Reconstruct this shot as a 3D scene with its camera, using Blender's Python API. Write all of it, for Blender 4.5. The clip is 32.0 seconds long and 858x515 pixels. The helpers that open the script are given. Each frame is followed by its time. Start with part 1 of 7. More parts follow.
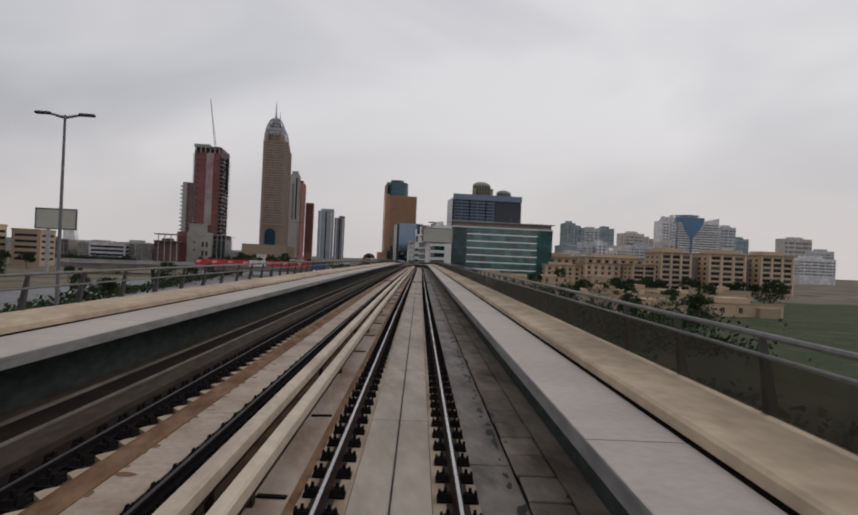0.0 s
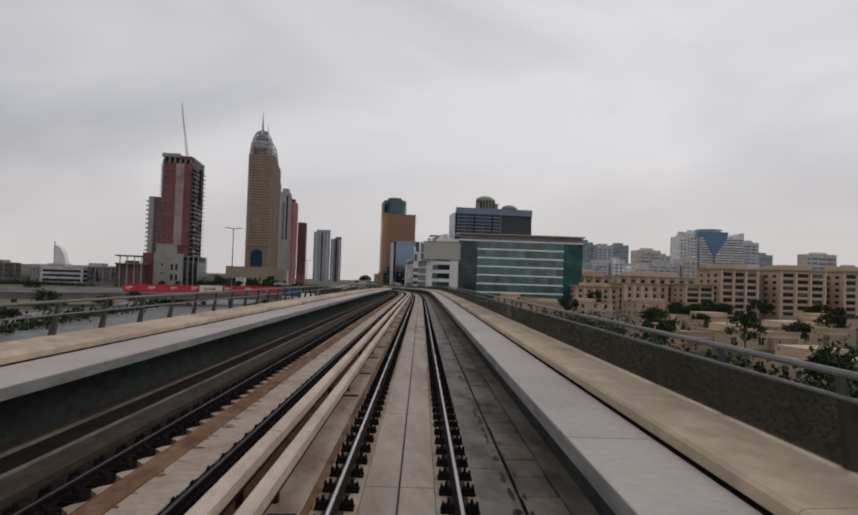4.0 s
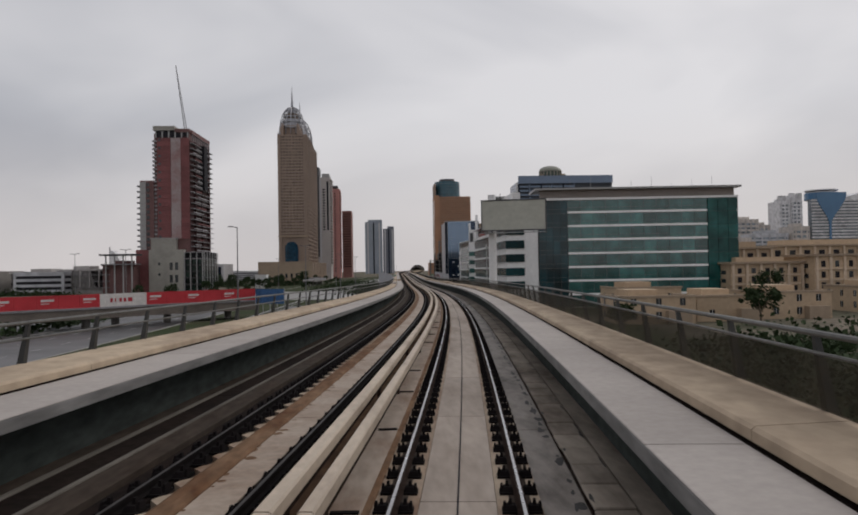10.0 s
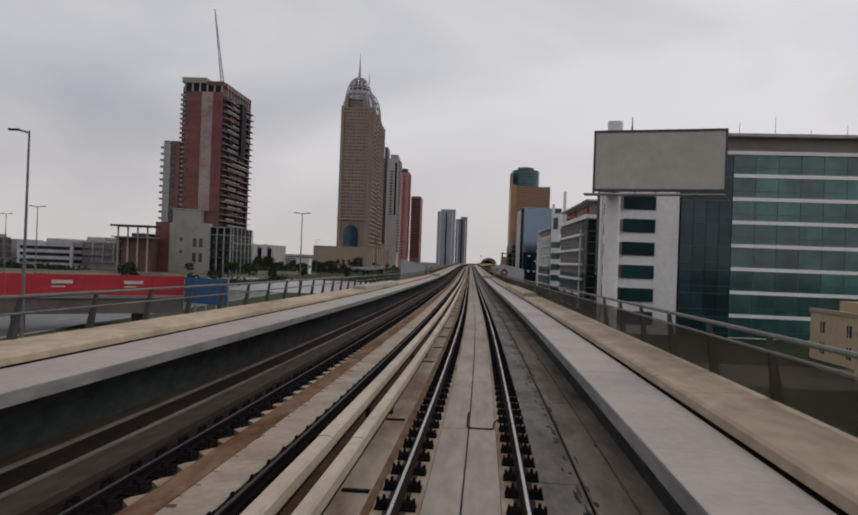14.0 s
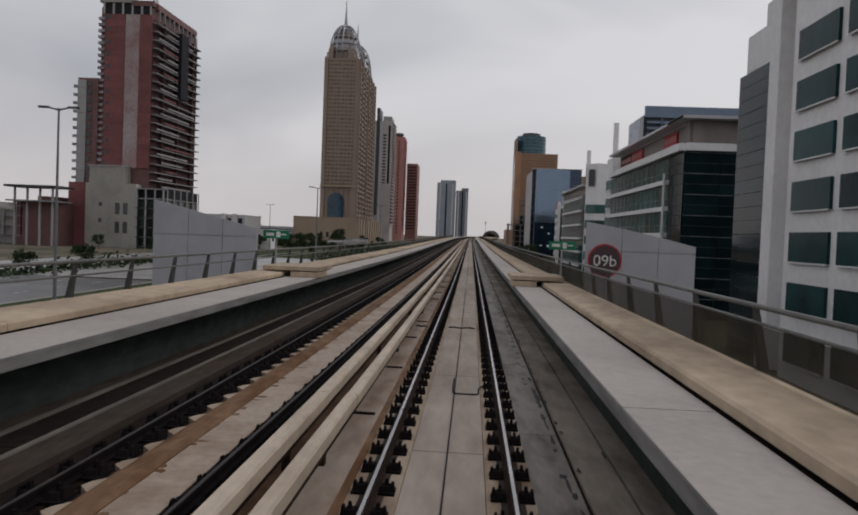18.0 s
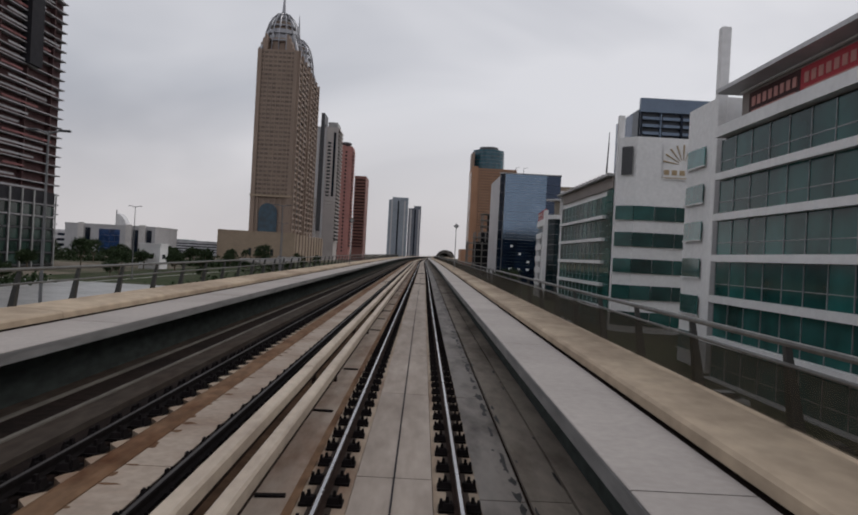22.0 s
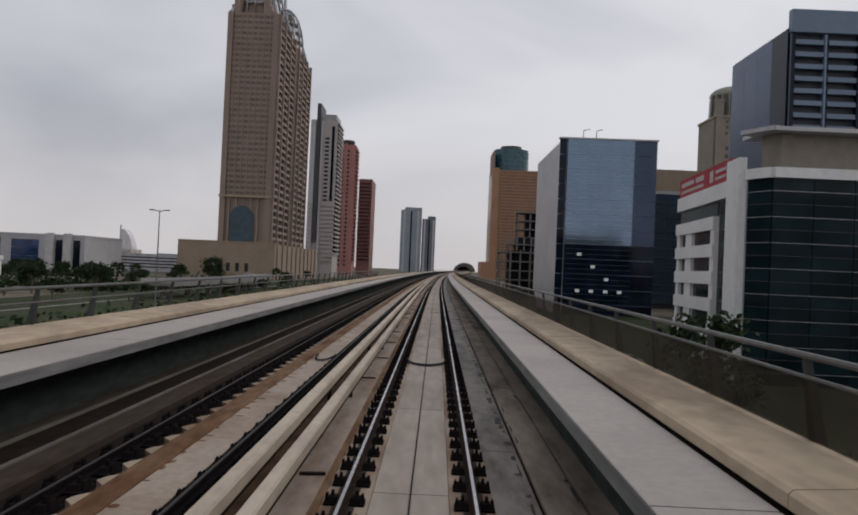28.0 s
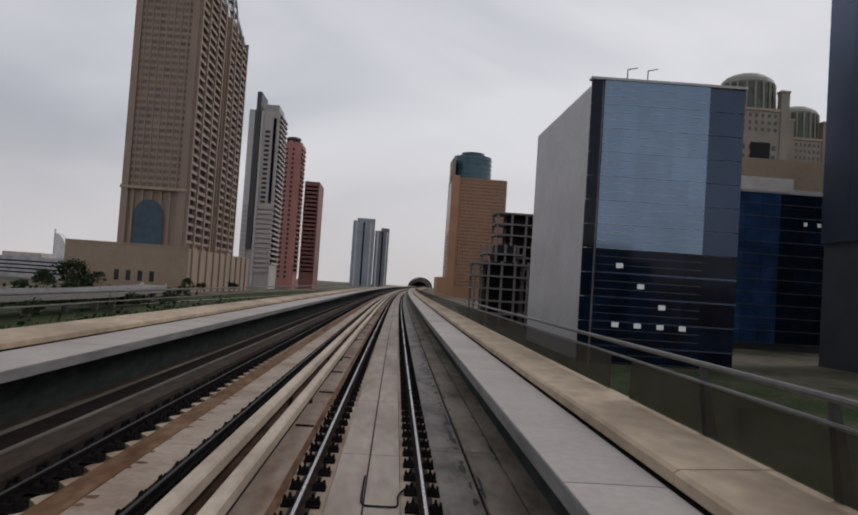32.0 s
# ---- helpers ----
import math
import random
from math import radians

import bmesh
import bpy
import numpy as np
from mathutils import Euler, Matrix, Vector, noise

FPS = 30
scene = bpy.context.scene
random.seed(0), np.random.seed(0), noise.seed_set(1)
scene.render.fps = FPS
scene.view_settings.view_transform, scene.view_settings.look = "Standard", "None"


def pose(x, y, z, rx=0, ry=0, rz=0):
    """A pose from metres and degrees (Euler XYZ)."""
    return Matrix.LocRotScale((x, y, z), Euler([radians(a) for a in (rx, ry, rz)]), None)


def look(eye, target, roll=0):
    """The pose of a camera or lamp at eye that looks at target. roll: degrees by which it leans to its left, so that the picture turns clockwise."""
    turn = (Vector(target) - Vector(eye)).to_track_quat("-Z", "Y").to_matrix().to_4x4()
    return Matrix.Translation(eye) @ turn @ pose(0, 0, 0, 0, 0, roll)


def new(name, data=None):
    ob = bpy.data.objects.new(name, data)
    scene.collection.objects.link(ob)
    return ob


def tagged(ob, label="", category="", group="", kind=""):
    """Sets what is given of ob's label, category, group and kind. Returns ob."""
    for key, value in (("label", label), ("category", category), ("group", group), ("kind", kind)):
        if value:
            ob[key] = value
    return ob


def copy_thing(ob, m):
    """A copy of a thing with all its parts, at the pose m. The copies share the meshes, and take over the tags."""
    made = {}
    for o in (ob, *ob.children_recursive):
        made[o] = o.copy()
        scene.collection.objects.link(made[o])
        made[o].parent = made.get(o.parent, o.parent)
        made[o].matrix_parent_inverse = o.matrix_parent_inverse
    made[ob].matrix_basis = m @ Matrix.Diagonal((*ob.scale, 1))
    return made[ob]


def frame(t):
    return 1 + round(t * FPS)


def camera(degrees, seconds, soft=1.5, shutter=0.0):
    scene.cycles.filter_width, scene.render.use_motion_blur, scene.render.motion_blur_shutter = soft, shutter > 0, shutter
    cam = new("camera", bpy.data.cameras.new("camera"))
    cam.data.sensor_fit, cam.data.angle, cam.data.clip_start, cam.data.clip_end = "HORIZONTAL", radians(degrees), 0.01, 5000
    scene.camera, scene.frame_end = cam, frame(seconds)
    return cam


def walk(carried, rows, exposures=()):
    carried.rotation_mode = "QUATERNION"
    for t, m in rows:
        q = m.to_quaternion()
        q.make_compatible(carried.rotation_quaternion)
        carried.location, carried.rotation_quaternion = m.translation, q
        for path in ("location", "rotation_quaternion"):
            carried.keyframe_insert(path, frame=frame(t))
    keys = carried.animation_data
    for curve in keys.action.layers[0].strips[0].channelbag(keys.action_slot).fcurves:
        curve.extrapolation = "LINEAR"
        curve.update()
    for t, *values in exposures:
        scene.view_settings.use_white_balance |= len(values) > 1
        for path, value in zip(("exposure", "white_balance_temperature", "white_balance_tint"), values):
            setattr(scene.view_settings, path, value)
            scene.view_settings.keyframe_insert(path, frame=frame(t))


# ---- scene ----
cam = camera(60.0, 32.0, soft=1.9)
PATH = [
    (0.0, 0.204, 0.012, 2.6, 90.149, -2.545, -7.549),
    (0.5, 1.511, 10.971, 2.652, 92.202, -2.446, -9.349),
    (1.0, 2.822, 21.948, 2.696, 90.883, -2.664, -7.6),
    (1.5, 4.135, 32.944, 2.732, 90.847, -1.953, -7.398),
    (2.0, 5.455, 43.958, 2.762, 90.804, -1.725, -7.214),
    (2.5, 6.785, 54.991, 2.788, 90.701, -2.121, -7.192),
    (3.0, 8.126, 66.041, 2.81, 92.234, -2.804, -8.397),
    (3.5, 9.477, 77.109, 2.829, 91.841, -2.112, -7.747),
    (5.5, 14.906, 121.584, 2.894, 91.725, -1.388, -7.473),
    (6.0, 16.267, 132.758, 2.904, 91.21, -1.211, -6.189),
    (6.5, 17.629, 143.955, 2.909, 91.705, -0.781, -6.255),
    (7.0, 18.993, 155.173, 2.908, 91.345, -2.101, -6.887),
    (7.5, 20.356, 166.414, 2.896, 91.12, -2.072, -6.843),
    (8.0, 21.719, 177.677, 2.873, 91.392, -1.121, -6.795),
    (8.5, 23.076, 188.971, 2.839, 90.678, -1.663, -6.635),
    (9.0, 24.419, 200.306, 2.792, 89.995, -1.927, -6.067),
    (9.5, 25.739, 211.681, 2.734, 89.504, 0.894, -3.387),
    (10.0, 27.028, 223.099, 2.664, 90.864, 0.978, -3.07),
    (10.5, 28.264, 234.561, 2.584, 88.838, -0.42, -2.415),
    (11.0, 29.424, 246.069, 2.498, 88.426, -2.044, -3.432),
    (11.5, 30.502, 257.623, 2.405, 89.999, -1.527, -2.773),
    (12.0, 31.481, 269.224, 2.307, 90.308, -3.339, -2.614),
    (12.5, 32.34, 280.876, 2.207, 90.403, -2.259, 2.117),
    (13.0, 33.074, 292.58, 2.105, 91.237, -0.841, 3.225),
    (13.5, 33.687, 304.333, 2.0, 90.172, -1.474, 3.882),
    (14.0, 34.189, 316.134, 1.892, 90.241, -2.109, 2.595),
    (14.5, 34.581, 327.983, 1.78, 90.727, -2.632, 1.284),
    (15.0, 34.878, 339.877, 1.666, 88.839, -3.078, 2.092),
    (15.5, 35.11, 351.815, 1.554, 89.002, -4.525, 1.138),
    (17.5, 35.694, 399.523, 1.171, 89.109, -2.529, 1.321),
    (18.0, 35.83, 411.306, 1.104, 88.208, -2.212, 2.681),
    (18.5, 35.963, 423.026, 1.051, 88.73, -2.149, 1.554),
    (19.0, 36.09, 434.683, 1.014, 88.731, -1.883, 1.898),
    (19.5, 36.211, 446.277, 0.991, 88.433, -1.464, 1.284),
    (20.0, 36.326, 457.809, 0.983, 89.467, -1.662, 0.499),
    (20.5, 36.436, 469.294, 0.989, 89.653, -1.263, -0.05),
    (21.0, 36.541, 480.749, 1.009, 89.921, -2.392, -0.262),
    (21.5, 36.645, 492.174, 1.04, 90.014, -2.725, -0.025),
    (22.0, 36.748, 503.569, 1.08, 89.874, -3.045, -0.994),
    (22.5, 36.853, 514.934, 1.126, 90.577, -2.995, -0.214),
    (23.0, 36.96, 526.27, 1.176, 91.216, -2.76, -0.917),
    (23.5, 37.073, 537.575, 1.229, 90.601, -3.093, -0.973),
    (24.0, 37.192, 548.85, 1.283, 90.265, -3.044, -1.106),
    (24.5, 37.315, 560.105, 1.336, 91.561, -2.274, -0.802),
    (25.0, 37.438, 571.348, 1.388, 90.592, -3.181, -0.534),
    (25.5, 37.558, 582.58, 1.437, 90.766, -2.974, -0.721),
    (27.5, 37.993, 627.394, 1.6, 91.44, -2.542, -1.38),
    (28.0, 38.09, 638.568, 1.631, 90.851, -2.497, 0.175),
    (28.5, 38.183, 649.729, 1.659, 90.74, -2.423, -0.365),
    (29.0, 38.273, 660.873, 1.683, 91.19, -2.404, -1.296),
    (29.5, 38.36, 672.0, 1.704, 90.284, -3.056, -1.005),
    (30.0, 38.448, 683.11, 1.724, 90.799, -2.542, -0.85),
    (30.5, 38.538, 694.202, 1.741, 91.493, -3.017, -2.389),
    (31.0, 38.634, 705.278, 1.756, 90.631, -2.951, -1.806),
    (31.5, 38.746, 716.337, 1.771, 91.081, -2.278, -1.243),
    (32.0, 38.884, 727.378, 1.784, 92.197, -3.806, -3.492),
]
walk(cam, [(t, pose(x, y, z, rx, ry, rz)) for t, x, y, z, rx, ry, rz in PATH],
     ((0.0, 0.0, 6500, 10), (16.0, -0.02, 6500, 10), (18.5, -0.09, 6420, 10), (21.0, -0.03, 6340, 10), (24.0, 0.0, 6340, 10), (32.0, 0.0, 6340, 10)))

# ---- sky and sun: overcast, brighter towards the right of the line ----
SUN_EL, SUN_AZ = radians(38), radians(60)
world = bpy.data.worlds.new("overcast")
scene.world = world
world.use_nodes = True
wn, wl = world.node_tree.nodes, world.node_tree.links
sky = wn.new("ShaderNodeTexSky")
sky.sky_type = "NISHITA"
sky.sun_disc = False
sky.sun_elevation, sky.sun_rotation = SUN_EL, SUN_AZ
sky.dust_density = 4.0
dim = wn.new("ShaderNodeVectorMath")
dim.operation = "SCALE"
dim.inputs["Scale"].default_value = 0.08
wl.new(sky.outputs[0], dim.inputs[0])
coord = wn.new("ShaderNodeTexCoord")
stretch = wn.new("ShaderNodeMapping")
stretch.inputs["Scale"].default_value = (1.2, 0.7, 2.6)
stretch.inputs["Rotation"].default_value = (0.0, 0.25, 0.3)
wl.new(coord.outputs["Generated"], stretch.inputs[0])
cloud = wn.new("ShaderNodeTexNoise")
cloud.inputs["Scale"].default_value, cloud.inputs["Detail"].default_value, cloud.inputs["Roughness"].default_value = 1.5, 4.0, 0.45
cloud.inputs["Distortion"].default_value = 0.6
wl.new(stretch.outputs[0], cloud.inputs["Vector"])
ramp = wn.new("ShaderNodeValToRGB")
ramp.color_ramp.elements[0].position, ramp.color_ramp.elements[0].color = 0.30, (0.44, 0.45, 0.49, 1)
ramp.color_ramp.elements[1].position, ramp.color_ramp.elements[1].color = 0.66, (0.74, 0.73, 0.75, 1)
wl.new(cloud.outputs["Fac"], ramp.inputs[0])
# warm haze near the horizon
split = wn.new("ShaderNodeSeparateXYZ")
wl.new(coord.outputs["Generated"], split.inputs[0])
low = wn.new("ShaderNodeMapRange")
low.inputs["From Min"].default_value, low.inputs["From Max"].default_value = 0.0, 0.20
low.inputs["To Min"].default_value, low.inputs["To Max"].default_value = 0.75, 0.0
wl.new(split.outputs["Z"], low.inputs["Value"])
haze = wn.new("ShaderNodeMix")
haze.data_type = "RGBA"
haze.inputs[7].default_value = (0.66, 0.61, 0.60, 1)
wl.new(low.outputs[0], haze.inputs[0])
wl.new(ramp.outputs[0], haze.inputs[6])
both = wn.new("ShaderNodeMix")
both.data_type = "RGBA"
both.inputs[0].default_value = 0.92
wl.new(dim.outputs[0], both.inputs[6])
wl.new(haze.outputs[2], both.inputs[7])
# the cloud is thinner towards the sun's side
thin = wn.new("ShaderNodeMapRange")
thin.inputs["From Min"].default_value, thin.inputs["From Max"].default_value = -0.5, 0.5
thin.inputs["To Min"].default_value, thin.inputs["To Max"].default_value = 0.965, 1.005
wl.new(split.outputs["X"], thin.inputs["Value"])
side_light = wn.new("ShaderNodeVectorMath")
side_light.operation = "SCALE"
wl.new(both.outputs[2], side_light.inputs[0])
wl.new(thin.outputs[0], side_light.inputs["Scale"])
wl.new(side_light.outputs[0], wn["Background"].inputs[0])
wn["Background"].inputs[1].default_value = 1.0
sun = new("sun", bpy.data.lights.new("sun", "SUN"))
sun.data.energy, sun.data.angle, sun.data.color = 0.7, radians(25), (1.0, 0.95, 0.9)
sun.matrix_world = look((0, 0, 0), (-math.sin(SUN_AZ) * math.cos(SUN_EL), -math.cos(SUN_AZ) * math.cos(SUN_EL), -math.sin(SUN_EL)))
scene.view_settings.exposure = 0.0

# ---- materials ----
def material(name, colour, rough=0.7, vary=0.25, grain=6.0, stain=0.4, stain_scale=0.35, stain_colour=None, bump=0.15,
             metal=0.0, each=0.0, streak=(1, 1, 1), spec=0.5):
    """A surface with fine grain, larger stains and, per object, a little difference of tone."""
    m = bpy.data.materials.new(name)
    m.use_nodes = True
    n, l = m.node_tree.nodes, m.node_tree.links
    b = n["Principled BSDF"]
    geo = n.new("ShaderNodeNewGeometry")
    mp = n.new("ShaderNodeMapping")
    mp.inputs["Scale"].default_value = streak
    l.new(geo.outputs["Position"], mp.inputs[0])
    fine = n.new("ShaderNodeTexNoise")
    fine.inputs["Scale"].default_value, fine.inputs["Detail"].default_value = grain, 6.0
    l.new(mp.outputs[0], fine.inputs["Vector"])
    big = n.new("ShaderNodeTexNoise")
    big.inputs["Scale"].default_value, big.inputs["Detail"].default_value, big.inputs["Roughness"].default_value = stain_scale, 5.0, 0.62
    l.new(mp.outputs[0], big.inputs["Vector"])
    r1 = n.new("ShaderNodeMapRange")
    r1.inputs["From Min"].default_value, r1.inputs["From Max"].default_value = 0.3, 0.7
    r1.inputs["To Min"].default_value, r1.inputs["To Max"].default_value = 1 - vary, 1 + vary
    l.new(fine.outputs["Fac"], r1.inputs["Value"])
    r2 = n.new("ShaderNodeMapRange")
    r2.inputs["From Min"].default_value, r2.inputs["From Max"].default_value = 0.42, 0.68
    r2.inputs["To Min"].default_value, r2.inputs["To Max"].default_value = 0.0, stain
    l.new(big.outputs["Fac"], r2.inputs["Value"])
    mix = n.new("ShaderNodeMix")
    mix.data_type = "RGBA"
    mix.inputs[6].default_value = (*colour, 1)
    mix.inputs[7].default_value = (*(stain_colour or [c * 0.45 for c in colour]), 1)
    l.new(r2.outputs[0], mix.inputs[0])
    out = mix.outputs[2]
    value = r1.outputs[0]
    if each:
        info = n.new("ShaderNodeObjectInfo")
        r3 = n.new("ShaderNodeMapRange")
        r3.inputs["To Min"].default_value, r3.inputs["To Max"].default_value = 1 - each, 1 + each
        l.new(info.outputs["Random"], r3.inputs["Value"])
        mul = n.new("ShaderNodeMath")
        mul.operation = "MULTIPLY"
        l.new(r1.outputs[0], mul.inputs[0])
        l.new(r3.outputs[0], mul.inputs[1])
        value = mul.outputs[0]
    sc = n.new("ShaderNodeVectorMath")
    sc.operation = "SCALE"
    l.new(out, sc.inputs[0])
    l.new(value, sc.inputs["Scale"])
    l.new(sc.outputs[0], b.inputs["Base Color"])
    rr = n.new("ShaderNodeMapRange")
    rr.inputs["To Min"].default_value, rr.inputs["To Max"].default_value = max(rough - 0.12, 0.02), min(rough + 0.12, 1.0)
    l.new(big.outputs["Fac"], rr.inputs["Value"])
    l.new(rr.outputs[0], b.inputs["Roughness"])
    b.inputs["Metallic"].default_value = metal
    b.inputs["Specular IOR Level"].default_value = spec
    if bump:
        bp = n.new("ShaderNodeBump")
        bp.inputs["Strength"].default_value, bp.inputs["Distance"].default_value = bump, 0.02
        l.new(fine.outputs["Fac"], bp.inputs["Height"])
        l.new(bp.outputs[0], b.inputs["Normal"])
    return m


def facade_glass(name, colour, rough=0.08, spec=0.9, each=0.3, wave=0.02, grid=0.0):
    """Opaque reflective curtain-wall glass, a little uneven from pane to pane."""
    m = bpy.data.materials.new(name)
    m.use_nodes = True
    n, l = m.node_tree.nodes, m.node_tree.links
    b = n["Principled BSDF"]
    info = n.new("ShaderNodeObjectInfo")
    geo = n.new("ShaderNodeNewGeometry")
    nz = n.new("ShaderNodeTexNoise")
    nz.inputs["Scale"].default_value, nz.inputs["Detail"].default_value = 0.22, 3.0
    l.new(geo.outputs["Position"], nz.inputs["Vector"])
    r = n.new("ShaderNodeMapRange")
    r.inputs["To Min"].default_value, r.inputs["To Max"].default_value = 1 - each, 1 + each
    l.new(info.outputs["Random"], r.inputs["Value"])
    r0 = n.new("ShaderNodeMapRange")
    r0.inputs["From Min"].default_value, r0.inputs["From Max"].default_value = 0.3, 0.7
    r0.inputs["To Min"].default_value, r0.inputs["To Max"].default_value = 0.55, 1.45
    l.new(nz.outputs["Fac"], r0.inputs["Value"])
    mu = n.new("ShaderNodeMath")
    mu.operation = "MULTIPLY"
    l.new(r.outputs[0], mu.inputs[0])
    l.new(r0.outputs[0], mu.inputs[1])
    sc = n.new("ShaderNodeVectorMath")
    sc.operation = "SCALE"
    sc.inputs[0].default_value = colour
    l.new(mu.outputs[0], sc.inputs["Scale"])
    l.new(sc.outputs[0], b.inputs["Base Color"])
    b.inputs["Roughness"].default_value = rough
    b.inputs["Specular IOR Level"].default_value = spec
    bp = n.new("ShaderNodeBump")
    bp.inputs["Strength"].default_value, bp.inputs["Distance"].default_value = wave * 4, 0.05
    nw = n.new("ShaderNodeTexNoise")
    nw.inputs["Scale"].default_value = 0.9
    l.new(geo.outputs["Position"], nw.inputs["Vector"])
    l.new(nw.outputs["Fac"], bp.inputs["Height"])
    l.new(bp.outputs[0], b.inputs["Normal"])
    return m


def see_through(name, colour, clear=0.5, rough=0.6):
    """Fine perforated sheet or mesh: part of the light goes straight through."""
    m = material(name, colour, rough=rough, vary=0.3, grain=3.0, stain=0.6, stain_scale=0.4, spec=0.05)
    n, l = m.node_tree.nodes, m.node_tree.links
    t = n.new("ShaderNodeBsdfTransparent")
    mx = n.new("ShaderNodeMixShader")
    mx.inputs[0].default_value = clear
    l.new(n["Principled BSDF"].outputs[0], mx.inputs[1])
    l.new(t.outputs[0], mx.inputs[2])
    l.new(mx.outputs[0], n["Material Output"].inputs[0])
    return m


CONCRETE = material("walkway_concrete", (0.39, 0.352, 0.325), stain=0.3, stain_scale=0.3, grain=9, vary=0.07, each=0.05, rough=0.75, spec=0.25, bump=0.04)
COPING = material("coping_concrete", (0.46, 0.365, 0.265), stain=0.6, stain_scale=0.45, grain=4, each=0.06, spec=0.2, rough=0.85, bump=0.08, vary=0.14, streak=(1, 0.5, 1), stain_colour=(0.19, 0.135, 0.1))
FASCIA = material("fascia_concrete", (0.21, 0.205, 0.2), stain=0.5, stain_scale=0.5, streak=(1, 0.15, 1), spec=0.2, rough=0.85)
# deck colour darkened to hold the black of its shaded parts
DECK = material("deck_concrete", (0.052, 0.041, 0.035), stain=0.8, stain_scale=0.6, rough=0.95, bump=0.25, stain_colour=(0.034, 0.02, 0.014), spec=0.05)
SLAB = material("track_slab", (0.337, 0.286, 0.244), stain=0.6, stain_scale=0.9, each=0.05, spec=0.2, rough=0.8, bump=0.04, vary=0.12, stain_colour=(0.17, 0.135, 0.11), streak=(1, 0.22, 1))
PLINTH = material("plinth_concrete", (0.337, 0.271, 0.205), stain=0.75, stain_scale=1.3, stain_colour=(0.12, 0.055, 0.03), spec=0.15, rough=0.85, bump=0.05, vary=0.15, streak=(1, 0.25, 1))
TROUGH = material("trough_cover", (0.255, 0.219, 0.181), stain=0.9, stain_scale=1.1, each=0.15, spec=0.15, rough=0.85, bump=0.05, vary=0.12, streak=(1, 0.3, 1), stain_colour=(0.09, 0.07, 0.055))
RUSTSLAB = material("rust_stained_slab", (0.316, 0.261, 0.215), stain=0.8, stain_scale=1.1, stain_colour=(0.14, 0.075, 0.045), spec=0.15, rough=0.85, bump=0.05, vary=0.12, streak=(1, 0.3, 1))
RUST = material("rust", (0.165, 0.098, 0.057), stain=0.95, stain_scale=1.6, stain_colour=(0.085, 0.036, 0.016), streak=(1, 0.35, 1), rough=0.85, spec=0.1)
# rust brown taken to near-black for shade in the gullies
RUST_SHADE = material("rust_shade_deck", (0.018, 0.012, 0.010), stain=0.7, stain_scale=0.8, stain_colour=(0.008, 0.007, 0.007), rough=0.95, spec=0.05)
RAILTOP = material("rail_steel", (0.42, 0.42, 0.43), rough=0.28, metal=1.0, stain=0.3, vary=0.1)
RAILSIDE = material("rail_web", (0.032, 0.021, 0.017), rough=0.95, stain=0.5, spec=0.05)
BLACK = material("fastener_black", (0.011, 0.009, 0.009), rough=0.95, stain=0.4, spec=0.05)
BEAM = material("power_rail_cover", (0.490, 0.408, 0.320), stain=0.55, stain_scale=0.9, stain_colour=(0.22, 0.165, 0.13), grain=9, vary=0.1, bump=0.05, streak=(1, 0.35, 1))
CABLE = material("black_cable", (0.025, 0.025, 0.03), rough=0.95, spec=0.05)
FENCE_SHEET = see_through("fence_mesh", (0.058, 0.050, 0.036), clear=0.48)
FENCE_STEEL = material("fence_steel", (0.11, 0.108, 0.10), rough=0.5, metal=0.3, stain=0.4)
# web and dark slab carry the shade under the walkway in their colour
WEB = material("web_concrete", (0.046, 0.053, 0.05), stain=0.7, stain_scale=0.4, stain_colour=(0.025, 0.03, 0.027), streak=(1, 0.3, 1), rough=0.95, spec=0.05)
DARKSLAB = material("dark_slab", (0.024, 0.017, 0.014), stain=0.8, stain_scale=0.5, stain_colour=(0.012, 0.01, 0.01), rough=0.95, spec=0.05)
GROUND = material("sandy_ground", (0.17, 0.145, 0.115), stain=0.95, stain_scale=0.03, stain_colour=(0.045, 0.055, 0.03), grain=0.4, bump=0.0, spec=0.05, rough=0.95)
ASPHALT = material("asphalt", (0.075, 0.075, 0.078), stain=0.5, stain_scale=0.05, grain=2, rough=0.6)
KERBSTONE = material("kerb", (0.35, 0.34, 0.32))
PAINT = material("road_paint", (0.65, 0.65, 0.62))
LEAF = material("leaves", (0.037, 0.055, 0.025), vary=0.4, stain=0.7, stain_scale=0.5, stain_colour=(0.012, 0.022, 0.009), bump=0, spec=0.1, rough=0.8)
BARK = material("bark", (0.12, 0.09, 0.06))
WHITE = material("white_cladding", (0.73, 0.72, 0.715), stain=0.18, stain_scale=0.12, rough=0.5, grain=1.5, vary=0.06, each=0.03, bump=0.03)
SIGNBOX = material("sign_box", (0.42, 0.415, 0.36), stain=0.15, rough=0.55, grain=1, vary=0.06, bump=0.02)
GREY = material("grey_panel", (0.33, 0.325, 0.32), stain=0.22, stain_scale=0.2, rough=0.5, vary=0.08, bump=0.03)
DARKTRIM = material("dark_trim", (0.05, 0.05, 0.055), rough=0.5)
GREEN_GLASS = facade_glass("green_glass", (0.03, 0.108, 0.103), spec=0.8, each=0.4)
BLACK_GLASS = facade_glass("black_glass", (0.008, 0.018, 0.022), spec=0.15)
TEAL_GLASS = facade_glass("teal_glass", (0.015, 0.076, 0.07), spec=0.25, each=0.4, rough=0.1)
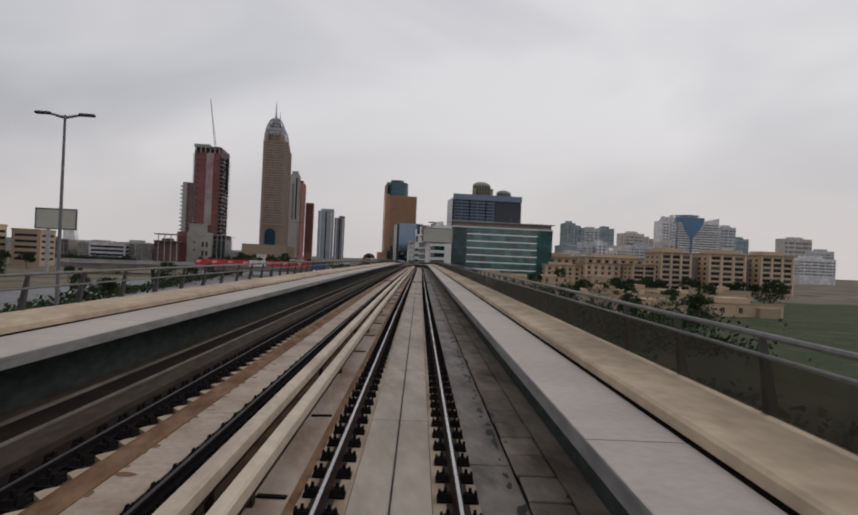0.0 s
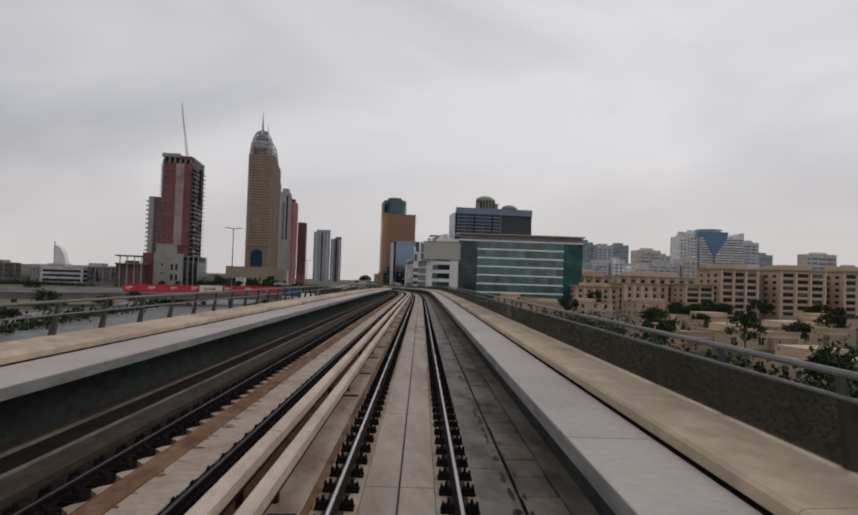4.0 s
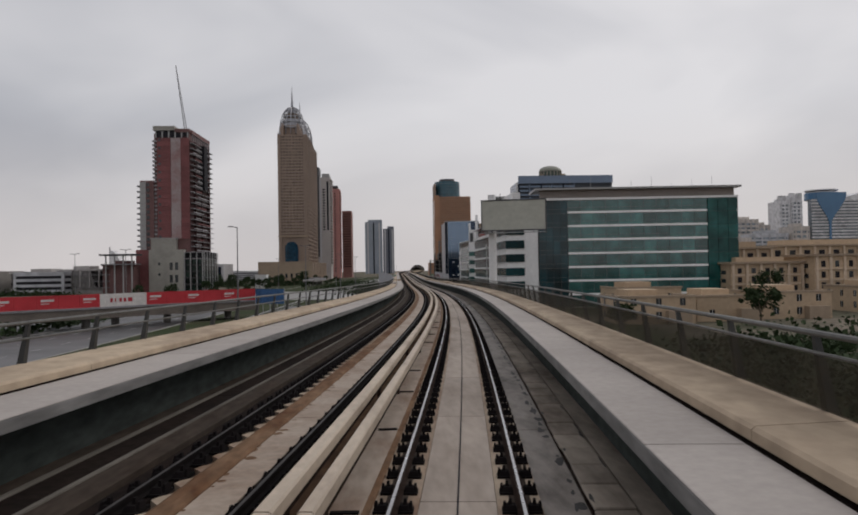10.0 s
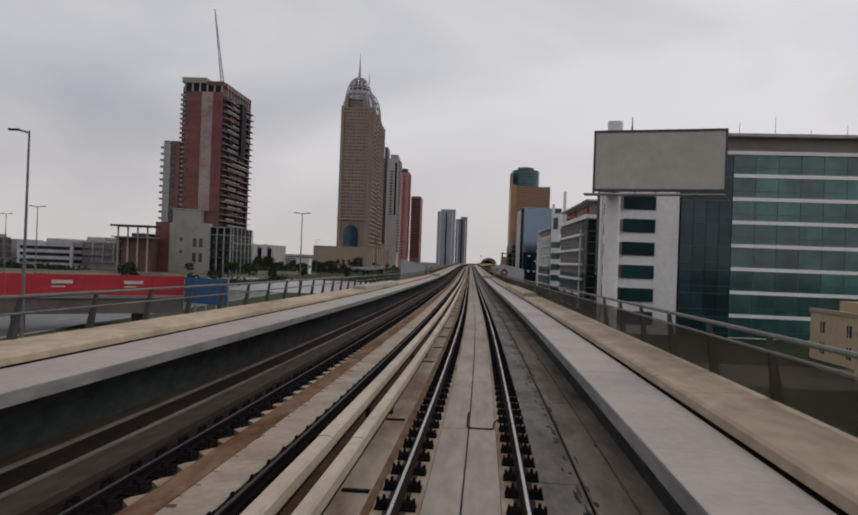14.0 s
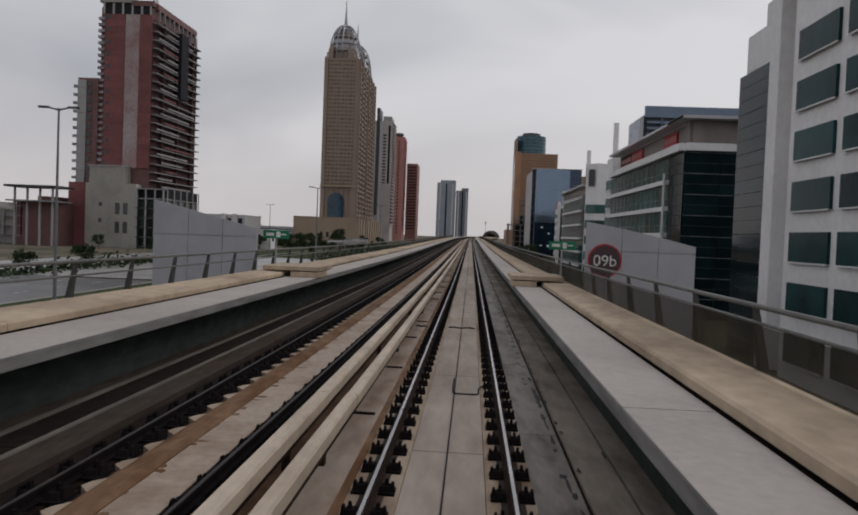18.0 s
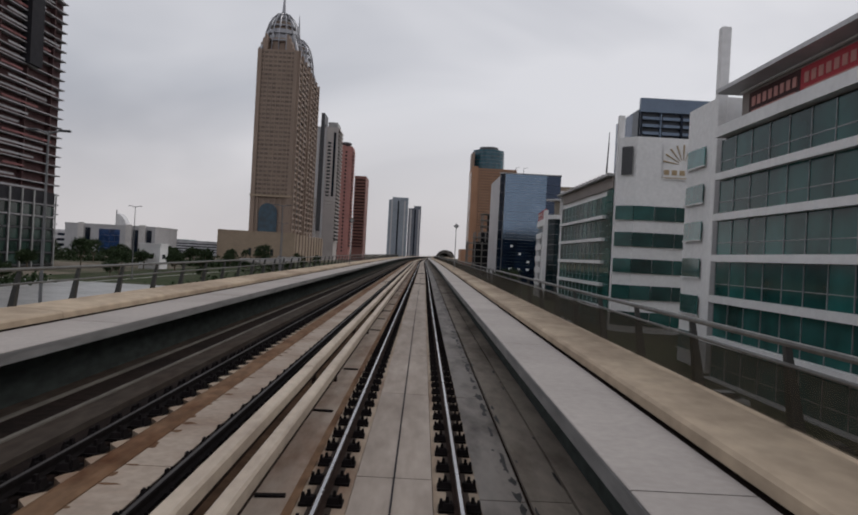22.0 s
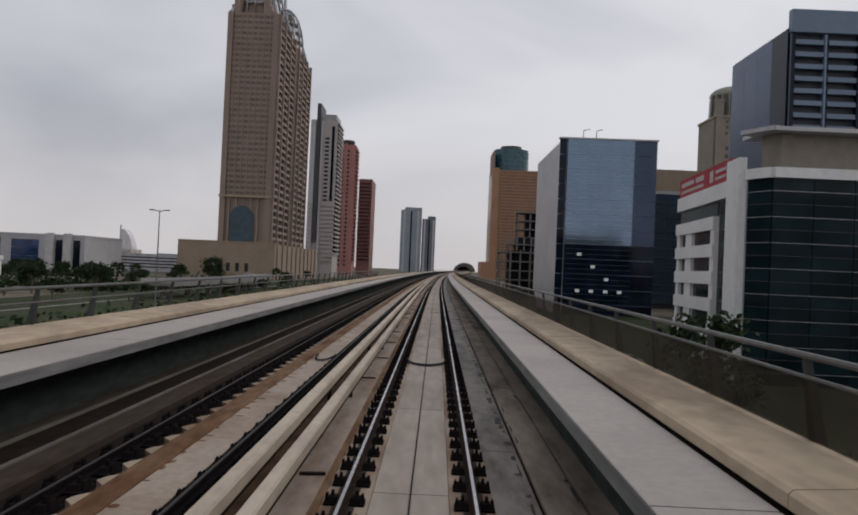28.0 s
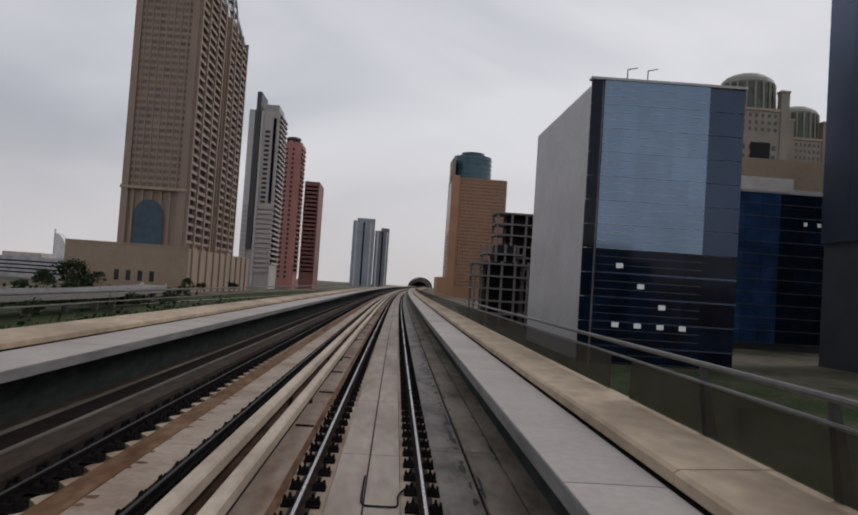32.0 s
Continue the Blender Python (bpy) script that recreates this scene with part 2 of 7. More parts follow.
BLUE_GLASS = facade_glass("blue_mirror_glass", (0.018, 0.045, 0.12), rough=0.05, spec=0.4, each=0.08)
NAVY_GLASS = facade_glass("navy_glass", (0.004, 0.009, 0.02), each=0.3, spec=0.2)
SIDE_GREY = material("side_cladding", (0.46, 0.45, 0.46), stain=0.22, stain_scale=0.1, rough=0.4, grain=1, vary=0.08, bump=0.03)
RED_PANEL = material("dark_red_cladding", (0.20, 0.066, 0.066), stain=0.5, stain_scale=0.08, grain=1.5, each=0.12)
RED_SIGN = material("red_sign", (0.36, 0.022, 0.035), stain=0.2)
MAROON = material("maroon_concrete", (0.17, 0.085, 0.08), stain=0.5, stain_scale=0.1)
# near-black colour standing in for shade inside balconies and open floors
RECESS_SHADE = material("balcony_shade", (0.025, 0.024, 0.028), stain=0.3, spec=0.1)
SLAB_EDGE = material("slab_edge", (0.27, 0.26, 0.27), each=0.2)
BROWN_STONE = material("brown_stone", (0.29, 0.214, 0.168), stain=0.25, stain_scale=0.05, grain=1.0, each=0.05, vary=0.08, bump=0.03)
TAN = material("tan_render", (0.34, 0.26, 0.185), stain=0.22, stain_scale=0.08, grain=1, each=0.08, vary=0.08, bump=0.03)
BROWN_GLASS = facade_glass("bronze_glass", (0.175, 0.13, 0.10), rough=0.25, each=0.1, spec=0.3)
CROWN = material("crown_metal", (0.33, 0.33, 0.35), rough=0.35, metal=0.6)
PINK = material("pink_render", (0.43, 0.2, 0.175), stain=0.25, stain_scale=0.04, grain=1, each=0.05, vary=0.08, bump=0.03)
PALE = material("pale_tower", (0.42, 0.38, 0.36), stain=0.22, stain_scale=0.05, grain=1, vary=0.08, bump=0.03)
ORANGE = material("orange_brick_render", (0.38, 0.205, 0.12), stain=0.22, stain_scale=0.06, grain=1, vary=0.08, bump=0.03)
# distance haze is mixed into these three base colours
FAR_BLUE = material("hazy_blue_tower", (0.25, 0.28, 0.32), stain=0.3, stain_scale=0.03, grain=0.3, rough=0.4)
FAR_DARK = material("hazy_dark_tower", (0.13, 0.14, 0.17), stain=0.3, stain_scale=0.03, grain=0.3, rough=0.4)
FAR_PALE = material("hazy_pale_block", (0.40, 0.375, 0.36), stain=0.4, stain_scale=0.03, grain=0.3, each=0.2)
YELLOW = material("sand_render", (0.47, 0.35, 0.235), stain=0.22, stain_scale=0.1, grain=1, each=0.12, vary=0.08, bump=0.03)
WINDOW = facade_glass("window_pane", (0.03, 0.035, 0.04), rough=0.12, spec=0.6)
CONSTRUCT = material("raw_concrete", (0.21, 0.195, 0.18), stain=0.22, stain_scale=0.2, vary=0.08, bump=0.03)
BLUE_SHEET = material("blue_sheet", (0.03, 0.10, 0.24), stain=0.4, stain_scale=0.8)
OFFWHITE = material("offwhite_board", (0.58, 0.55, 0.53), stain=0.3)
STEEL = material("galvanised_steel", (0.36, 0.36, 0.37), rough=0.45, metal=0.5)
CREAM_MARK = material("worn_yellow_mark", (0.45, 0.36, 0.12))
GOLD = material("gilt_letters", (0.40, 0.29, 0.16), rough=0.45)
GREEN_SIGN = material("green_sign", (0.0, 0.16, 0.075))
GRASS = material("dry_grass", (0.036, 0.05, 0.022), vary=0.4, stain=0.8, stain_scale=0.12, stain_colour=(0.085, 0.08, 0.055), grain=1.5, bump=0.0, spec=0.05, rough=0.95)
SIDESLAB = material("side_slab", (0.204, 0.177, 0.153), stain=0.9, stain_scale=2.0, stain_colour=(0.055, 0.042, 0.034), rough=0.6, spec=0.3, bump=0.05, vary=0.12, streak=(1, 0.3, 1))
PANEL = material("stair_panel", (0.36, 0.36, 0.385), stain=0.2, stain_scale=0.3, rough=0.45, vary=0.05, grain=2, bump=0.02)
SIGN_DARK = material("dark_plate", (0.05, 0.02, 0.025), rough=0.4, vary=0.05)
RED_BANNER = material("red_hoarding", (0.47, 0.025, 0.035), stain=0.35, stain_scale=0.25, vary=0.08, grain=2, bump=0.02)
GIRDER = material("brown_girder", (0.15, 0.125, 0.105), stain=0.6, stain_scale=0.2)
ROAD = material("wet_asphalt", (0.066, 0.066, 0.068), stain=0.6, stain_scale=0.06, grain=2, rough=0.45, stain_colour=(0.04, 0.04, 0.042))
RAILDULL = material("dull_rail_head", (0.022, 0.016, 0.014), rough=0.6, metal=0.2, stain=0.4)
# walls paled by haze in the base colour, none being in the air
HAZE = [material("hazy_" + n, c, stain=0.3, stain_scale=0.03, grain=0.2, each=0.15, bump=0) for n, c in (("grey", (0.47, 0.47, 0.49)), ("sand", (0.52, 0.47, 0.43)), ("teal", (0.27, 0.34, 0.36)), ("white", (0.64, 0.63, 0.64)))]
BLUE_WEDGE = material("blue_wedge_glass", (0.07, 0.17, 0.30), rough=0.2, vary=0.04, grain=0.5, stain=0.2, stain_scale=0.05, bump=0)
POST = material("fence_post", (0.035, 0.034, 0.031), rough=0.6, stain=0.4)
LAMP_STEEL = material("lamp_steel", (0.15, 0.15, 0.155), rough=0.5, stain=0.3)
MIRROR = material("mirror_glazing", (0.155, 0.215, 0.295), rough=0.06, metal=0.8, vary=0.02, grain=0.5, stain=0.12, stain_scale=0.08, each=0.06, bump=0)
DARK_PINK = material("brown_pink_render", (0.27, 0.135, 0.115), stain=0.35, stain_scale=0.04, grain=1)
PINK_GREY = material("unfinished_strip", (0.36, 0.30, 0.295), stain=0.8, stain_scale=0.12, stain_colour=(0.26, 0.13, 0.13), grain=1.5)
ARCH_GLASS = facade_glass("arch_glass", (0.015, 0.06, 0.10), spec=0.5)
DUSK_GLASS = material("dusk_glazing", (0.078, 0.105, 0.165), rough=0.2, metal=0.7, vary=0.02, grain=0.5, stain=0.15, stain_scale=0.1, bump=0)
FAR_SLAB = material("dark_far_slab", (0.058, 0.047, 0.039), stain=0.8, stain_scale=0.8, stain_colour=(0.05, 0.036, 0.028), streak=(1, 0.3, 1), rough=0.9, spec=0.05)
SHELL = material("station_shell", (0.06, 0.052, 0.046), rough=0.8, metal=0.0, stain=0.3, stain_scale=0.1, spec=0.1)
# dark tone for both rust and the rail's shadow
SEAT = material("rusty_shaded_seat", (0.055, 0.042, 0.034), stain=0.7, stain_scale=3.0, stain_colour=(0.02, 0.014, 0.011), rough=0.9, spec=0.1)
GULLY = material("rusty_gully", (0.095, 0.055, 0.032), stain=0.8, stain_scale=1.5, stain_colour=(0.03, 0.018, 0.012), rough=0.95, spec=0.05)
OIL = material("oil_stain", (0.022, 0.02, 0.019), stain=0.5, stain_scale=4.0, rough=0.6, spec=0.2)
DOME = material("dome_sheet", (0.24, 0.245, 0.20), rough=0.5, stain=0.3, stain_scale=0.1, vary=0.06)
TOP_GLASS = facade_glass("dark_teal_top", (0.03, 0.095, 0.125), spec=0.45, each=0.1)
CORNER_GLASS = facade_glass("corner_glass", (0.008, 0.036, 0.045), spec=0.45, each=0.4)
RIBBON_GLASS = facade_glass("ribbon_glass", (0.014, 0.055, 0.05), spec=0.4, each=0.5)
HOTEL_BAND = material("blue_grey_cladding", (0.165, 0.22, 0.31), stain=0.2, stain_scale=0.1, rough=0.4, vary=0.05, grain=1, bump=0.02, each=0.08)
STREAKED = material("streaked_slab", (0.337, 0.271, 0.215), stain=0.6, stain_scale=0.7, stain_colour=(0.16, 0.095, 0.06), vary=0.14, grain=8, bump=0.05, rough=0.65, spec=0.25)
UPPER = material("upper_storey_wall", (0.24, 0.205, 0.185), stain=0.25, stain_scale=0.15, vary=0.06, grain=1.5, bump=0.02)
PODIUM = material("podium_render", (0.33, 0.315, 0.28), stain=0.4, stain_scale=0.12, vary=0.08, grain=1.5, bump=0.02)
ANNEX_GLASS = facade_glass("annex_glass", (0.016, 0.032, 0.026), spec=0.35, each=0.6, rough=0.15)
PLAZA = material("pale_paving", (0.27, 0.265, 0.255), stain=0.6, stain_scale=0.12, stain_colour=(0.13, 0.13, 0.125), grain=1.5, rough=0.4, bump=0.02)
BEIGE = material("beige_render", (0.27, 0.235, 0.19), stain=0.4, stain_scale=0.08, grain=1, vary=0.08, bump=0.03)
GREY_LINE = material("glazing_bar", (0.11, 0.13, 0.13), rough=0.4, metal=0.4, vary=0.05, stain=0.2)
# shade between the red tower's floors put into the colour; one sign shares it
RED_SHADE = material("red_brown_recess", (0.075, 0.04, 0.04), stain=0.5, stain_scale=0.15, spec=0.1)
STAIR_GLASS = facade_glass("stair_window", (0.008, 0.034, 0.038), rough=0.2, spec=0.12, each=0.4)
# pale tone for light caught along the slab edges
LIT_EDGE = material("lit_edge_strip", (0.17, 0.155, 0.135), stain=0.7, stain_scale=1.5, streak=(1, 0.25, 1), rough=0.9, spec=0.1)
LIT = material("lit_window", (0.75, 0.75, 0.72), vary=0.05, stain=0.1, bump=0)
LIT.node_tree.nodes["Principled BSDF"].inputs["Emission Color"].default_value = (0.9, 0.95, 1.0, 1)
LIT.node_tree.nodes["Principled BSDF"].inputs["Emission Strength"].default_value = 0.08
# distant window glass, its haze painted into the tone
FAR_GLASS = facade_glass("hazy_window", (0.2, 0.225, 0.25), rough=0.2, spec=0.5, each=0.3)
# lighter sand trim with the sun side's warm light put into the colour
SUNNY_SAND = material("sunlit_sand_trim", (0.60, 0.48, 0.36), stain=0.22, stain_scale=0.1, grain=1, each=0.08, vary=0.08, bump=0.03)
# white lightened to make up for the sunless side of the office
BRIGHTENED_WHITE = material("brightened_white_band", (0.86, 0.86, 0.85), stain=0.12, stain_scale=0.12, rough=0.45, grain=1.5, vary=0.04, bump=0.02)
# dark body colour carries the shade behind the hotel balconies
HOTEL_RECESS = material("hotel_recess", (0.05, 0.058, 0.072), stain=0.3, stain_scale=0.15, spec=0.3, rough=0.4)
CORNER_DUSK = material("dark_corner_glazing", (0.045, 0.062, 0.10), rough=0.15, metal=0.7, vary=0.02, grain=0.5, stain=0.15, stain_scale=0.1, bump=0)
DOME_GLASS = facade_glass("green_drum_glass", (0.06, 0.085, 0.068), rough=0.2, spec=0.4, each=0.2)
# ---- building blocks ----
def mesh_of(name, verts, faces, mat, smooth=False):
    me = bpy.data.meshes.new(name)
    me.from_pydata([tuple(v) for v in verts], [], faces)
    me.materials.append(mat)
    if smooth:
        me.shade_smooth()
    return me


def under(ob, parent, at):
    """Hang a part under its thing; at: its pose in the world."""
    if parent is None:
        ob.matrix_basis = at
        return ob
    ob.parent = parent
    base = parent.matrix_basis
    if parent.parent is not None:
        base = parent.parent.matrix_basis @ base
    ob.matrix_basis = base.inverted() @ at
    return ob


def part(name, bm, mat, parent=None, label="", at=Matrix(), smooth=False):
    me = bpy.data.meshes.new(name)
    bm.normal_update()
    bm.to_mesh(me)
    bm.free()
    me.materials.append(mat)
    if smooth:
        me.shade_smooth()
    return under(tagged(new(name, me), label), parent, at)


def thing(name, x, y, z, label, category, group="", kind=""):
    """An empty at the base of a thing, to carry its parts."""
    ob = new(name)
    ob.empty_display_size = 0.5
    ob.matrix_basis = pose(x, y, z)
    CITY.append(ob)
    return tagged(ob, label, category, group, kind)


BOXES = {}


def box_mesh(name, w, d, h, mat, soft=0.0):
    """A box centred on its base, shared between pieces of one size; soft: the width of its bevel."""
    key = (name, round(w, 3), round(d, 3), round(h, 3), mat.name, soft)
    if key not in BOXES:
        bm = bmesh.new()
        bmesh.ops.create_cube(bm, size=1.0, matrix=Matrix.Translation((0, 0, h / 2)) @ Matrix.Diagonal((w, d, h, 1)))
        if soft:
            bmesh.ops.bevel(bm, geom=bm.edges[:], offset=soft, segments=1, affect="EDGES")
        me = bpy.data.meshes.new(name)
        bm.to_mesh(me)
        bm.free()
        me.materials.append(mat)
        BOXES[key] = me
    return BOXES[key]


def block(name, parent, x0, x1, y0, y1, z0, z1, mat, soft=0.0, label=""):
    """An upright box between two corners of the plan."""
    ob = new(name, box_mesh(name, x1 - x0, y1 - y0, z1 - z0, mat, soft))
    return under(tagged(ob, label), parent, pose((x0 + x1) / 2, (y0 + y1) / 2, z0))


class Face:
    """One facade, from corner p to corner q of the plan, its outside on the right hand of that way."""

    def __init__(self, p, q):
        self.p, self.q = Vector((*p, 0)), Vector((*q, 0))
        self.length = (self.q - self.p).length
        self.u = (self.q - self.p).normalized()
        self.n = Vector((self.u.y, -self.u.x, 0))
        self.turn = Matrix(((self.u.x, -self.n.x, 0), (self.u.y, -self.n.y, 0), (0, 0, 1))).to_4x4()

    def add(self, name, parent, u0, u1, z0, z1, n0, n1, mat, soft=0.0, label=""):
        """A box on the facade: along it, in height, and from n0 to n1 outwards."""
        at = Matrix.Translation(self.p + self.u * ((u0 + u1) / 2) + self.n * ((n0 + n1) / 2) + Vector((0, 0, z0))) @ self.turn
        ob = new(name, box_mesh(name, u1 - u0, n1 - n0, z1 - z0, mat, soft))
        return under(tagged(ob, label), parent, at)


def prism(name, plan, z0, z1, mat, parent=None, label=""):
    """An upright solid over a plan given counter-clockwise."""
    k = len(plan)
    verts = [(x, y, z0) for x, y in plan] + [(x, y, z1) for x, y in plan]
    faces = [tuple(range(k - 1, -1, -1)), tuple(range(k, 2 * k))]
    faces += [(i, (i + 1) % k, k + (i + 1) % k, k + i) for i in range(k)]
    return under(tagged(new(name, mesh_of(name, verts, faces, mat)), label), parent, Matrix())


def tube(bm, a, b, r0, r1, sides=8):
    """A tapered round bar between two points, into bm."""
    a, b = Vector(a), Vector(b)
    way = b - a
    m = Matrix.Translation((a + b) / 2) @ way.to_track_quat("Z", "Y").to_matrix().to_4x4()
    bmesh.ops.create_cone(bm, cap_ends=True, segments=sides, radius1=r0, radius2=r1, depth=way.length, matrix=m)


def bent(bm, points, r, sides=6):
    """One round bar bent through points, closed at both ends, into bm."""
    pts = [Vector(p) for p in points]
    rings = []
    for i, p in enumerate(pts):
        way = (pts[min(i + 1, len(pts) - 1)] - pts[max(i - 1, 0)]).normalized()
        side = way.cross(Vector((0, 0, 1)))
        side = side.normalized() if side.length > 1e-4 else Vector((1, 0, 0))
        up = side.cross(way)
        rings.append([bm.verts.new(p + r * (side * math.cos(2 * math.pi * k / sides) + up * math.sin(2 * math.pi * k / sides))) for k in range(sides)])
    for a, b in zip(rings[:-1], rings[1:]):
        for k in range(sides):
            bm.faces.new((a[k], a[(k + 1) % sides], b[(k + 1) % sides], b[k]))
    bm.faces.new(rings[0])
    bm.faces.new(rings[-1])
    bmesh.ops.recalc_face_normals(bm, faces=bm.faces)


def cuboid(bm, x0, x1, y0, y1, z0, z1):
    bmesh.ops.create_cube(bm, size=1.0, matrix=Matrix.Translation(((x0 + x1) / 2, (y0 + y1) / 2, (z0 + z1) / 2))
                          @ Matrix.Diagonal((x1 - x0, y1 - y0, z1 - z0, 1)))


# ---- the line of the track: s metres along it, heading in degrees to the left, grade in percent ----
HEADING = [(-37, -6.8), (0, -6.8), (37, -6.82), (74, -6.98), (112, -6.95), (149, -6.94), (186, -6.88), (223, -6.43), (260, -5.11), (297, -3.11), (335, -1.39), (372, -0.6), (409, -0.68), (446, -0.59), (483, -0.51), (521, -0.53), (558, -0.64), (595, -0.59), (632, -0.5), (669, -0.44), (706, -0.49), (744, -0.98), (820, -1.3), (930, -2.3), (1100, -3.8), (1600, -4.4)]
GRADE = [(-37, 0.73), (0, 0.49), (37, 0.26), (74, 0.15), (112, 0.13), (149, 0.01), (186, -0.32), (223, -0.66), (260, -0.85), (297, -0.88), (335, -0.97), (372, -0.87), (409, -0.56), (446, -0.16), (483, 0.25), (521, 0.46), (558, 0.48), (595, 0.4), (632, 0.28), (669, 0.19), (706, 0.13), (744, 0.11), (1600, 0.0)]
STEP, S_BACK, S_END = 2.0, -60.0, 1600.0
LINE_S = np.arange(S_BACK, S_END + 1, STEP)


def rounded(values):
    return np.convolve(np.pad(values, 4, "edge"), np.ones(9) / 9, "valid")


LINE_H = np.radians(rounded(np.interp(LINE_S, [a for a, b in HEADING], [b for a, b in HEADING])))
LINE_G = rounded(np.interp(LINE_S, [a for a, b in GRADE], [b for a, b in GRADE])) / 100
LINE_P = np.zeros((len(LINE_S), 3))
for i in range(1, len(LINE_S)):
    h, g = (LINE_H[i] + LINE_H[i - 1]) / 2, (LINE_G[i] + LINE_G[i - 1]) / 2
    LINE_P[i] = LINE_P[i - 1] + STEP * np.array([-math.sin(h), math.cos(h), g])
LINE_P -= LINE_P[int(-S_BACK / STEP)]
GROUND_Z = -10.5
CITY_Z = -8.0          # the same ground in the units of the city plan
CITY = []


def along(s, lat=0.0, up=0.0):
    """The place at s on the line, lat metres to its right and up above the rails."""
    h = float(np.interp(s, LINE_S, LINE_H))
    x, y, z = (float(np.interp(s, LINE_S, LINE_P[:, k])) for k in range(3))
    return Vector((x + lat * math.cos(h), y + lat * math.sin(h), z + up))


def frame_at(s, lat=0.0, up=0.0):
    """A pose on the line: x to its right, y ahead, z up."""
    h, g = float(np.interp(s, LINE_S, LINE_H)), float(np.interp(s, LINE_S, LINE_G))
    return Matrix.Translation(along(s, lat, up)) @ Euler((math.atan(g), 0, h)).to_matrix().to_4x4()


def sweep(name, profile, s0, s1, mat, parent=None, step=4.0, label="", smooth=False):
    """A solid of constant section (points of right, up, counter-clockwise seen against the way) along the line."""
    n = max(2, int(math.ceil((s1 - s0) / step)) + 1)
    stations = np.linspace(s0, s1, n)
    k = len(profile)
    verts = []
    for s in stations:
        h = float(np.interp(s, LINE_S, LINE_H))
        p = [float(np.interp(s, LINE_S, LINE_P[:, c])) for c in range(3)]
        verts += [(p[0] + a * math.cos(h), p[1] + a * math.sin(h), p[2] + b) for a, b in profile]
    faces = []
    for i in range(n - 1):
        for j in range(k):
            a, b = i * k + j, i * k + (j + 1) % k
            faces.append((a, b, b + k, a + k))
    faces += [tuple(range(k - 1, -1, -1)), tuple(range((n - 1) * k, n * k))]
    return under(tagged(new(name, mesh_of(name, verts, faces, mat, smooth)), label), parent, Matrix())


def bar(a0, a1, b0, b1):
    """A rectangular section."""
    return [(a0, b0), (a1, b0), (a1, b1), (a0, b1)]

# ---- the viaduct and its two tracks ----
OTHER = -3.25           # the second track's middle, to the left of ours
MID = -1.95             # the viaduct's middle
S0, S1 = -50.0, 1580.0
ground = part("ground", (lambda b: (bmesh.ops.create_grid(b, x_segments=40, y_segments=40, size=4500), b)[1])(bmesh.new()), GROUND,
              at=pose(0, 1200, GROUND_Z))
tagged(ground, "sandy ground with patches of scrub and dust", "ground", kind="structure")

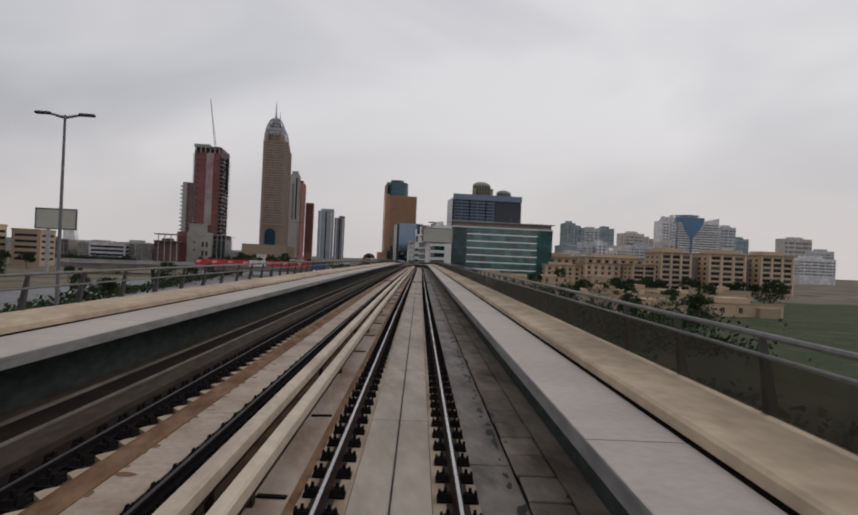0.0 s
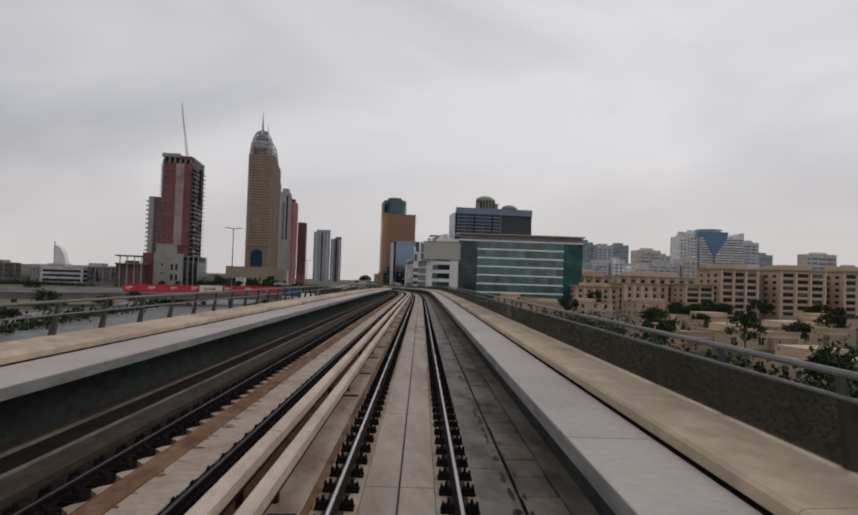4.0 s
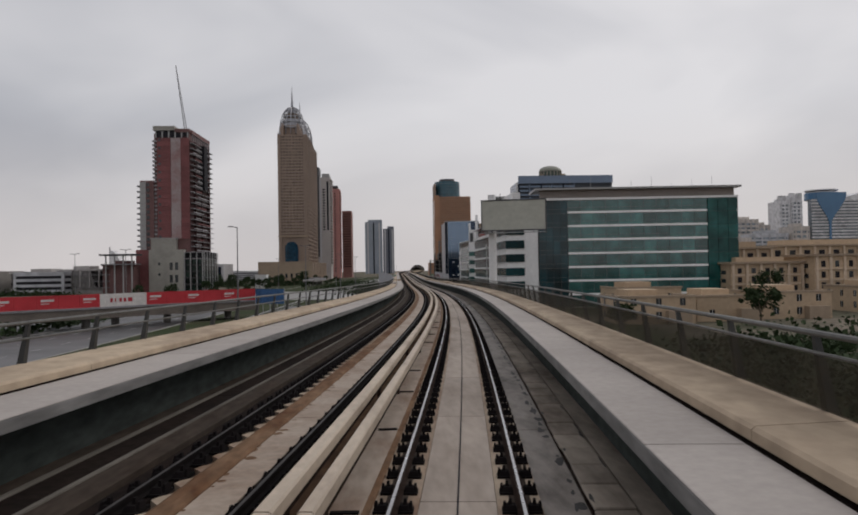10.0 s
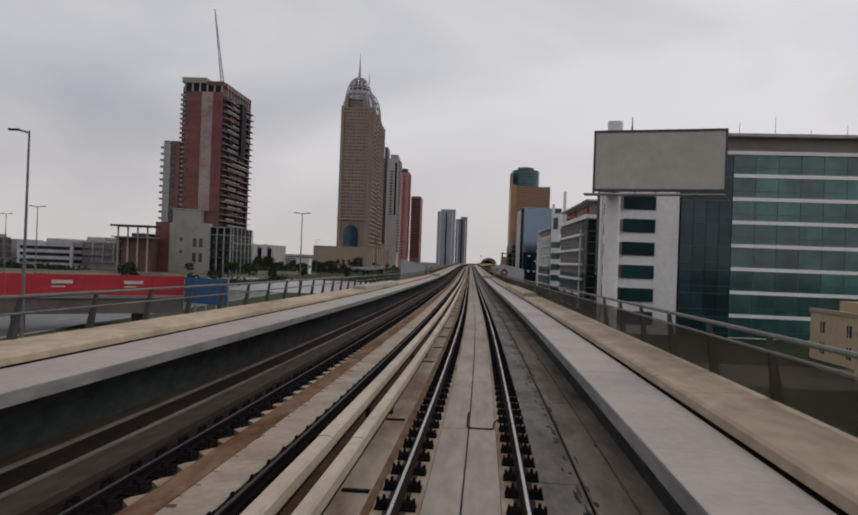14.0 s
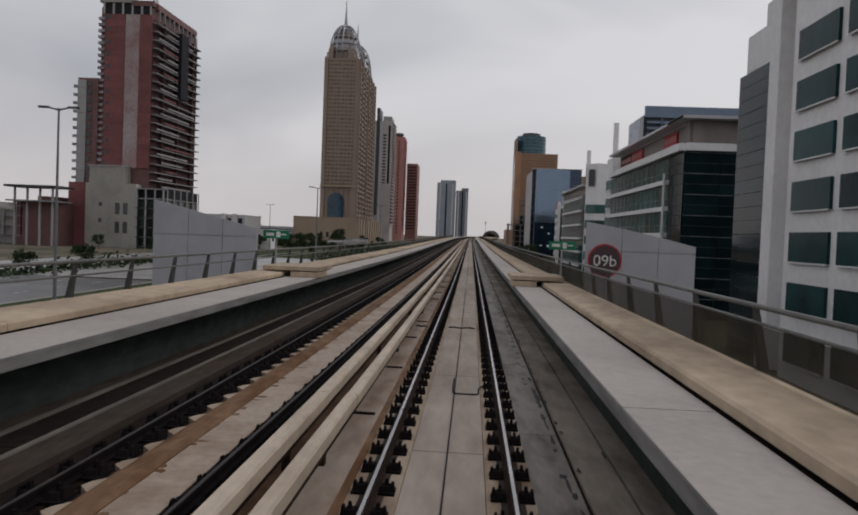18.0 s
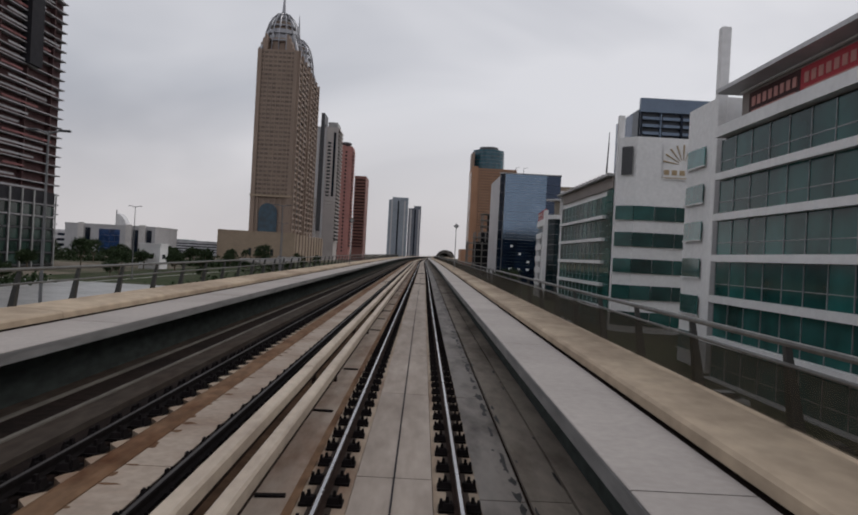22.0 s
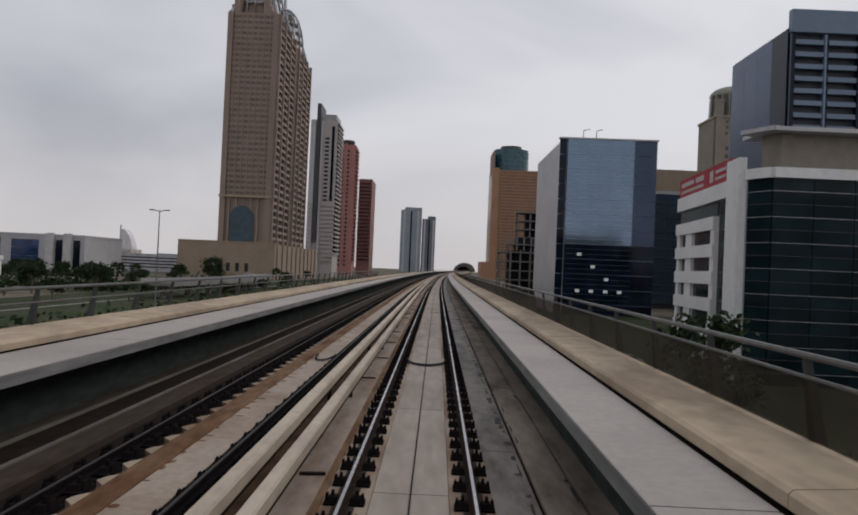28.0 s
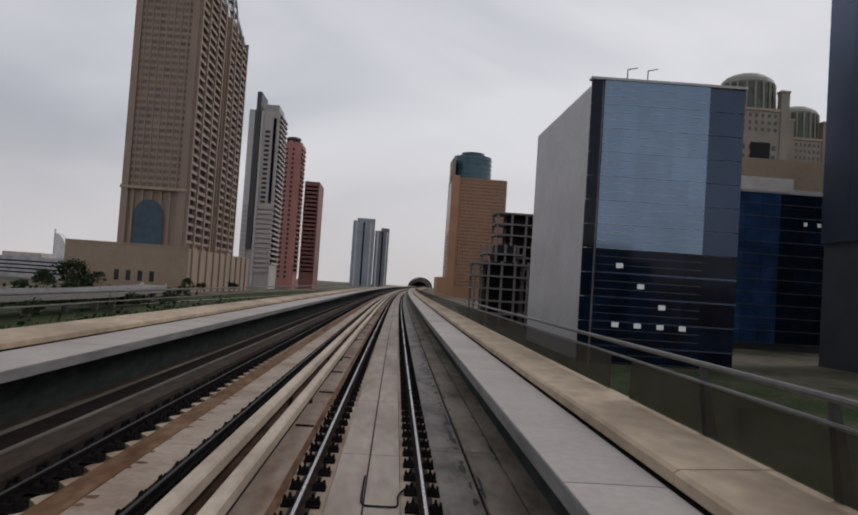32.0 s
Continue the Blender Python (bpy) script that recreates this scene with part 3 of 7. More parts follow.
viaduct = thing("viaduct", 0, 0, 0, "grey concrete railway viaduct with two slab tracks", "viaduct", kind="structure")
DECK_Z, WALK_Z, COPE_Z = -0.26, 0.95, 1.125
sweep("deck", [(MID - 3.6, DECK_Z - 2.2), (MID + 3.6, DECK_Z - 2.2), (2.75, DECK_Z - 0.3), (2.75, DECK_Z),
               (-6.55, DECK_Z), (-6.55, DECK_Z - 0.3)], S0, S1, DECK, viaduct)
for side in (1, -1):
    EDGE, GROOVE, OUT, FOOT = (1.83, 2.83, 3.74, 2.44) if side > 0 else (5.47, 6.70, 7.65, 6.21)

    def flip(section):
        return [(side * a, b) for a, b in (section if side > 0 else section[::-1])]

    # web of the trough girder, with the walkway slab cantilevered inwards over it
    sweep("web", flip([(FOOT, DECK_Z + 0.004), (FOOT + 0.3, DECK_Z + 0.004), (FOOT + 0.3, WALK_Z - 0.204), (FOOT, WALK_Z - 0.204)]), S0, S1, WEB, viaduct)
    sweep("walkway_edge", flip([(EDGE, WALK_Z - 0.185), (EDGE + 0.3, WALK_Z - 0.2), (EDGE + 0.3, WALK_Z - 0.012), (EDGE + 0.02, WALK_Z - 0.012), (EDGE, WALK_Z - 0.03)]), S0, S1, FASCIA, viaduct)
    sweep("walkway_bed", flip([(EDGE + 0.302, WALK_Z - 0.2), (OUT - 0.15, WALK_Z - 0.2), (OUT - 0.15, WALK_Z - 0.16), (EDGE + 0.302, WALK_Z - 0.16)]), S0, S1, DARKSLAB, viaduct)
    sweep("outer_wall", flip([(OUT - 0.14, DECK_Z - 0.5), (OUT + 0.06, DECK_Z - 0.5), (OUT + 0.06, WALK_Z + 0.02), (OUT - 0.14, WALK_Z + 0.02)]), S0, S1, COPING, viaduct)
    # near-black fill paints the shadow line along the foot of the coping
    sweep("dark_gap_fill", flip([(GROOVE - 0.043, WALK_Z - 0.155), (GROOVE + 0.128, WALK_Z - 0.155), (GROOVE + 0.128, WALK_Z + 0.019), (GROOVE + 0.08, WALK_Z + 0.019),
                                (GROOVE + 0.07, WALK_Z - 0.03), (GROOVE - 0.043, WALK_Z - 0.03)]), S0, S1, RUST_SHADE, viaduct)
    # walkway slabs and coping blocks, laid piece by piece
    s = -20.0
    while s < 1570:
        near = s < 800
        ln = 9.0 if near else 60.0
        sweep("walkway_slab", flip([(EDGE + 0.004, WALK_Z - 0.011), (EDGE + 0.31, WALK_Z - 0.011), (EDGE + 0.31, WALK_Z - 0.15), (GROOVE - 0.045, WALK_Z - 0.15), (GROOVE - 0.045, WALK_Z), (EDGE + 0.02, WALK_Z), (EDGE + 0.004, WALK_Z - 0.006)]),
              s, s + ln - 0.03, CONCRETE, viaduct, 3.0 if near else 10.0)
        s += ln
    s = -20.0
    while s < 1570:
        near = s < 800
        ln = 6.0 if near else 60.0
        wob = random.uniform(-0.004, 0.004)
        sweep("coping_block", flip([(GROOVE + 0.012, WALK_Z + 0.022), (GROOVE + 0.13, WALK_Z + 0.022), (GROOVE + 0.13, WALK_Z - 0.155), (OUT - 0.15, WALK_Z - 0.155), (OUT - 0.15, WALK_Z + 0.024), (OUT + 0.09, WALK_Z + 0.024), (OUT + 0.09, COPE_Z + wob),
                                    (OUT + 0.05, COPE_Z + 0.035 + wob), (GROOVE + 0.05, COPE_Z - 0.01 + wob), (GROOVE + 0.012, COPE_Z - 0.045 + wob)]),
              s, s + ln - 0.012, COPING, viaduct, 2.3 if near else 10.0)
        s += ln
# piers
for k in range(-1, 50):
    s = 12 + k * 30.0
    c = along(s, MID)
    bm = bmesh.new()
    tube(bm, (0, 0, GROUND_Z - c.z), (0, 0, -3.6), 1.1, 1.1, 16)
    tube(bm, (0, 0, -3.6), (0, 0, -2.16), 1.1, 2.9, 16)
    part("pier", bm, FASCIA, viaduct, at=Matrix.Translation(c), smooth=False)


def track(lat, name, own):
    t = tagged(new(name), ("running" if own else "second") + " railway track on concrete plinths with black rail fasteners", "railway track", kind="structure")
    PZ = -0.16
    for sign in (-1, 1):
        c = lat + sign * 0.7525
        if own:
            sweep("plinth", bar(c - 0.36 if sign < 0 else c - 0.285, c + 0.285 if sign < 0 else c + 0.25, DECK_Z + 0.002, PZ), S0, S1, PLINTH, t)
        else:
            sweep("plinth", bar(c - 0.34, c + (0.12 if sign < 0 else 0.34), DECK_Z + 0.002, PZ), S0, S1, RUST_SHADE, t)
        rail = sweep("rail", [(c - 0.065, PZ + 0.03), (c + 0.065, PZ + 0.03), (c + 0.065, PZ + 0.045), (c + 0.012, PZ + 0.06), (c + 0.012, -0.045), (c + 0.036, -0.04),
                              (c + 0.036, -0.006), (c - 0.036, -0.006), (c - 0.036, -0.04), (c - 0.012, -0.045), (c - 0.012, PZ + 0.06), (c - 0.065, PZ + 0.045)], S0, S1, RAILSIDE if own else BLACK, t)
        sweep("rail_head", bar(c - 0.019, c + 0.019, -0.005, 0.0), S0, S1, RAILTOP if own else RAILDULL, rail)
        # dark strip puts the rail's shadow, with rust, onto the plinth
        if own:
            sweep("seat_strip", bar(c - 0.13, c + 0.13, PZ + 0.001, PZ + 0.006), S0, S1, SEAT, rail)
        # fasteners: base plate, two clips and two bolts
        fv, ff = [], []

        def cube(x0, x1, y0, y1, z0, z1, tip=1.0):
            k = len(fv)
            mx, my = (x0 + x1) / 2, (y0 + y1) / 2
            for z, q in ((z0, 1.0), (z1, tip)):
                fv.extend([(mx + (x - mx) * q, my + (y - my) * q, z) for x, y in ((x0, y0), (x1, y0), (x1, y1), (x0, y1))])
            ff.extend([(k + 3, k + 2, k + 1, k), (k + 4, k + 5, k + 6, k + 7), (k, k + 1, k + 5, k + 4), (k + 1, k + 2, k + 6, k + 5), (k + 2, k + 3, k + 7, k + 6), (k + 3, k, k + 4, k + 7)])

        cube(-0.235, 0.235, -0.11, 0.11, 0.0, 0.03)
        for sg in (-1, 1):
            cube(sg * 0.13 - 0.07, sg * 0.13 + 0.07, -0.085, 0.085, 0.03, 0.09, 0.7)
            cube(sg * 0.14 - 0.022, sg * 0.14 + 0.022, -0.024, 0.024, 0.09, 0.155, 0.7)
            cube(sg * 0.205 - 0.024, sg * 0.205 + 0.024, -0.06, 0.06, 0.03, 0.12, 0.55)
        shared = mesh_of("fastener", fv, ff, BLACK)
        rest = []
        for i in range(1280):
            s = 0.26 - 27 * 0.745 + i * 0.745
            if own and 3 <= s < 226:
                under(new("fastener", shared), rail, frame_at(s, c, PZ))
            elif s < 900:
                rest.append(frame_at(s, c, PZ) @ Matrix.Diagonal((1, 1, 1, 1) if own else (1.1, 1.75, 1.1, 1) if sign < 0 else (0.9, 1.0, 0.62, 1)))
        verts = [tuple(m @ Vector(v)) for m in rest for v in fv]
        faces = [tuple(i + j * len(fv) for i in f) for j in range(len(rest)) for f in ff]
        tagged(under(new("fasteners", mesh_of("fasteners", verts, faces, BLACK)), rail, Matrix()), kind="stuff")
    # slab between the rails, in lengths
    s = -20.0
    while s < 1570:
        ln = (5.4 if own else 16.2) if s < 780 else 60.0
        if own:
            sweep("centre_slab", bar(-0.46, 0.46, DECK_Z + 0.003, PZ + 0.012), s, s + ln - 0.025, SLAB, t, 2.7 if s < 800 else 10)
        else:
            sweep("centre_slab", bar(lat - 0.04, lat + 0.53, DECK_Z + 0.003, PZ + 0.012), s, s + ln - 0.025, STREAKED, t, 2.7 if s < 800 else 10)
        s += ln
    if own:
        sweep("cable", bar(-0.009, 0.009, PZ + 0.013, PZ + 0.026), S0, 900, CABLE, t)
    return t


run_track = track(0.0, "track", True)
far_track = track(OTHER, "track", False)

# strips between the tracks, stained by rust
sweep("rust_ledge", bar(-1.118, -1.02, DECK_Z + 0.004, -0.146), S0, S1, RUST, run_track)
sweep("stained_slab", bar(-1.60, -1.12, DECK_Z + 0.003, -0.15), S0, S1, RUSTSLAB, run_track)
rust = sweep("rust_strip", [(-3.655, DECK_Z + 0.003), (-3.295, DECK_Z + 0.003), (-3.295, -0.138), (-3.36, -0.112), (-3.58, -0.104), (-3.655, -0.128)], S0, 900, RUST, far_track, 0.4)
for v in rust.data.vertices:
    v.co.x += 0.022 * noise.noise((v.co.y * 1.9, v.index % 6, 3.0))
    v.co.z += 0.008 * noise.noise((v.co.y * 2.7, v.index % 6, 7.0))
sweep("rust_strip", [(-3.655, DECK_Z + 0.003), (-3.295, DECK_Z + 0.003), (-3.295, -0.138), (-3.36, -0.112), (-3.58, -0.104), (-3.655, -0.128)], 900, S1, RUST, far_track, 10)
# concrete seats of the second track's outer rail, stained brown
tv, tf = [], []
for i in range(1220):
    m = frame_at(0.26 - 14 * 0.745 + (i + 0.5) * 0.745, -3.66, DECK_Z + 0.004)
    k = len(tv)
    tv += [tuple(m @ Vector((x, y, z))) for z in (0, 0.135) for x, y in ((-0.14, -0.05), (0.02, -0.24), (0.02, 0.24), (-0.10, 0.09))]
    tf += [(k + 4, k + 5, k + 6, k + 7), (k, k + 1, k + 5, k + 4), (k + 1, k + 2, k + 6, k + 5), (k + 2, k + 3, k + 7, k + 6), (k + 3, k, k + 4, k + 7)]
tagged(under(new("rail_seats", mesh_of("rail_seats", tv, tf, PLINTH)), far_track, Matrix()), kind="stuff")
sweep("gully", bar(-2.155, -1.605, DECK_Z + 0.004, DECK_Z + 0.03), S0, S1, GULLY, run_track)
sweep("gully", bar(-4.62, -4.35, DECK_Z + 0.004, DECK_Z + 0.03), S0, S1, RUST_SHADE, far_track)


def power_rail(c, wide, own):
    r = tagged(new("power_rail"), "pale covered conductor rail on dark brackets beside the track", "power rail", kind="structure", group="conductor rails")
    w = wide / 2
    s = -20.0
    while s < 1570:
        ln = 12.0 if s < 780 else 60.0
        lift, shift = (random.uniform(-0.005, 0.005) for _ in range(2))
        sweep("cover", [(c + shift + a, b + lift) for a, b in ((-w, 0.13), (w, 0.13), (w, 0.27), (w - 0.025, 0.30), (-w + 0.025, 0.30), (-w, 0.27))],
              s, s + ln - 0.02, BEAM, r, 3.0 if s < 780 else 10.0)
        s += ln
    sweep("conductor", bar(c - 0.04, c + 0.04, 0.0, 0.125), S0, S1, RAILSIDE, r)
    bm_shared = box_mesh("bracket", 0.07, 0.14, 0.34, RAILSIDE)
    for i in range(90):
        under(new("bracket", bm_shared), r, frame_at(-10 + 9.0 * i, c - 0.02, DECK_Z + 0.034))
    return r


power_rail(-1.465, 0.18, True)
power_rail(-1.905, 0.205, False)

# slab strips on either outer side, the cable trough between them
sweep("edge_strip", bar(2.105, 2.436, DECK_Z + 0.004, DECK_Z + 0.11), S0, S1, TROUGH, viaduct)
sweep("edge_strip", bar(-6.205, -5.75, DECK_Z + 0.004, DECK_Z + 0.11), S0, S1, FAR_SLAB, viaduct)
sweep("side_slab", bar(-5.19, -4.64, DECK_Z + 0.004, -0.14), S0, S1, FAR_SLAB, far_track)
for sign, a0, a1 in ((1, 1.585, 2.07), (-1, -5.74, -5.20)):
    # pale strips added on the second track's side for light caught on edges
    for a in (a0 - 0.075, a1 + 0.015) if sign < 0 else ():
        sweep("lit_edge_strip", bar(a - 0.02, a + 0.055, DECK_Z + 0.112, DECK_Z + 0.145), S0, S1, LIT_EDGE, viaduct)
    tr = tagged(new("cable_trough"), "concrete cable trough with loose lids along the deck", "cable trough", kind="structure")
    sweep("trough", bar(a0 + 0.03, a1 - 0.03, DECK_Z + 0.004, DECK_Z + 0.06), S0, S1, DECK, tr)
    if sign > 0:
        lids = [box_mesh("lid", a1 - a0 + k * 0.006, 0.94, 0.05, TROUGH, 0.014) for k in range(3)]
        for i in range(260):
            m = frame_at(2 + i * 1.0, (a0 + a1) / 2 + random.uniform(-0.012, 0.012), DECK_Z + 0.061) @ pose(0, 0, 0, 0, 0, random.uniform(-0.5, 0.5))
            under(new("lid", random.choice(lids)), tr, m @ pose(0, 0, random.uniform(0.0, 0.018), random.uniform(-0.5, 0.5), random.uniform(-0.8, 0.8), random.uniform(-0.9, 0.9)))
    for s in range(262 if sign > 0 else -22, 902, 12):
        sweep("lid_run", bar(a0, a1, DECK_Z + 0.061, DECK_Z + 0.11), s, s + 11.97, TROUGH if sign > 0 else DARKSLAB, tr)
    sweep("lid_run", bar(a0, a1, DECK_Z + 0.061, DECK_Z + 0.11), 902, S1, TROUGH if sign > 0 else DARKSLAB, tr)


# ---- fences on the copings ----
def fence(side):
    f = tagged(new("fence"), "grey steel parapet fence with " + ("see-through mesh panels and tube rails" if side > 0 else "leaning posts and two tube rails"), "fence", kind="structure", group="parapet fences")
    c = 3.70 if side > 0 else -7.60
    top, mid_rail = (1.95, 1.75) if side > 0 else (1.88, 1.60)
    base = COPE_Z + 0.03
    for z, r in ((top, 0.034), (mid_rail, 0.022)):
        prof = [(c + r * math.cos(a * math.pi / 4), z + r * math.sin(a * math.pi / 4)) for a in range(8)]
        sweep("rail_tube", prof, S0, S1, FENCE_STEEL, f, 4.0)
    bm = bmesh.new()
    for z0, z1, w0, w1 in ((-0.35, 0.35, 0.10, 0.065), (0.35, top - base + 0.02, 0.065, 0.04)):
        tube(bm, (side * (0.12 - 0.12 * z0), 0.10 * z0, z0), (side * (0.12 - 0.12 * z1), 0.10 * z1, z1), w0, w1, 4)
    post = bpy.data.meshes.new("post")
    bm.to_mesh(post)
    bm.free()
    post.materials.append(POST)
    for i in range(300):
        under(new("post", post), f, frame_at(-10 + i * 2.5, c, base))
    if side > 0:
        panel = box_mesh("mesh_panel", 0.012, 9.98, mid_rail - base - 0.06, FENCE_SHEET)
        for i in range(75):
            under(new("mesh_panel", panel), f, frame_at(-5.0 + i * 10, c + 0.004, base + 0.03))
        sweep("far_panel", bar(c - 0.006, c + 0.006, base + 0.03, mid_rail - 0.03), 741, S1, FENCE_SHEET, f, 10)
    return f


fence(1)
fence(-1)


# ---- fittings on the viaduct ----
def loop_of(points, r, name, mat, parent, sides=6):
    """A bent cable through points of (s, lat, up)."""
    pts = [along(s, a, u) for s, a, u in points]
    bm = bmesh.new()
    bent(bm, pts, r, sides)
    return part(name, bm, mat, parent)


def arc(s0, s1, a0, a1, up, n=10, bow=1.0):
    """Half a ring on the slab from (s0, a0) to (s0, a1), bulging to s1."""
    return [(s0 + (s1 - s0) * math.sin(math.pi * i / n) ** bow, a0 + (a1 - a0) * (1 - math.cos(math.pi * i / n)) / 2, up) for i in range(n + 1)]


# black cable loops joining the rails
def bond_cable(s):
    return tagged(new("bond_cable"), "black bonding cable looped between the rails on the slab", "cable", group="bond cables")


def eased(points, n=4):
    """A smooth way through points (Catmull-Rom)."""
    p = [Vector(q) for q in points]
    p = [p[0]] + p + [p[-1]]
    out = []
    for a, b, c, d in zip(p[:-3], p[1:-2], p[2:-1], p[3:]):
        for k in range(n):
            w = k / n
            out.append(0.5 * (2 * b + (c - a) * w + (2 * a - 5 * b + 4 * c - d) * w * w + (3 * b - a - 3 * c + d) * w ** 3))
    return out + [p[-1]]


tangle = bond_cable(0)
for way in (((82.4, -0.55, -0.10), (81.4, -0.27, -0.12), (80.2, -0.13, -0.12), (79.2, -0.25, -0.12), (79.9, -0.42, -0.11), (80.3, -0.64, -0.10)),
            ((82.1, -0.56, -0.09), (81.2, -0.33, -0.10), (80.3, -0.22, -0.10), (79.4, -0.30, -0.09), (79.7, -0.46, -0.09), (80.1, -0.64, -0.09)),
            ((82.3, 0.58, -0.10), (81.6, 0.34, -0.12), (80.3, 0.17, -0.12), (79.2, 0.20, -0.12), (79.7, 0.36, -0.11), (80.0, 0.62, -0.10)),
            ((82.6, 0.80, -0.08), (81.6, 1.05, -0.12), (80.2, 1.27, -0.12), (78.9, 1.36, -0.13), (78.5, 1.24, -0.12), (79.3, 1.05, -0.11), (79.9, 0.80, -0.09)),
            ((82.2, 0.82, -0.07), (81.0, 1.06, -0.10), (79.8, 1.15, -0.10), (78.8, 1.16, -0.11), (79.2, 0.98, -0.10), (79.7, 0.82, -0.08))):
    loop_of(eased(way), 0.023, "cable_loop", CABLE, tangle)
loop_of(eased(((81.4, -0.06, -0.13), (80.2, -0.03, -0.13), (79.8, 0.12, -0.13), (79.9, 0.30, -0.13))), 0.014, "cable_loop", CABLE, tangle)
far_tangle = bond_cable(0)
for way in (((81.42, -3.58, -0.09), (80.45, -3.24, -0.09), (79.84, -3.15, -0.09), (79.16, -3.2, -0.09), (78.72, -3.25, -0.09), (79.13, -3.55, -0.09), (79.54, -3.79, -0.09)),
            ((79.32, -3.72, -0.09), (78.34, -3.3, -0.09), (78.15, -3.08, -0.09), (78.28, -3.01, -0.09), (78.79, -3.11, -0.09)),
            ((82.07, -2.78, -0.12), (81.45, -2.92, -0.12), (80.55, -3.03, -0.12), (79.63, -3.04, -0.12), (78.97, -2.93, -0.12), (78.95, -2.82, -0.12), (79.7, -2.73, -0.12), (81.21, -2.68, -0.12))):
    loop_of(eased(way), 0.02, "cable_loop", CABLE, far_tangle)
for s in (570.6, 601.8, 662.5):
    cl = bond_cable(s)
    for d in (0.0, 0.35):
        loop_of(arc(s, s - 1.1 - d, -0.56, 0.56, -0.12 + d * 0.05), 0.026, "cable_loop", CABLE, cl)
    loop_of(arc(s, s - 1.3, -3.2, -2.7, -0.10), 0.026, "cable_loop", CABLE, cl)
# thin earth cable turned off to the right rail
for s in (54.6, 131.9, 214.0, 331.0, 426.4, 479.5, 505.5, 582.9, 634.0, 685.7, 738.6):
    loop_of(eased(((s + 1.4, -0.03, -0.132), (s + 0.25, -0.03, -0.132), (s + 0.02, 0.02, -0.132), (s, 0.12, -0.132), (s, 0.36, -0.132), (s + 0.1, 0.43, -0.132), (s + 0.55, 0.445, -0.132), (s + 1.0, 0.6, -0.12))), 0.013, "cable_loop", CABLE, bond_cable(s))
for s in (436.1,):
    cr = tagged(new("cross_cable"), "flat black cable crossing under the rails", "cable", group="cross cables")
    for a0, a1, up in ((-1.4, -1.08, -0.13), (-0.38, 0.38, -0.13), (1.1, 1.6, -0.22)):
        n = 6
        loop_of([(s + 0.10 * math.sin(i * 1.7), a0 + (a1 - a0) * i / n, up) for i in range(n + 1)], 0.025, "cable_run", CABLE, cr, 5)
for s in (55.9, 169.2, 439.1):
    tagged(part("paint_mark", (lambda b: (cuboid(b, -0.14, 0.14, -0.13, 0.13, 0, 0.004), b)[1])(bmesh.new()), CREAM_MARK, at=frame_at(s, -0.19, -0.147)),
           "worn paint mark on the track slab", "paint mark", group="paint marks")

# rust run down from the rusty strip over the pale slab, and from our ledge
rng = random.Random(9)
dv, df = [], []
for i in range(1500):
    s = 1 + i * 0.55 + rng.uniform(-0.25, 0.25)
    n, k = 7, len(dv)
    ln, wd = rng.uniform(0.04, 0.26) * rng.random() + 0.04, rng.uniform(0.03, 0.13)
    m = frame_at(s, -3.30, -0.1455)
    for j in range(n):
        w = 2 * math.pi * j / n
        dv.append(tuple(m @ Vector((ln * (0.5 + 0.55 * math.cos(w)) * rng.uniform(0.8, 1.1), wd * math.sin(w) * rng.uniform(0.5, 1.2), 0))))
    df.append(tuple(range(k, k + n)))
tagged(under(new("rust_runs", mesh_of("rust_runs", dv, df, RUST)), far_track, Matrix()), kind="stuff")

# dark cover strips across the stained slab between the tracks
strip = box_mesh("cover_strip", 0.34, 0.10, 0.025, BLACK, 0.006)
for i in range(190):
    if i % 5 != 3:
        under(new("cover_strip", strip), run_track, frame_at(4 + i * 4.25 + random.uniform(-0.3, 0.3), -1.33 + random.uniform(-0.04, 0.04), -0.149) @ pose(0, 0, 0, 0, 0, random.uniform(-7, 7)))
# slab between our right rail and the trough, in lengths with open joints
s = -20.0
while s < 1500:
    ln = 6.0 if s < 780 else 60.0
    sweep("side_slab", bar(1.005, 1.535, DECK_Z + 0.003, -0.165), s, s + ln - 0.03, SIDESLAB, run_track, 3.0 if s < 780 else 10)
    s += ln


# dark grime along the side slab's joint and the lids' edges
rng = random.Random(5)
ov, of = [], []
for i in range(2300):
    on_lid = i % 3 == 2
    at = rng.choice((1.60, 2.04)) if on_lid else 1.46 + min(0.0, rng.gauss(0.02, 0.06))
    m = frame_at(2 + i * 0.34 + rng.uniform(-0.5, 0.5), at + rng.uniform(-0.02, 0.02), -0.128 if on_lid else -0.1635)
    n, k = 9, len(ov)
    a, b = rng.uniform(0.012, 0.05) * (0.6 if on_lid else 1.0), rng.uniform(0.06, 0.5) * rng.random() + 0.05
    for j in range(n):
        w = 2 * math.pi * j / n
        q = rng.uniform(0.45, 1.3)
        x = max(-0.25, min(0.02 if on_lid else 0.07, a * q * math.cos(w) * 1.5))
        ov.append(tuple(m @ Vector((x, b * q * math.sin(w), 0))))
    of.append(tuple(range(k, k + n)))
tagged(under(new("oil_stains", mesh_of("oil_stains", ov, of, OIL)), run_track, Matrix()), kind="stuff")


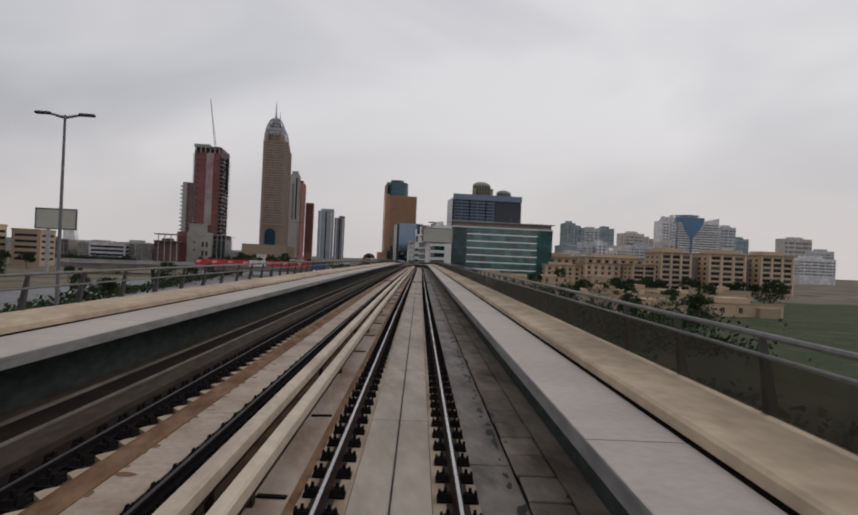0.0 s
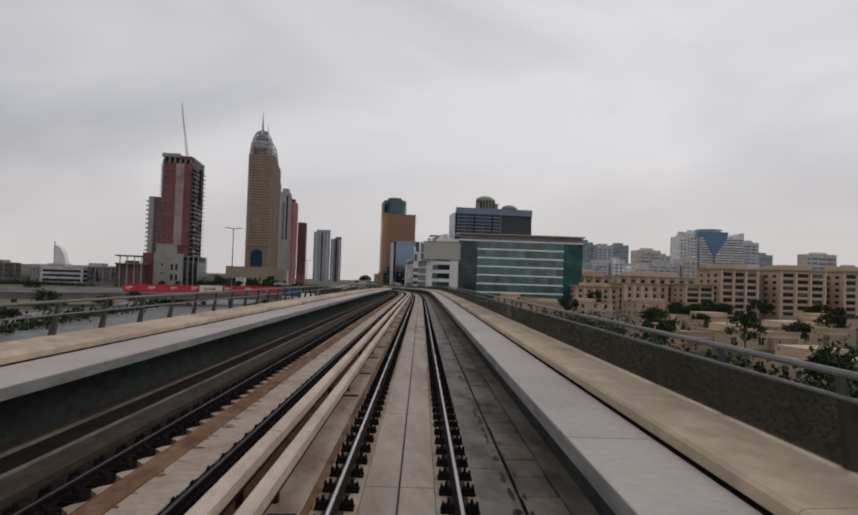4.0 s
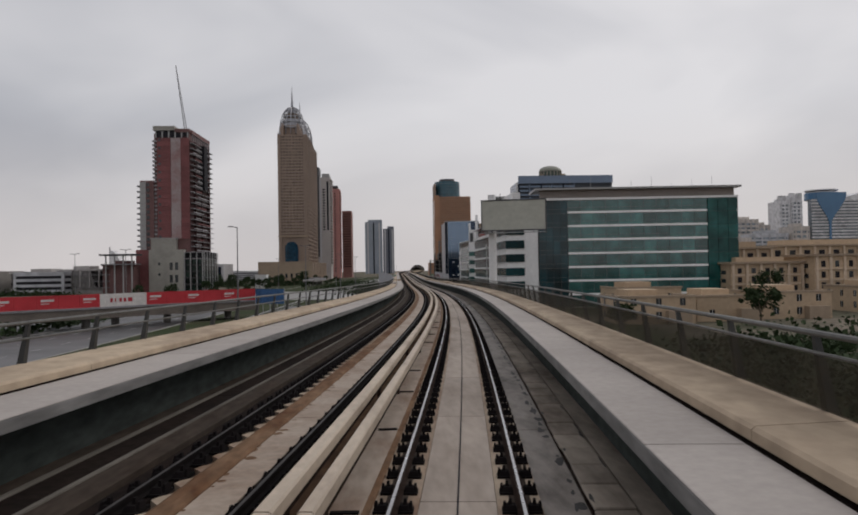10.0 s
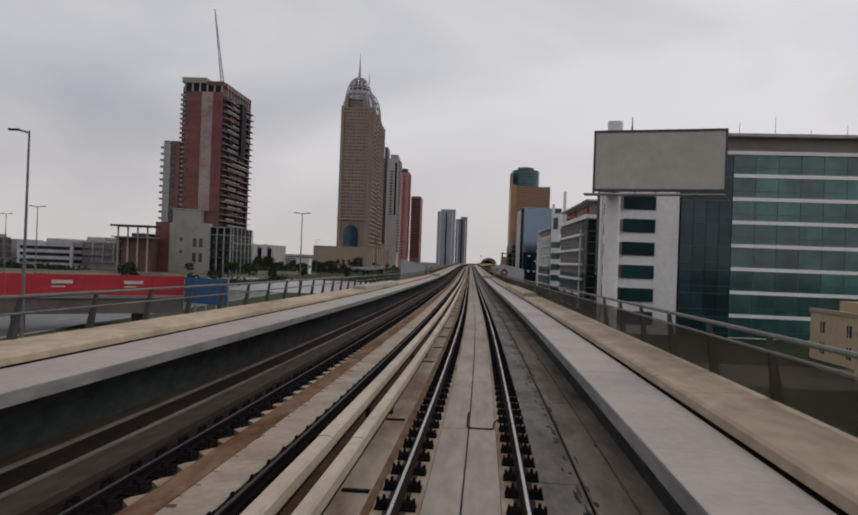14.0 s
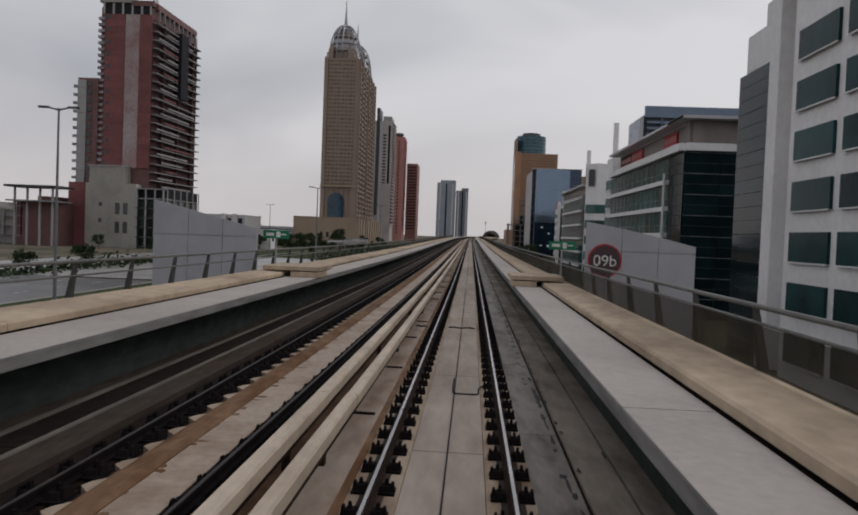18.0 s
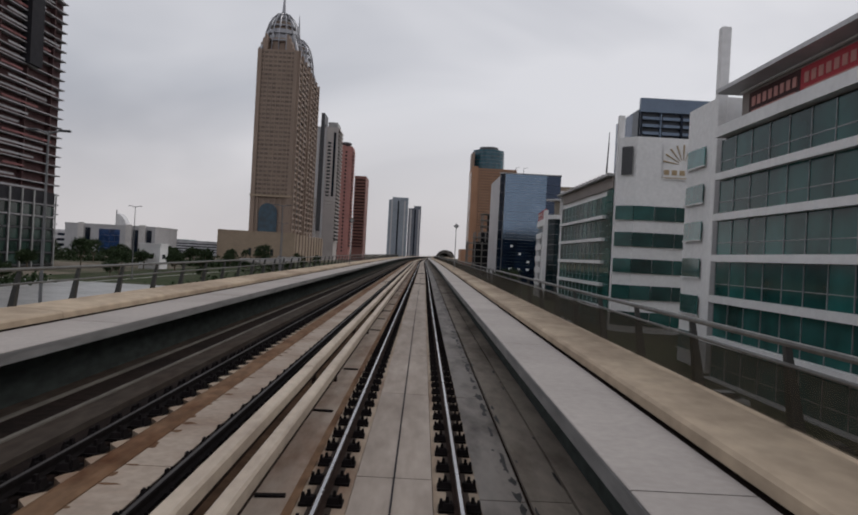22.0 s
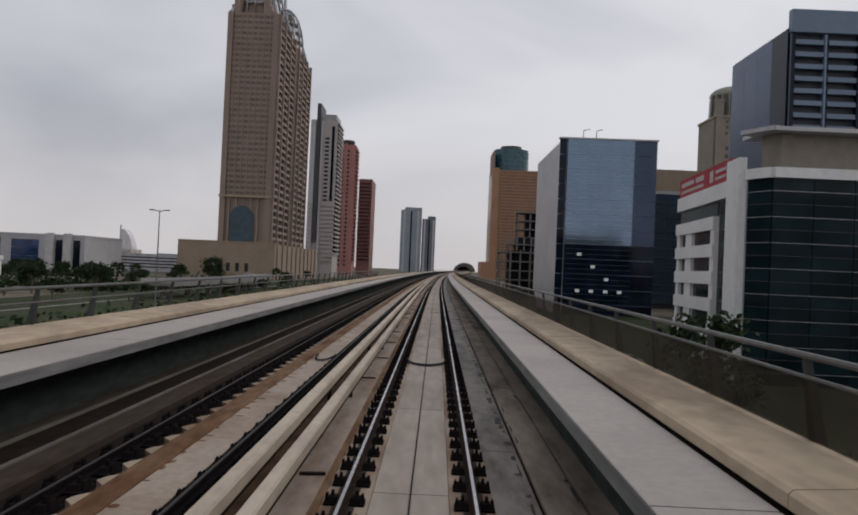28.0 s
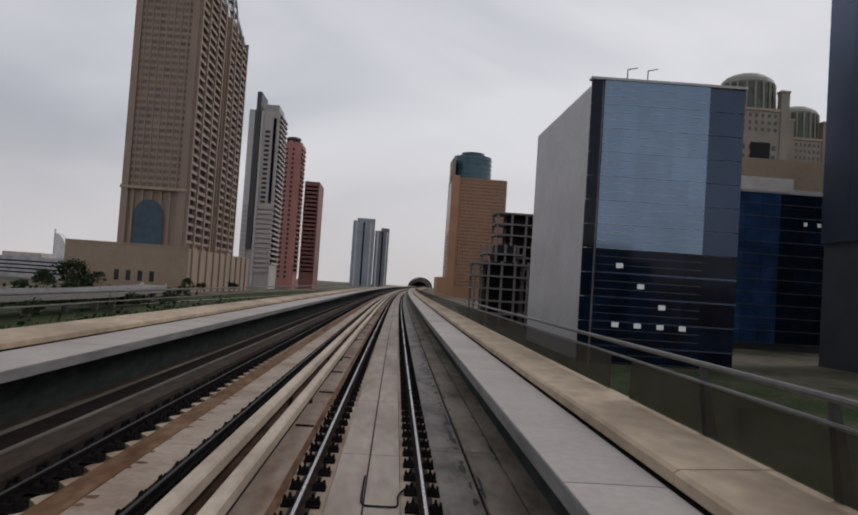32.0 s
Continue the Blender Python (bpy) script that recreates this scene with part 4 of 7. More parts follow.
# concrete steps over the coping, one on either side, at the emergency stairs
def step_box(side, edge, gap, groove, out):
    t = tagged(new("step_block"), "low concrete step block of two slabs on the walkway", "step", group="step blocks")
    t.matrix_basis = frame_at(440.4, 0, WALK_Z)
    lower, upper, core = bmesh.new(), bmesh.new(), bmesh.new()
    for bm, a, b, y0, y1, z0, z1 in ((lower, edge, gap, 0.0, 1.6, 0.001, 0.2), (core, edge + 0.07, gap - 0.02, 0.05, 2.5, 0.2, 0.235), (upper, edge - 0.02, out, 0.0, 2.6, 0.236, 0.40)):
        cuboid(bm, min(side * a, side * b), max(side * a, side * b), y0, y1, z0, z1)
    for bm, nm, mt in ((lower, "lower_slab", COPING), (upper, "upper_slab", COPING)):
        bmesh.ops.bevel(bm, geom=bm.edges[:], offset=0.012, segments=1, affect="EDGES")
        part(nm, bm, mt, t, at=t.matrix_basis)
    part("dark_gap_fill", core, BLACK, t, at=t.matrix_basis)


step_box(1, 1.72, 2.62, 2.83, 3.6)
step_box(-1, 5.40, 6.45, 6.70, 7.5)

# raised concrete upstands on the copings: where each begins, its length and its top
UP_R, UP_L = (362.5, 22.0, 1.34), (363.2, 20.5, 1.34)
up_wall = tagged(new("upstand"), "raised concrete upstand along the walkway's outer coping", "upstand", kind="structure")
for i in range(4):
    s = UP_R[0] + i * UP_R[1] / 4
    sweep("upstand_block", [(2.835, WALK_Z + 0.17), (3.66, WALK_Z + 0.2), (3.66, UP_R[2] - 0.02), (3.63, UP_R[2]), (2.86, UP_R[2]), (2.835, UP_R[2] - 0.025)], s, s + UP_R[1] / 4 - 0.03, COPING, up_wall, 3.0)
    s = UP_L[0] + i * UP_L[1] / 4
    sweep("upstand_block", [(-6.705, UP_L[2] - 0.025), (-6.73, UP_L[2]), (-7.5, UP_L[2]), (-7.53, UP_L[2] - 0.02), (-7.53, WALK_Z + 0.2), (-6.705, WALK_Z + 0.17)], s, s + UP_L[1] / 4 - 0.03, CONCRETE, up_wall, 3.0)


# ends of the emergency stairs outside the fences
def stair_head(side, lab):
    t = tagged(new("stair_enclosure"), lab, "stair enclosure", group="stair enclosures")
    lat = 4.42 if side > 0 else -7.95
    t.matrix_basis = frame_at(441.0, lat, -3.0)
    m = t.matrix_basis

    def plate(name, x0, x1, z00, z01, z1, y0, y1, mat):
        a, b = side * x0, side * x1
        vs = [(a, y0, z1), (b, y0, z1), (b, y0, z01), (a, y0, z00), (a, y1, z1), (b, y1, z1), (b, y1, z01), (a, y1, z00)]
        fs = [(0, 1, 2, 3), (7, 6, 5, 4), (0, 4, 5, 1), (1, 5, 6, 2), (2, 6, 7, 3), (3, 7, 4, 0)]
        if side < 0:
            fs = [f[::-1] for f in fs]
        return under(new(name, mesh_of(name, vs, fs, mat)), t, m)

    def top(x):
        return 6.42 - 0.15 * x - 0.012 * x * x if side > 0 else 5.7 + 0.24 * x

    for x0, x1 in ((0, 1.31), (1.33, 2.64), (2.66, 4.0)):
        plate("panel", x0, x1, top(x0), top(x1), 5.37, 0, 0.08, PANEL)
        plate("panel", x0, x1, 5.35, 5.35, 3.4, 0, 0.08, PANEL)
        plate("panel", x0, x1, 3.38, 3.38, 1.0, 0, 0.08, PANEL)
    plate("side_wall", 0.02, 3.95, min(top(0), top(4)) - 0.1, min(top(0), top(4)) - 0.1, -7.4, 0.09, 0.3, PANEL)
    if side > 0:
        bm = bmesh.new()
        bmesh.ops.create_cone(bm, cap_ends=True, segments=40, radius1=0.62, radius2=0.62, depth=0.03, matrix=Matrix.Translation((0.71, -0.03, 5.0)) @ Matrix.Rotation(math.pi / 2, 4, "X"))
        rim = part("disc_rim", bm, RED_SIGN, t, at=m)
        bm = bmesh.new()
        bmesh.ops.create_cone(bm, cap_ends=True, segments=40, radius1=0.56, radius2=0.56, depth=0.03, matrix=Matrix.Translation((0.71, -0.05, 5.0)) @ Matrix.Rotation(math.pi / 2, 4, "X"))
        disc = part("number_disc", bm, SIGN_DARK, t, "dark round plate with white exit number", at=m)
        cu = bpy.data.curves.new("exit_number", "FONT")
        cu.body, cu.size, cu.align_x, cu.align_y, cu.extrude = "09b", 0.58, "CENTER", "CENTER", 0.006
        cu.materials.append(PAINT)
        under(new("exit_number", cu), disc, m @ Matrix.Translation((0.71, -0.075, 4.98)) @ Matrix.Rotation(math.pi / 2, 4, "X"))
    return t


stair_head(1, "grey panelled stair enclosure with a dark round exit plate")
stair_head(-1, "plain grey panelled stair enclosure beyond the fence")
# green exit boards
for lat in (3.62, -7.35):
    b = tagged(new("exit_sign"), "green emergency exit board on a thin post", "exit sign", group="exit signs")
    b.matrix_basis = frame_at(441.6, lat, COPE_Z)
    for nm, dims, mt in (("post", (-0.03, 0.03, -0.03, 0.03, 0.0, 1.5), STEEL), ("board", (-0.5, 0.5, -0.04, -0.034, 1.21, 1.53), GREEN_SIGN), ("sign_bar", (-0.38, -0.08, -0.052, -0.042, 1.31, 1.43), PAINT), ("sign_bar", (0.02, 0.17, -0.052, -0.042, 1.26, 1.48), PAINT), ("sign_bar", (0.2, 0.4, -0.052, -0.042, 1.35, 1.4), PAINT)):
        bm = bmesh.new()
        cuboid(bm, *dims)
        part(nm, bm, mt, b, at=b.matrix_basis)

# diamond-shaped signal boards on posts on the copings
for s, lat in ((578.2, 3.25), (577.5, -6.9)):
    h = 4.2
    d = tagged(new("signal_board"), "diamond-shaped grey board on a tall steel post", "signal board", group="signal boards")
    d.matrix_basis = frame_at(s, lat, COPE_Z + 0.005)
    bm = bmesh.new()
    tube(bm, (0, 0, 0), (0, 0, h - 0.2), 0.042, 0.036, 10)
    part("post", bm, LAMP_STEEL, d, at=d.matrix_basis)
    bm = bmesh.new()
    cuboid(bm, -0.12, 0.12, -0.12, 0.12, 0.0, 0.03)
    part("base_plate", bm, STEEL, d, at=d.matrix_basis)
    for nm, r, y0, mt in (("board", 0.27, -0.06, DARKTRIM), ("board_face", 0.22, -0.08, GREY)):
        bm = bmesh.new()
        bmesh.ops.create_cube(bm, size=1.0, matrix=Matrix.Translation((0, y0, h)) @ Matrix.Rotation(math.pi / 4, 4, "Y") @ Matrix.Diagonal((r * 1.42, 0.02, r * 1.42, 1)))
        part(nm, bm, mt, d, at=d.matrix_basis)

# station shell far along the line
st = tagged(new("station"), "far dark shell-roofed station over the tracks", "station")
st.matrix_basis = frame_at(1400, MID, 0)
bm = bmesh.new()
bmesh.ops.create_uvsphere(bm, u_segments=28, v_segments=14, radius=1.0, matrix=Matrix.Diagonal((10.5, 46, 8.5, 1)))
bmesh.ops.bisect_plane(bm, geom=bm.verts[:] + bm.edges[:] + bm.faces[:], plane_co=(0, -34, 0), plane_no=(0, -1, 0), clear_outer=True)
bmesh.ops.bisect_plane(bm, geom=bm.verts[:] + bm.edges[:] + bm.faces[:], plane_co=(0, 0, 0.7), plane_no=(0, 0, -1), clear_outer=True)
bmesh.ops.solidify(bm, geom=bm.faces[:], thickness=0.5)
part("shell", bm, SHELL, st, at=st.matrix_basis)
for k in range(4):
    bm = bmesh.new()
    y = -30 + k * 16
    r = math.sqrt(1 - (y / 46) ** 2)
    pts = [Vector((10.7 * r * math.cos(math.pi * i / 12), y, 8.7 * r * math.sin(math.pi * i / 12) + 0.5)) for i in range(13)]
    bent(bm, pts, 0.35, 5)
    part("rib", bm, SHELL, st, at=st.matrix_basis)

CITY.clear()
# ---- office row on the right of the line ----


def banded(parent, face, u0, u1, zs, glass, white, band=0.55, bay=2.9, proud=0.25, mullion=None, label=""):
    """Storeys of glazing: a pale band under each row of panes, thin mullions between panes."""
    for z0, z1 in zip(zs[:-1], zs[1:]):
        face.add("spandrel", parent, u0, u1, z0, z0 + band, 0.0, proud, white)
        k = max(1, round((u1 - u0) / bay))
        w = (u1 - u0) / k
        for i in range(k):
            pane = face.add("pane", parent, u0 + i * w + 0.03, u0 + (i + 1) * w - 0.03, z0 + band + 0.02, z1 - 0.02, 0.0, 0.09, glass)
            if mullion is STEEL and i == 0:
                face.add("transom", parent, u0, u1, z0 + band + 1.0, z0 + band + 1.05, 0.09, 0.13, STEEL)
            if mullion:
                face.add("mullion", pane, u0 + i * w - 0.03, u0 + i * w + 0.03, z0 + band, z1, 0.0, 0.16, mullion)


# green glass office with a white stair block on its corner
g1 = thing("office_block", 80, 385, CITY_Z, "office block of green glass with thin white floor bands", "office building", group="office row")
prism("body", [(60.8, 371.4), (111.5, 367.9), (111.5, 402), (60.8, 402)], CITY_Z, 20.0, DARKTRIM, g1)
south = Face((60.6, 371), (112, 367.5))
LEVELS = [-8.4 + 3.53 * i for i in range(9)]
banded(g1, south, 7.6, 43.5, LEVELS, GREEN_GLASS, BRIGHTENED_WHITE, band=0.55, bay=3.3, mullion=GREY_LINE)
for z0 in LEVELS[:-1]:
    south.add("transom", g1, 0.0, 7.5, z0 + 1.1, z0 + 1.15, 0.1, 0.16, GREY_LINE)
    south.add("transom", g1, 0.0, 7.5, z0 + 3.48, z0 + 3.55, 0.1, 0.16, GREY_LINE)
    south.add("transom", g1, 7.6, 43.5, z0 + 1.5, z0 + 1.55, 0.09, 0.15, GREY_LINE)
for z0, z1 in zip(LEVELS[:-1], LEVELS[1:]):
    for i in range(4):
        south.add("pane", g1, 0.1 + i * 1.87, 1.9 + i * 1.87, z0 + 0.03, z1 - 0.03, 0, 0.1, CORNER_GLASS)
    for i in range(3):
        south.add("pane", g1, 43.6 + i * 2.6, 46.1 + i * 2.6, z0 + 0.03, z1 - 0.03, 0.05, 0.35, TEAL_GLASS)
south.add("cornice", g1, 0.0, 51.4, 19.75, 20.3, -0.2, 0.5, WHITE)
south.add("roof_parapet", g1, 0.6, 50.8, 20.32, 22.4, -1.6, -0.8, UPPER)
south.add("roof_slab", g1, -0.8, 52.2, 22.45, 22.9, -12, 0.9, GREY)
for k in range(9):
    bm = bmesh.new()
    tube(bm, (0, 0, 0), (0, 0, 1.2 + 0.9 * (k % 3)), 0.05, 0.03, 6)
    part("aerial", bm, STEEL, g1, at=pose(64 + k * 5.4, 372, 22.9))

w1 = thing("stair_block", 55, 385, CITY_Z, "white stair block with green windows and a corner column", "office building", group="office row")
prism("body", [(52.2, 371.2), (60.5, 371.2), (60.5, 402), (54.0, 402), (54.0, 388), (52.2, 388)], CITY_Z, 20.2, WHITE, w1)
ws, ww, wn_ = Face((52, 371), (60.6, 371)), Face((52, 388), (52, 371)), Face((53.4, 402), (53.4, 388))
for i in range(7):
    z = -6.6 + 3.53 * i
    ws.add("window", w1, 0.02, 4.9, z, z + 2.05, -0.3, 0.02, STAIR_GLASS)
    for u0, u1 in ((1.2, 6.8), (8.0, 16.98)):
        ww.add("window", w1, u0, u1, z, z + 2.05, -0.3, 0.02, STAIR_GLASS)
        ww.add("sill", w1, u0 - 0.1, u1 - 0.02, z - 0.1, z - 0.01, 0.0, 0.1, WHITE)
    for k in range(3):
        wn_.add("pane", w1, 0.1, 8.6, z - 1.5 + k * 1.17, z - 0.37 + k * 1.17, -0.3, 0.0, BLACK_GLASS)
block("column", w1, 52.3, 53.9, 390.8, 392.6, CITY_Z, 21.6, WHITE)
ww.add("roof_wing", w1, -4, 2.5, 22.0, 22.4, -3.0, 1.2, GREY)
ww.add("roof_wall", w1, -10, 17, 20.2, 22.0, -4.0, -2.0, WHITE)
# roadside billboard on one thick post
box = thing("billboard", 44.2, 340, CITY_Z, "blank grey-beige roadside billboard on a thick round post", "billboard")
bf = Face((41.9, 339.3), (55.1, 335.7))
board = bf.add("board", box, 0, bf.length, 10.6, 17.0, -0.7, 0.0, SIGNBOX, 0.05)
for u0, u1, z0, z1 in ((-0.1, bf.length + 0.1, 16.9, 17.15), (-0.1, bf.length + 0.1, 10.45, 10.7), (-0.1, 0.12, 10.7, 16.9), (bf.length - 0.12, bf.length + 0.1, 10.7, 16.9)):
    bf.add("board_frame", board, u0, u1, z0, z1, -0.75, 0.08, DARKTRIM)
bf.add("catwalk", box, -1.0, bf.length, 10.0, 10.12, -1.0, 1.1, STEEL)
for k in range(7):
    bf.add("catwalk_bracket", box, k * 2.2, k * 2.2 + 0.1, 10.12, 10.45, -0.8, 1.0, DARKTRIM)
bm = bmesh.new()
tube(bm, (44.3, 340.4, CITY_Z), (44.3, 340.4, 18.4), 0.85, 0.85, 20)
part("post", bm, WHITE, box, smooth=False)
bm = bmesh.new()
tube(bm, (46.0, 339.6, 17.1), (46.0, 339.6, 18.8), 0.12, 0.04, 6)
part("floodlight_arm", bm, DARKTRIM, box)

# black glass office with a red roof sign
g2 = thing("office_block", 75, 445, CITY_Z, "black glass office block with pale bands and red roof sign", "office building", group="office row")
prism("body", [(56.2, 427.2), (95, 427.2), (95, 472), (56.2, 472)], CITY_Z, 13.7, DARKTRIM, g2)
s2, w2 = Face((56, 427), (95.2, 427)), Face((56, 472.3), (56, 427))
for k in range(17):
    z = -8 + k * 1.3
    for i in range(9):
        s2.add("pane", g2, 0.05 + i * 4.35, 4.3 + i * 4.35, z + 0.03, z + 1.27, 0, 0.08, BLACK_GLASS)
    s2.add("transom", g2, 0, 39, z - 0.03, z + 0.03, 0, 0.12, DARKTRIM if k % 2 else STEEL)
for k in range(17):
    z = -8 + k * 1.3
    w2.add("pane", g2, 39.05, 45.2, z + 0.03, z + 1.27, 0, 0.08, BLACK_GLASS)
w2.add("white_post", g2, 38.75, 39.0, CITY_Z, 10.6, 0.62, 0.85, WHITE)
banded(g2, w2, 0.2, 38.7, LEVELS[:7], TEAL_GLASS, WHITE, band=0.6, bay=3.0, proud=0.6, mullion=STEEL)
for fc in (s2, w2):
    fc.add("top_band", g2, 0, fc.length, 13.0, 13.95, -0.3, 0.7, WHITE)
    fc.add("set_back_storey", g2, 0.8, fc.length - 0.8, 13.97, 16.9, -2.6, -1.2, UPPER)
    fc.add("roof_slab", g2, -0.6, fc.length + 0.6 if fc is w2 else fc.length, 16.95 if fc is w2 else 16.97, 17.3 if fc is w2 else 17.33, -6.5, 0.6 if fc is w2 else 0.62, SIDE_GREY)
for nm, u0, u1, mt in (("dark_sign", 2.7, 11.0, RED_SHADE), ("red_sign", 11.05, 18.7, RED_SIGN), ("red_sign", 31.5, 38.0, RED_SIGN)):
    sg = w2.add(nm, g2, u0, u1, 14.1, 16.4, -1.19, -0.95, mt)
    n = round((u1 - u0) / 0.95) - 1
    for k in range(n):
        w2.add("letter_bar", sg, u0 + 0.6 + k * 0.95, u0 + 1.2 + k * 0.95, 15.2, 15.95, -0.95, -0.9, PINK)
    w2.add("letter_bar", sg, u0 + 0.6, u1 - 0.6, 14.55, 14.85, -0.95, -0.9, PINK)
w2.add("light_strip", g2, 1.0, 44.0, 16.72, 16.86, -1.15, -0.9, WHITE)

# white pillar and white end block
pil = thing("white_pillar", 57, 475.5, CITY_Z, "tall square white pillar standing above the roofs", "pillar", group="pillars")
block("shaft", pil, 56.55, 57.4, 475.0, 475.9, CITY_Z, 23.7, WHITE, 0.05)
w3 = thing("end_block", 66, 482, CITY_Z, "white office end block with square green windows", "office building", group="office row")
prism("body", [(57.2, 476.4), (90, 476.4), (90, 484), (57.2, 484)], CITY_Z, 17.6, WHITE, w3)
e3 = Face((57, 484), (57, 476.4))
for i in range(6):
    z = -7.4 + 3.6 * i
    win = e3.add("window", w3, 0.7, 5.2, z + 0.9, z + 2.7, -0.05, 0.04, GREEN_GLASS)
    e3.add("sill", win, 0.5, 5.4, z + 0.78, z + 0.89, 0.0, 0.14, WHITE)

# white office with the gilt sun emblem
g3 = thing("office_block", 72, 530, CITY_Z, "white office block with green ribbon windows and a gilt sun emblem", "office building", group="office row")
prism("body", [(60.2, 512.2), (90, 512.2), (90, 515.6), (58.2, 515.6), (58.2, 514.4)], CITY_Z, 19.8, WHITE, g3)
prism("rear_body", [(58.2, 515.62), (90, 515.62), (90, 556), (58.2, 556)], CITY_Z, 14.3, WHITE, g3)
s3, c3, w4 = Face((60, 512), (90, 512)), Face((57.8, 514.2), (60, 512)), Face((58, 553), (58, 514.3))
for i in range(6):
    z = -8.3 + 3.75 * i
    if i < 5:
        for k in range(10):
            s3.add("pane", g3, 0.05 + k * 3.0, 2.95 + k * 3.0, z + 1.3, z + 3.3, -0.05, 0.03, RIBBON_GLASS)
        c3.add("pane", g3, 0.3, c3.length, z + 1.3, z + 3.3, -0.05, 0.03, RIBBON_GLASS)
for k in range(12):
    for i in range(2):
        w4.add("pane", g3, 34.1 + i * 1.7, 35.75 + i * 1.7, -8.4 + k * 1.75, -6.7 + k * 1.75, 0.0, 0.1, TEAL_GLASS)
banded(g3, w4, 0.5, 34.0, [-8.6 + 3.4 * i for i in range(7)], TEAL_GLASS, WHITE, band=0.5, bay=3.0, proud=0.6, mullion=STEEL)
w4.add("upper_storey", g3, 0.5, 37.4, 12.7, 14.4, 0.0, 0.12, UPPER)
w4.add("roof_rail", g3, -2.0, 37.3, 14.45, 14.8, -2.2, 0.9, GREY)
for k in range(14):
    w4.add("roof_bracket", g3, 1.5 + k * 2.6, 1.7 + k * 2.6, 14.82, 15.1, -0.2, 0.8, OFFWHITE)
w4.add("roof_post", g3, -1.6, -1.1, 11.0, 15.6, -0.4, 0.3, WHITE)
for lean in (0.0, 0.55):
    bm = bmesh.new()
    tube(bm, (60.0, 528.6, 14.3), (60.25 + lean * 0.3, 528.6 + lean, 23.1 - lean * 3), 0.16, 0.05, 6)
    part("roof_mast", bm, DARKTRIM, g3)
emblem = s3.add("emblem_panel", g3, 3.9, 9.5, 13.9, 18.9, 0.0, 0.012, WHITE)
c3.add("dark_panel", g3, 0.9, 2.6, 14.4, 18.4, 0.0, 0.06, DARKTRIM)
for k in range(9):
    a = math.pi * (k + 0.5) / 9
    c = Vector((6.7, 16.0))
    bm = bmesh.new()
    p, q = c + Vector((math.cos(a), math.sin(a))) * 0.7, c + Vector((math.cos(a), math.sin(a))) * 2.9
    base = s3.p + s3.n * 0.08
    tube(bm, base + s3.u * p.x + Vector((0, 0, p.y)), base + s3.u * q.x + Vector((0, 0, q.y)), 0.04, 0.12, 6)
    part("ray", bm, GOLD, emblem)
for k in range(5):
    s3.add("letter_bar", emblem, 4.0 + k * 1.12, 4.75 + k * 1.12, 14.55, 15.25, 0.02, 0.08, GOLD)
s3.add("letter_bar", emblem, 3.9, 9.5, 14.1, 14.22, 0.02, 0.08, GOLD)
CITY.append(copy_thing(pil, pose(58.5, 515, CITY_Z - 0.6)))

# white framed office with a red sign, black glass end
g4 = thing("office_block", 72, 592, CITY_Z, "white framed office with black glass end and red roof sign", "office building", group="office row")
prism("body", [(63.5, 588.7), (95, 588.7), (95, 616), (64.1, 616), (62.2, 591.2)], CITY_Z, 12.0, DARKTRIM, g4)
s5, c5, w5 = Face((63.3, 588.5), (95, 588.5)), Face((62, 591), (63.3, 588.5)), Face((63.9, 615.8), (62, 591))
for fc in (s5, c5):
    for k in range(16):
        z = -8 + k * 1.25
        m = max(1, round(fc.length / 4.2))
        for i in range(m):
            fc.add("pane", g4, fc.length / m * i + 0.04, fc.length / m * (i + 1) - 0.04, z + 0.03, z + 1.22, 0, 0.07, BLACK_GLASS)
        fc.add("transom", g4, 0, fc.length, z - 0.03, z + 0.03, 0, 0.12, STEEL if k % 2 else DARKTRIM)
    fc.add("top_band", g4, 0, fc.length, 12.0, 13.0, -0.4, 0.5, WHITE)
    fc.add("roof_wall", g4, 0.5, fc.length, 13.05, 16.45, -3.5, -1.2, BEIGE)
for fc in (s5, c5):
    fc.add("roof_slab", g4, -0.6, fc.length + 0.6, 16.5 if fc is s5 else 16.52, 16.9 if fc is s5 else 16.93, -6.0, 0.6 if fc is s5 else 0.63, SIDE_GREY)
w5.add("frame_wall", g4, 0.00, 24.92, CITY_Z, 12.0, -0.2, 0.1, GREY)
w5.add("pillar", g4, 20.90, 24.66, CITY_Z, 14.3, 0.1, 0.9, WHITE)
for u0, u1 in ((0.15, 1.5), (4.4, 7.2), (14.9, 16.3)):
    w5.add("frame_post", g4, u0, u1, CITY_Z, 8.9, 0.1, 0.62, WHITE)
for k in range(4):
    w5.add("ribbon_pane", g4, 0.4 + k * 3.95, 4.3 + k * 3.95, 9.1, 10.6, 0.1, 0.25, STAIR_GLASS)
for i in range(6):
    z = 9.0 - 3.05 * i
    w5.add("frame_beam", g4, 0.00, 16.35, z - 1.45, z, 0.1, 0.8, WHITE)
    for u0, u1 in ((1.6, 4.3), (7.3, 11.0), (11.1, 14.8)):
        w5.add("window", g4, u0, u1, z - 3.0, z - 1.5, 0.1, 0.25, BLACK_GLASS)
for k in range(12):
    w5.add("dark_pane", g4, 16.62, 20.64, -8 + k * 1.55, -6.5 + k * 1.55, 0.1, 0.2, BLACK_GLASS)
w5.add("white_fascia", g4, 0.00, 20.90, 10.7, 12.45, 0.1, 0.7, WHITE)
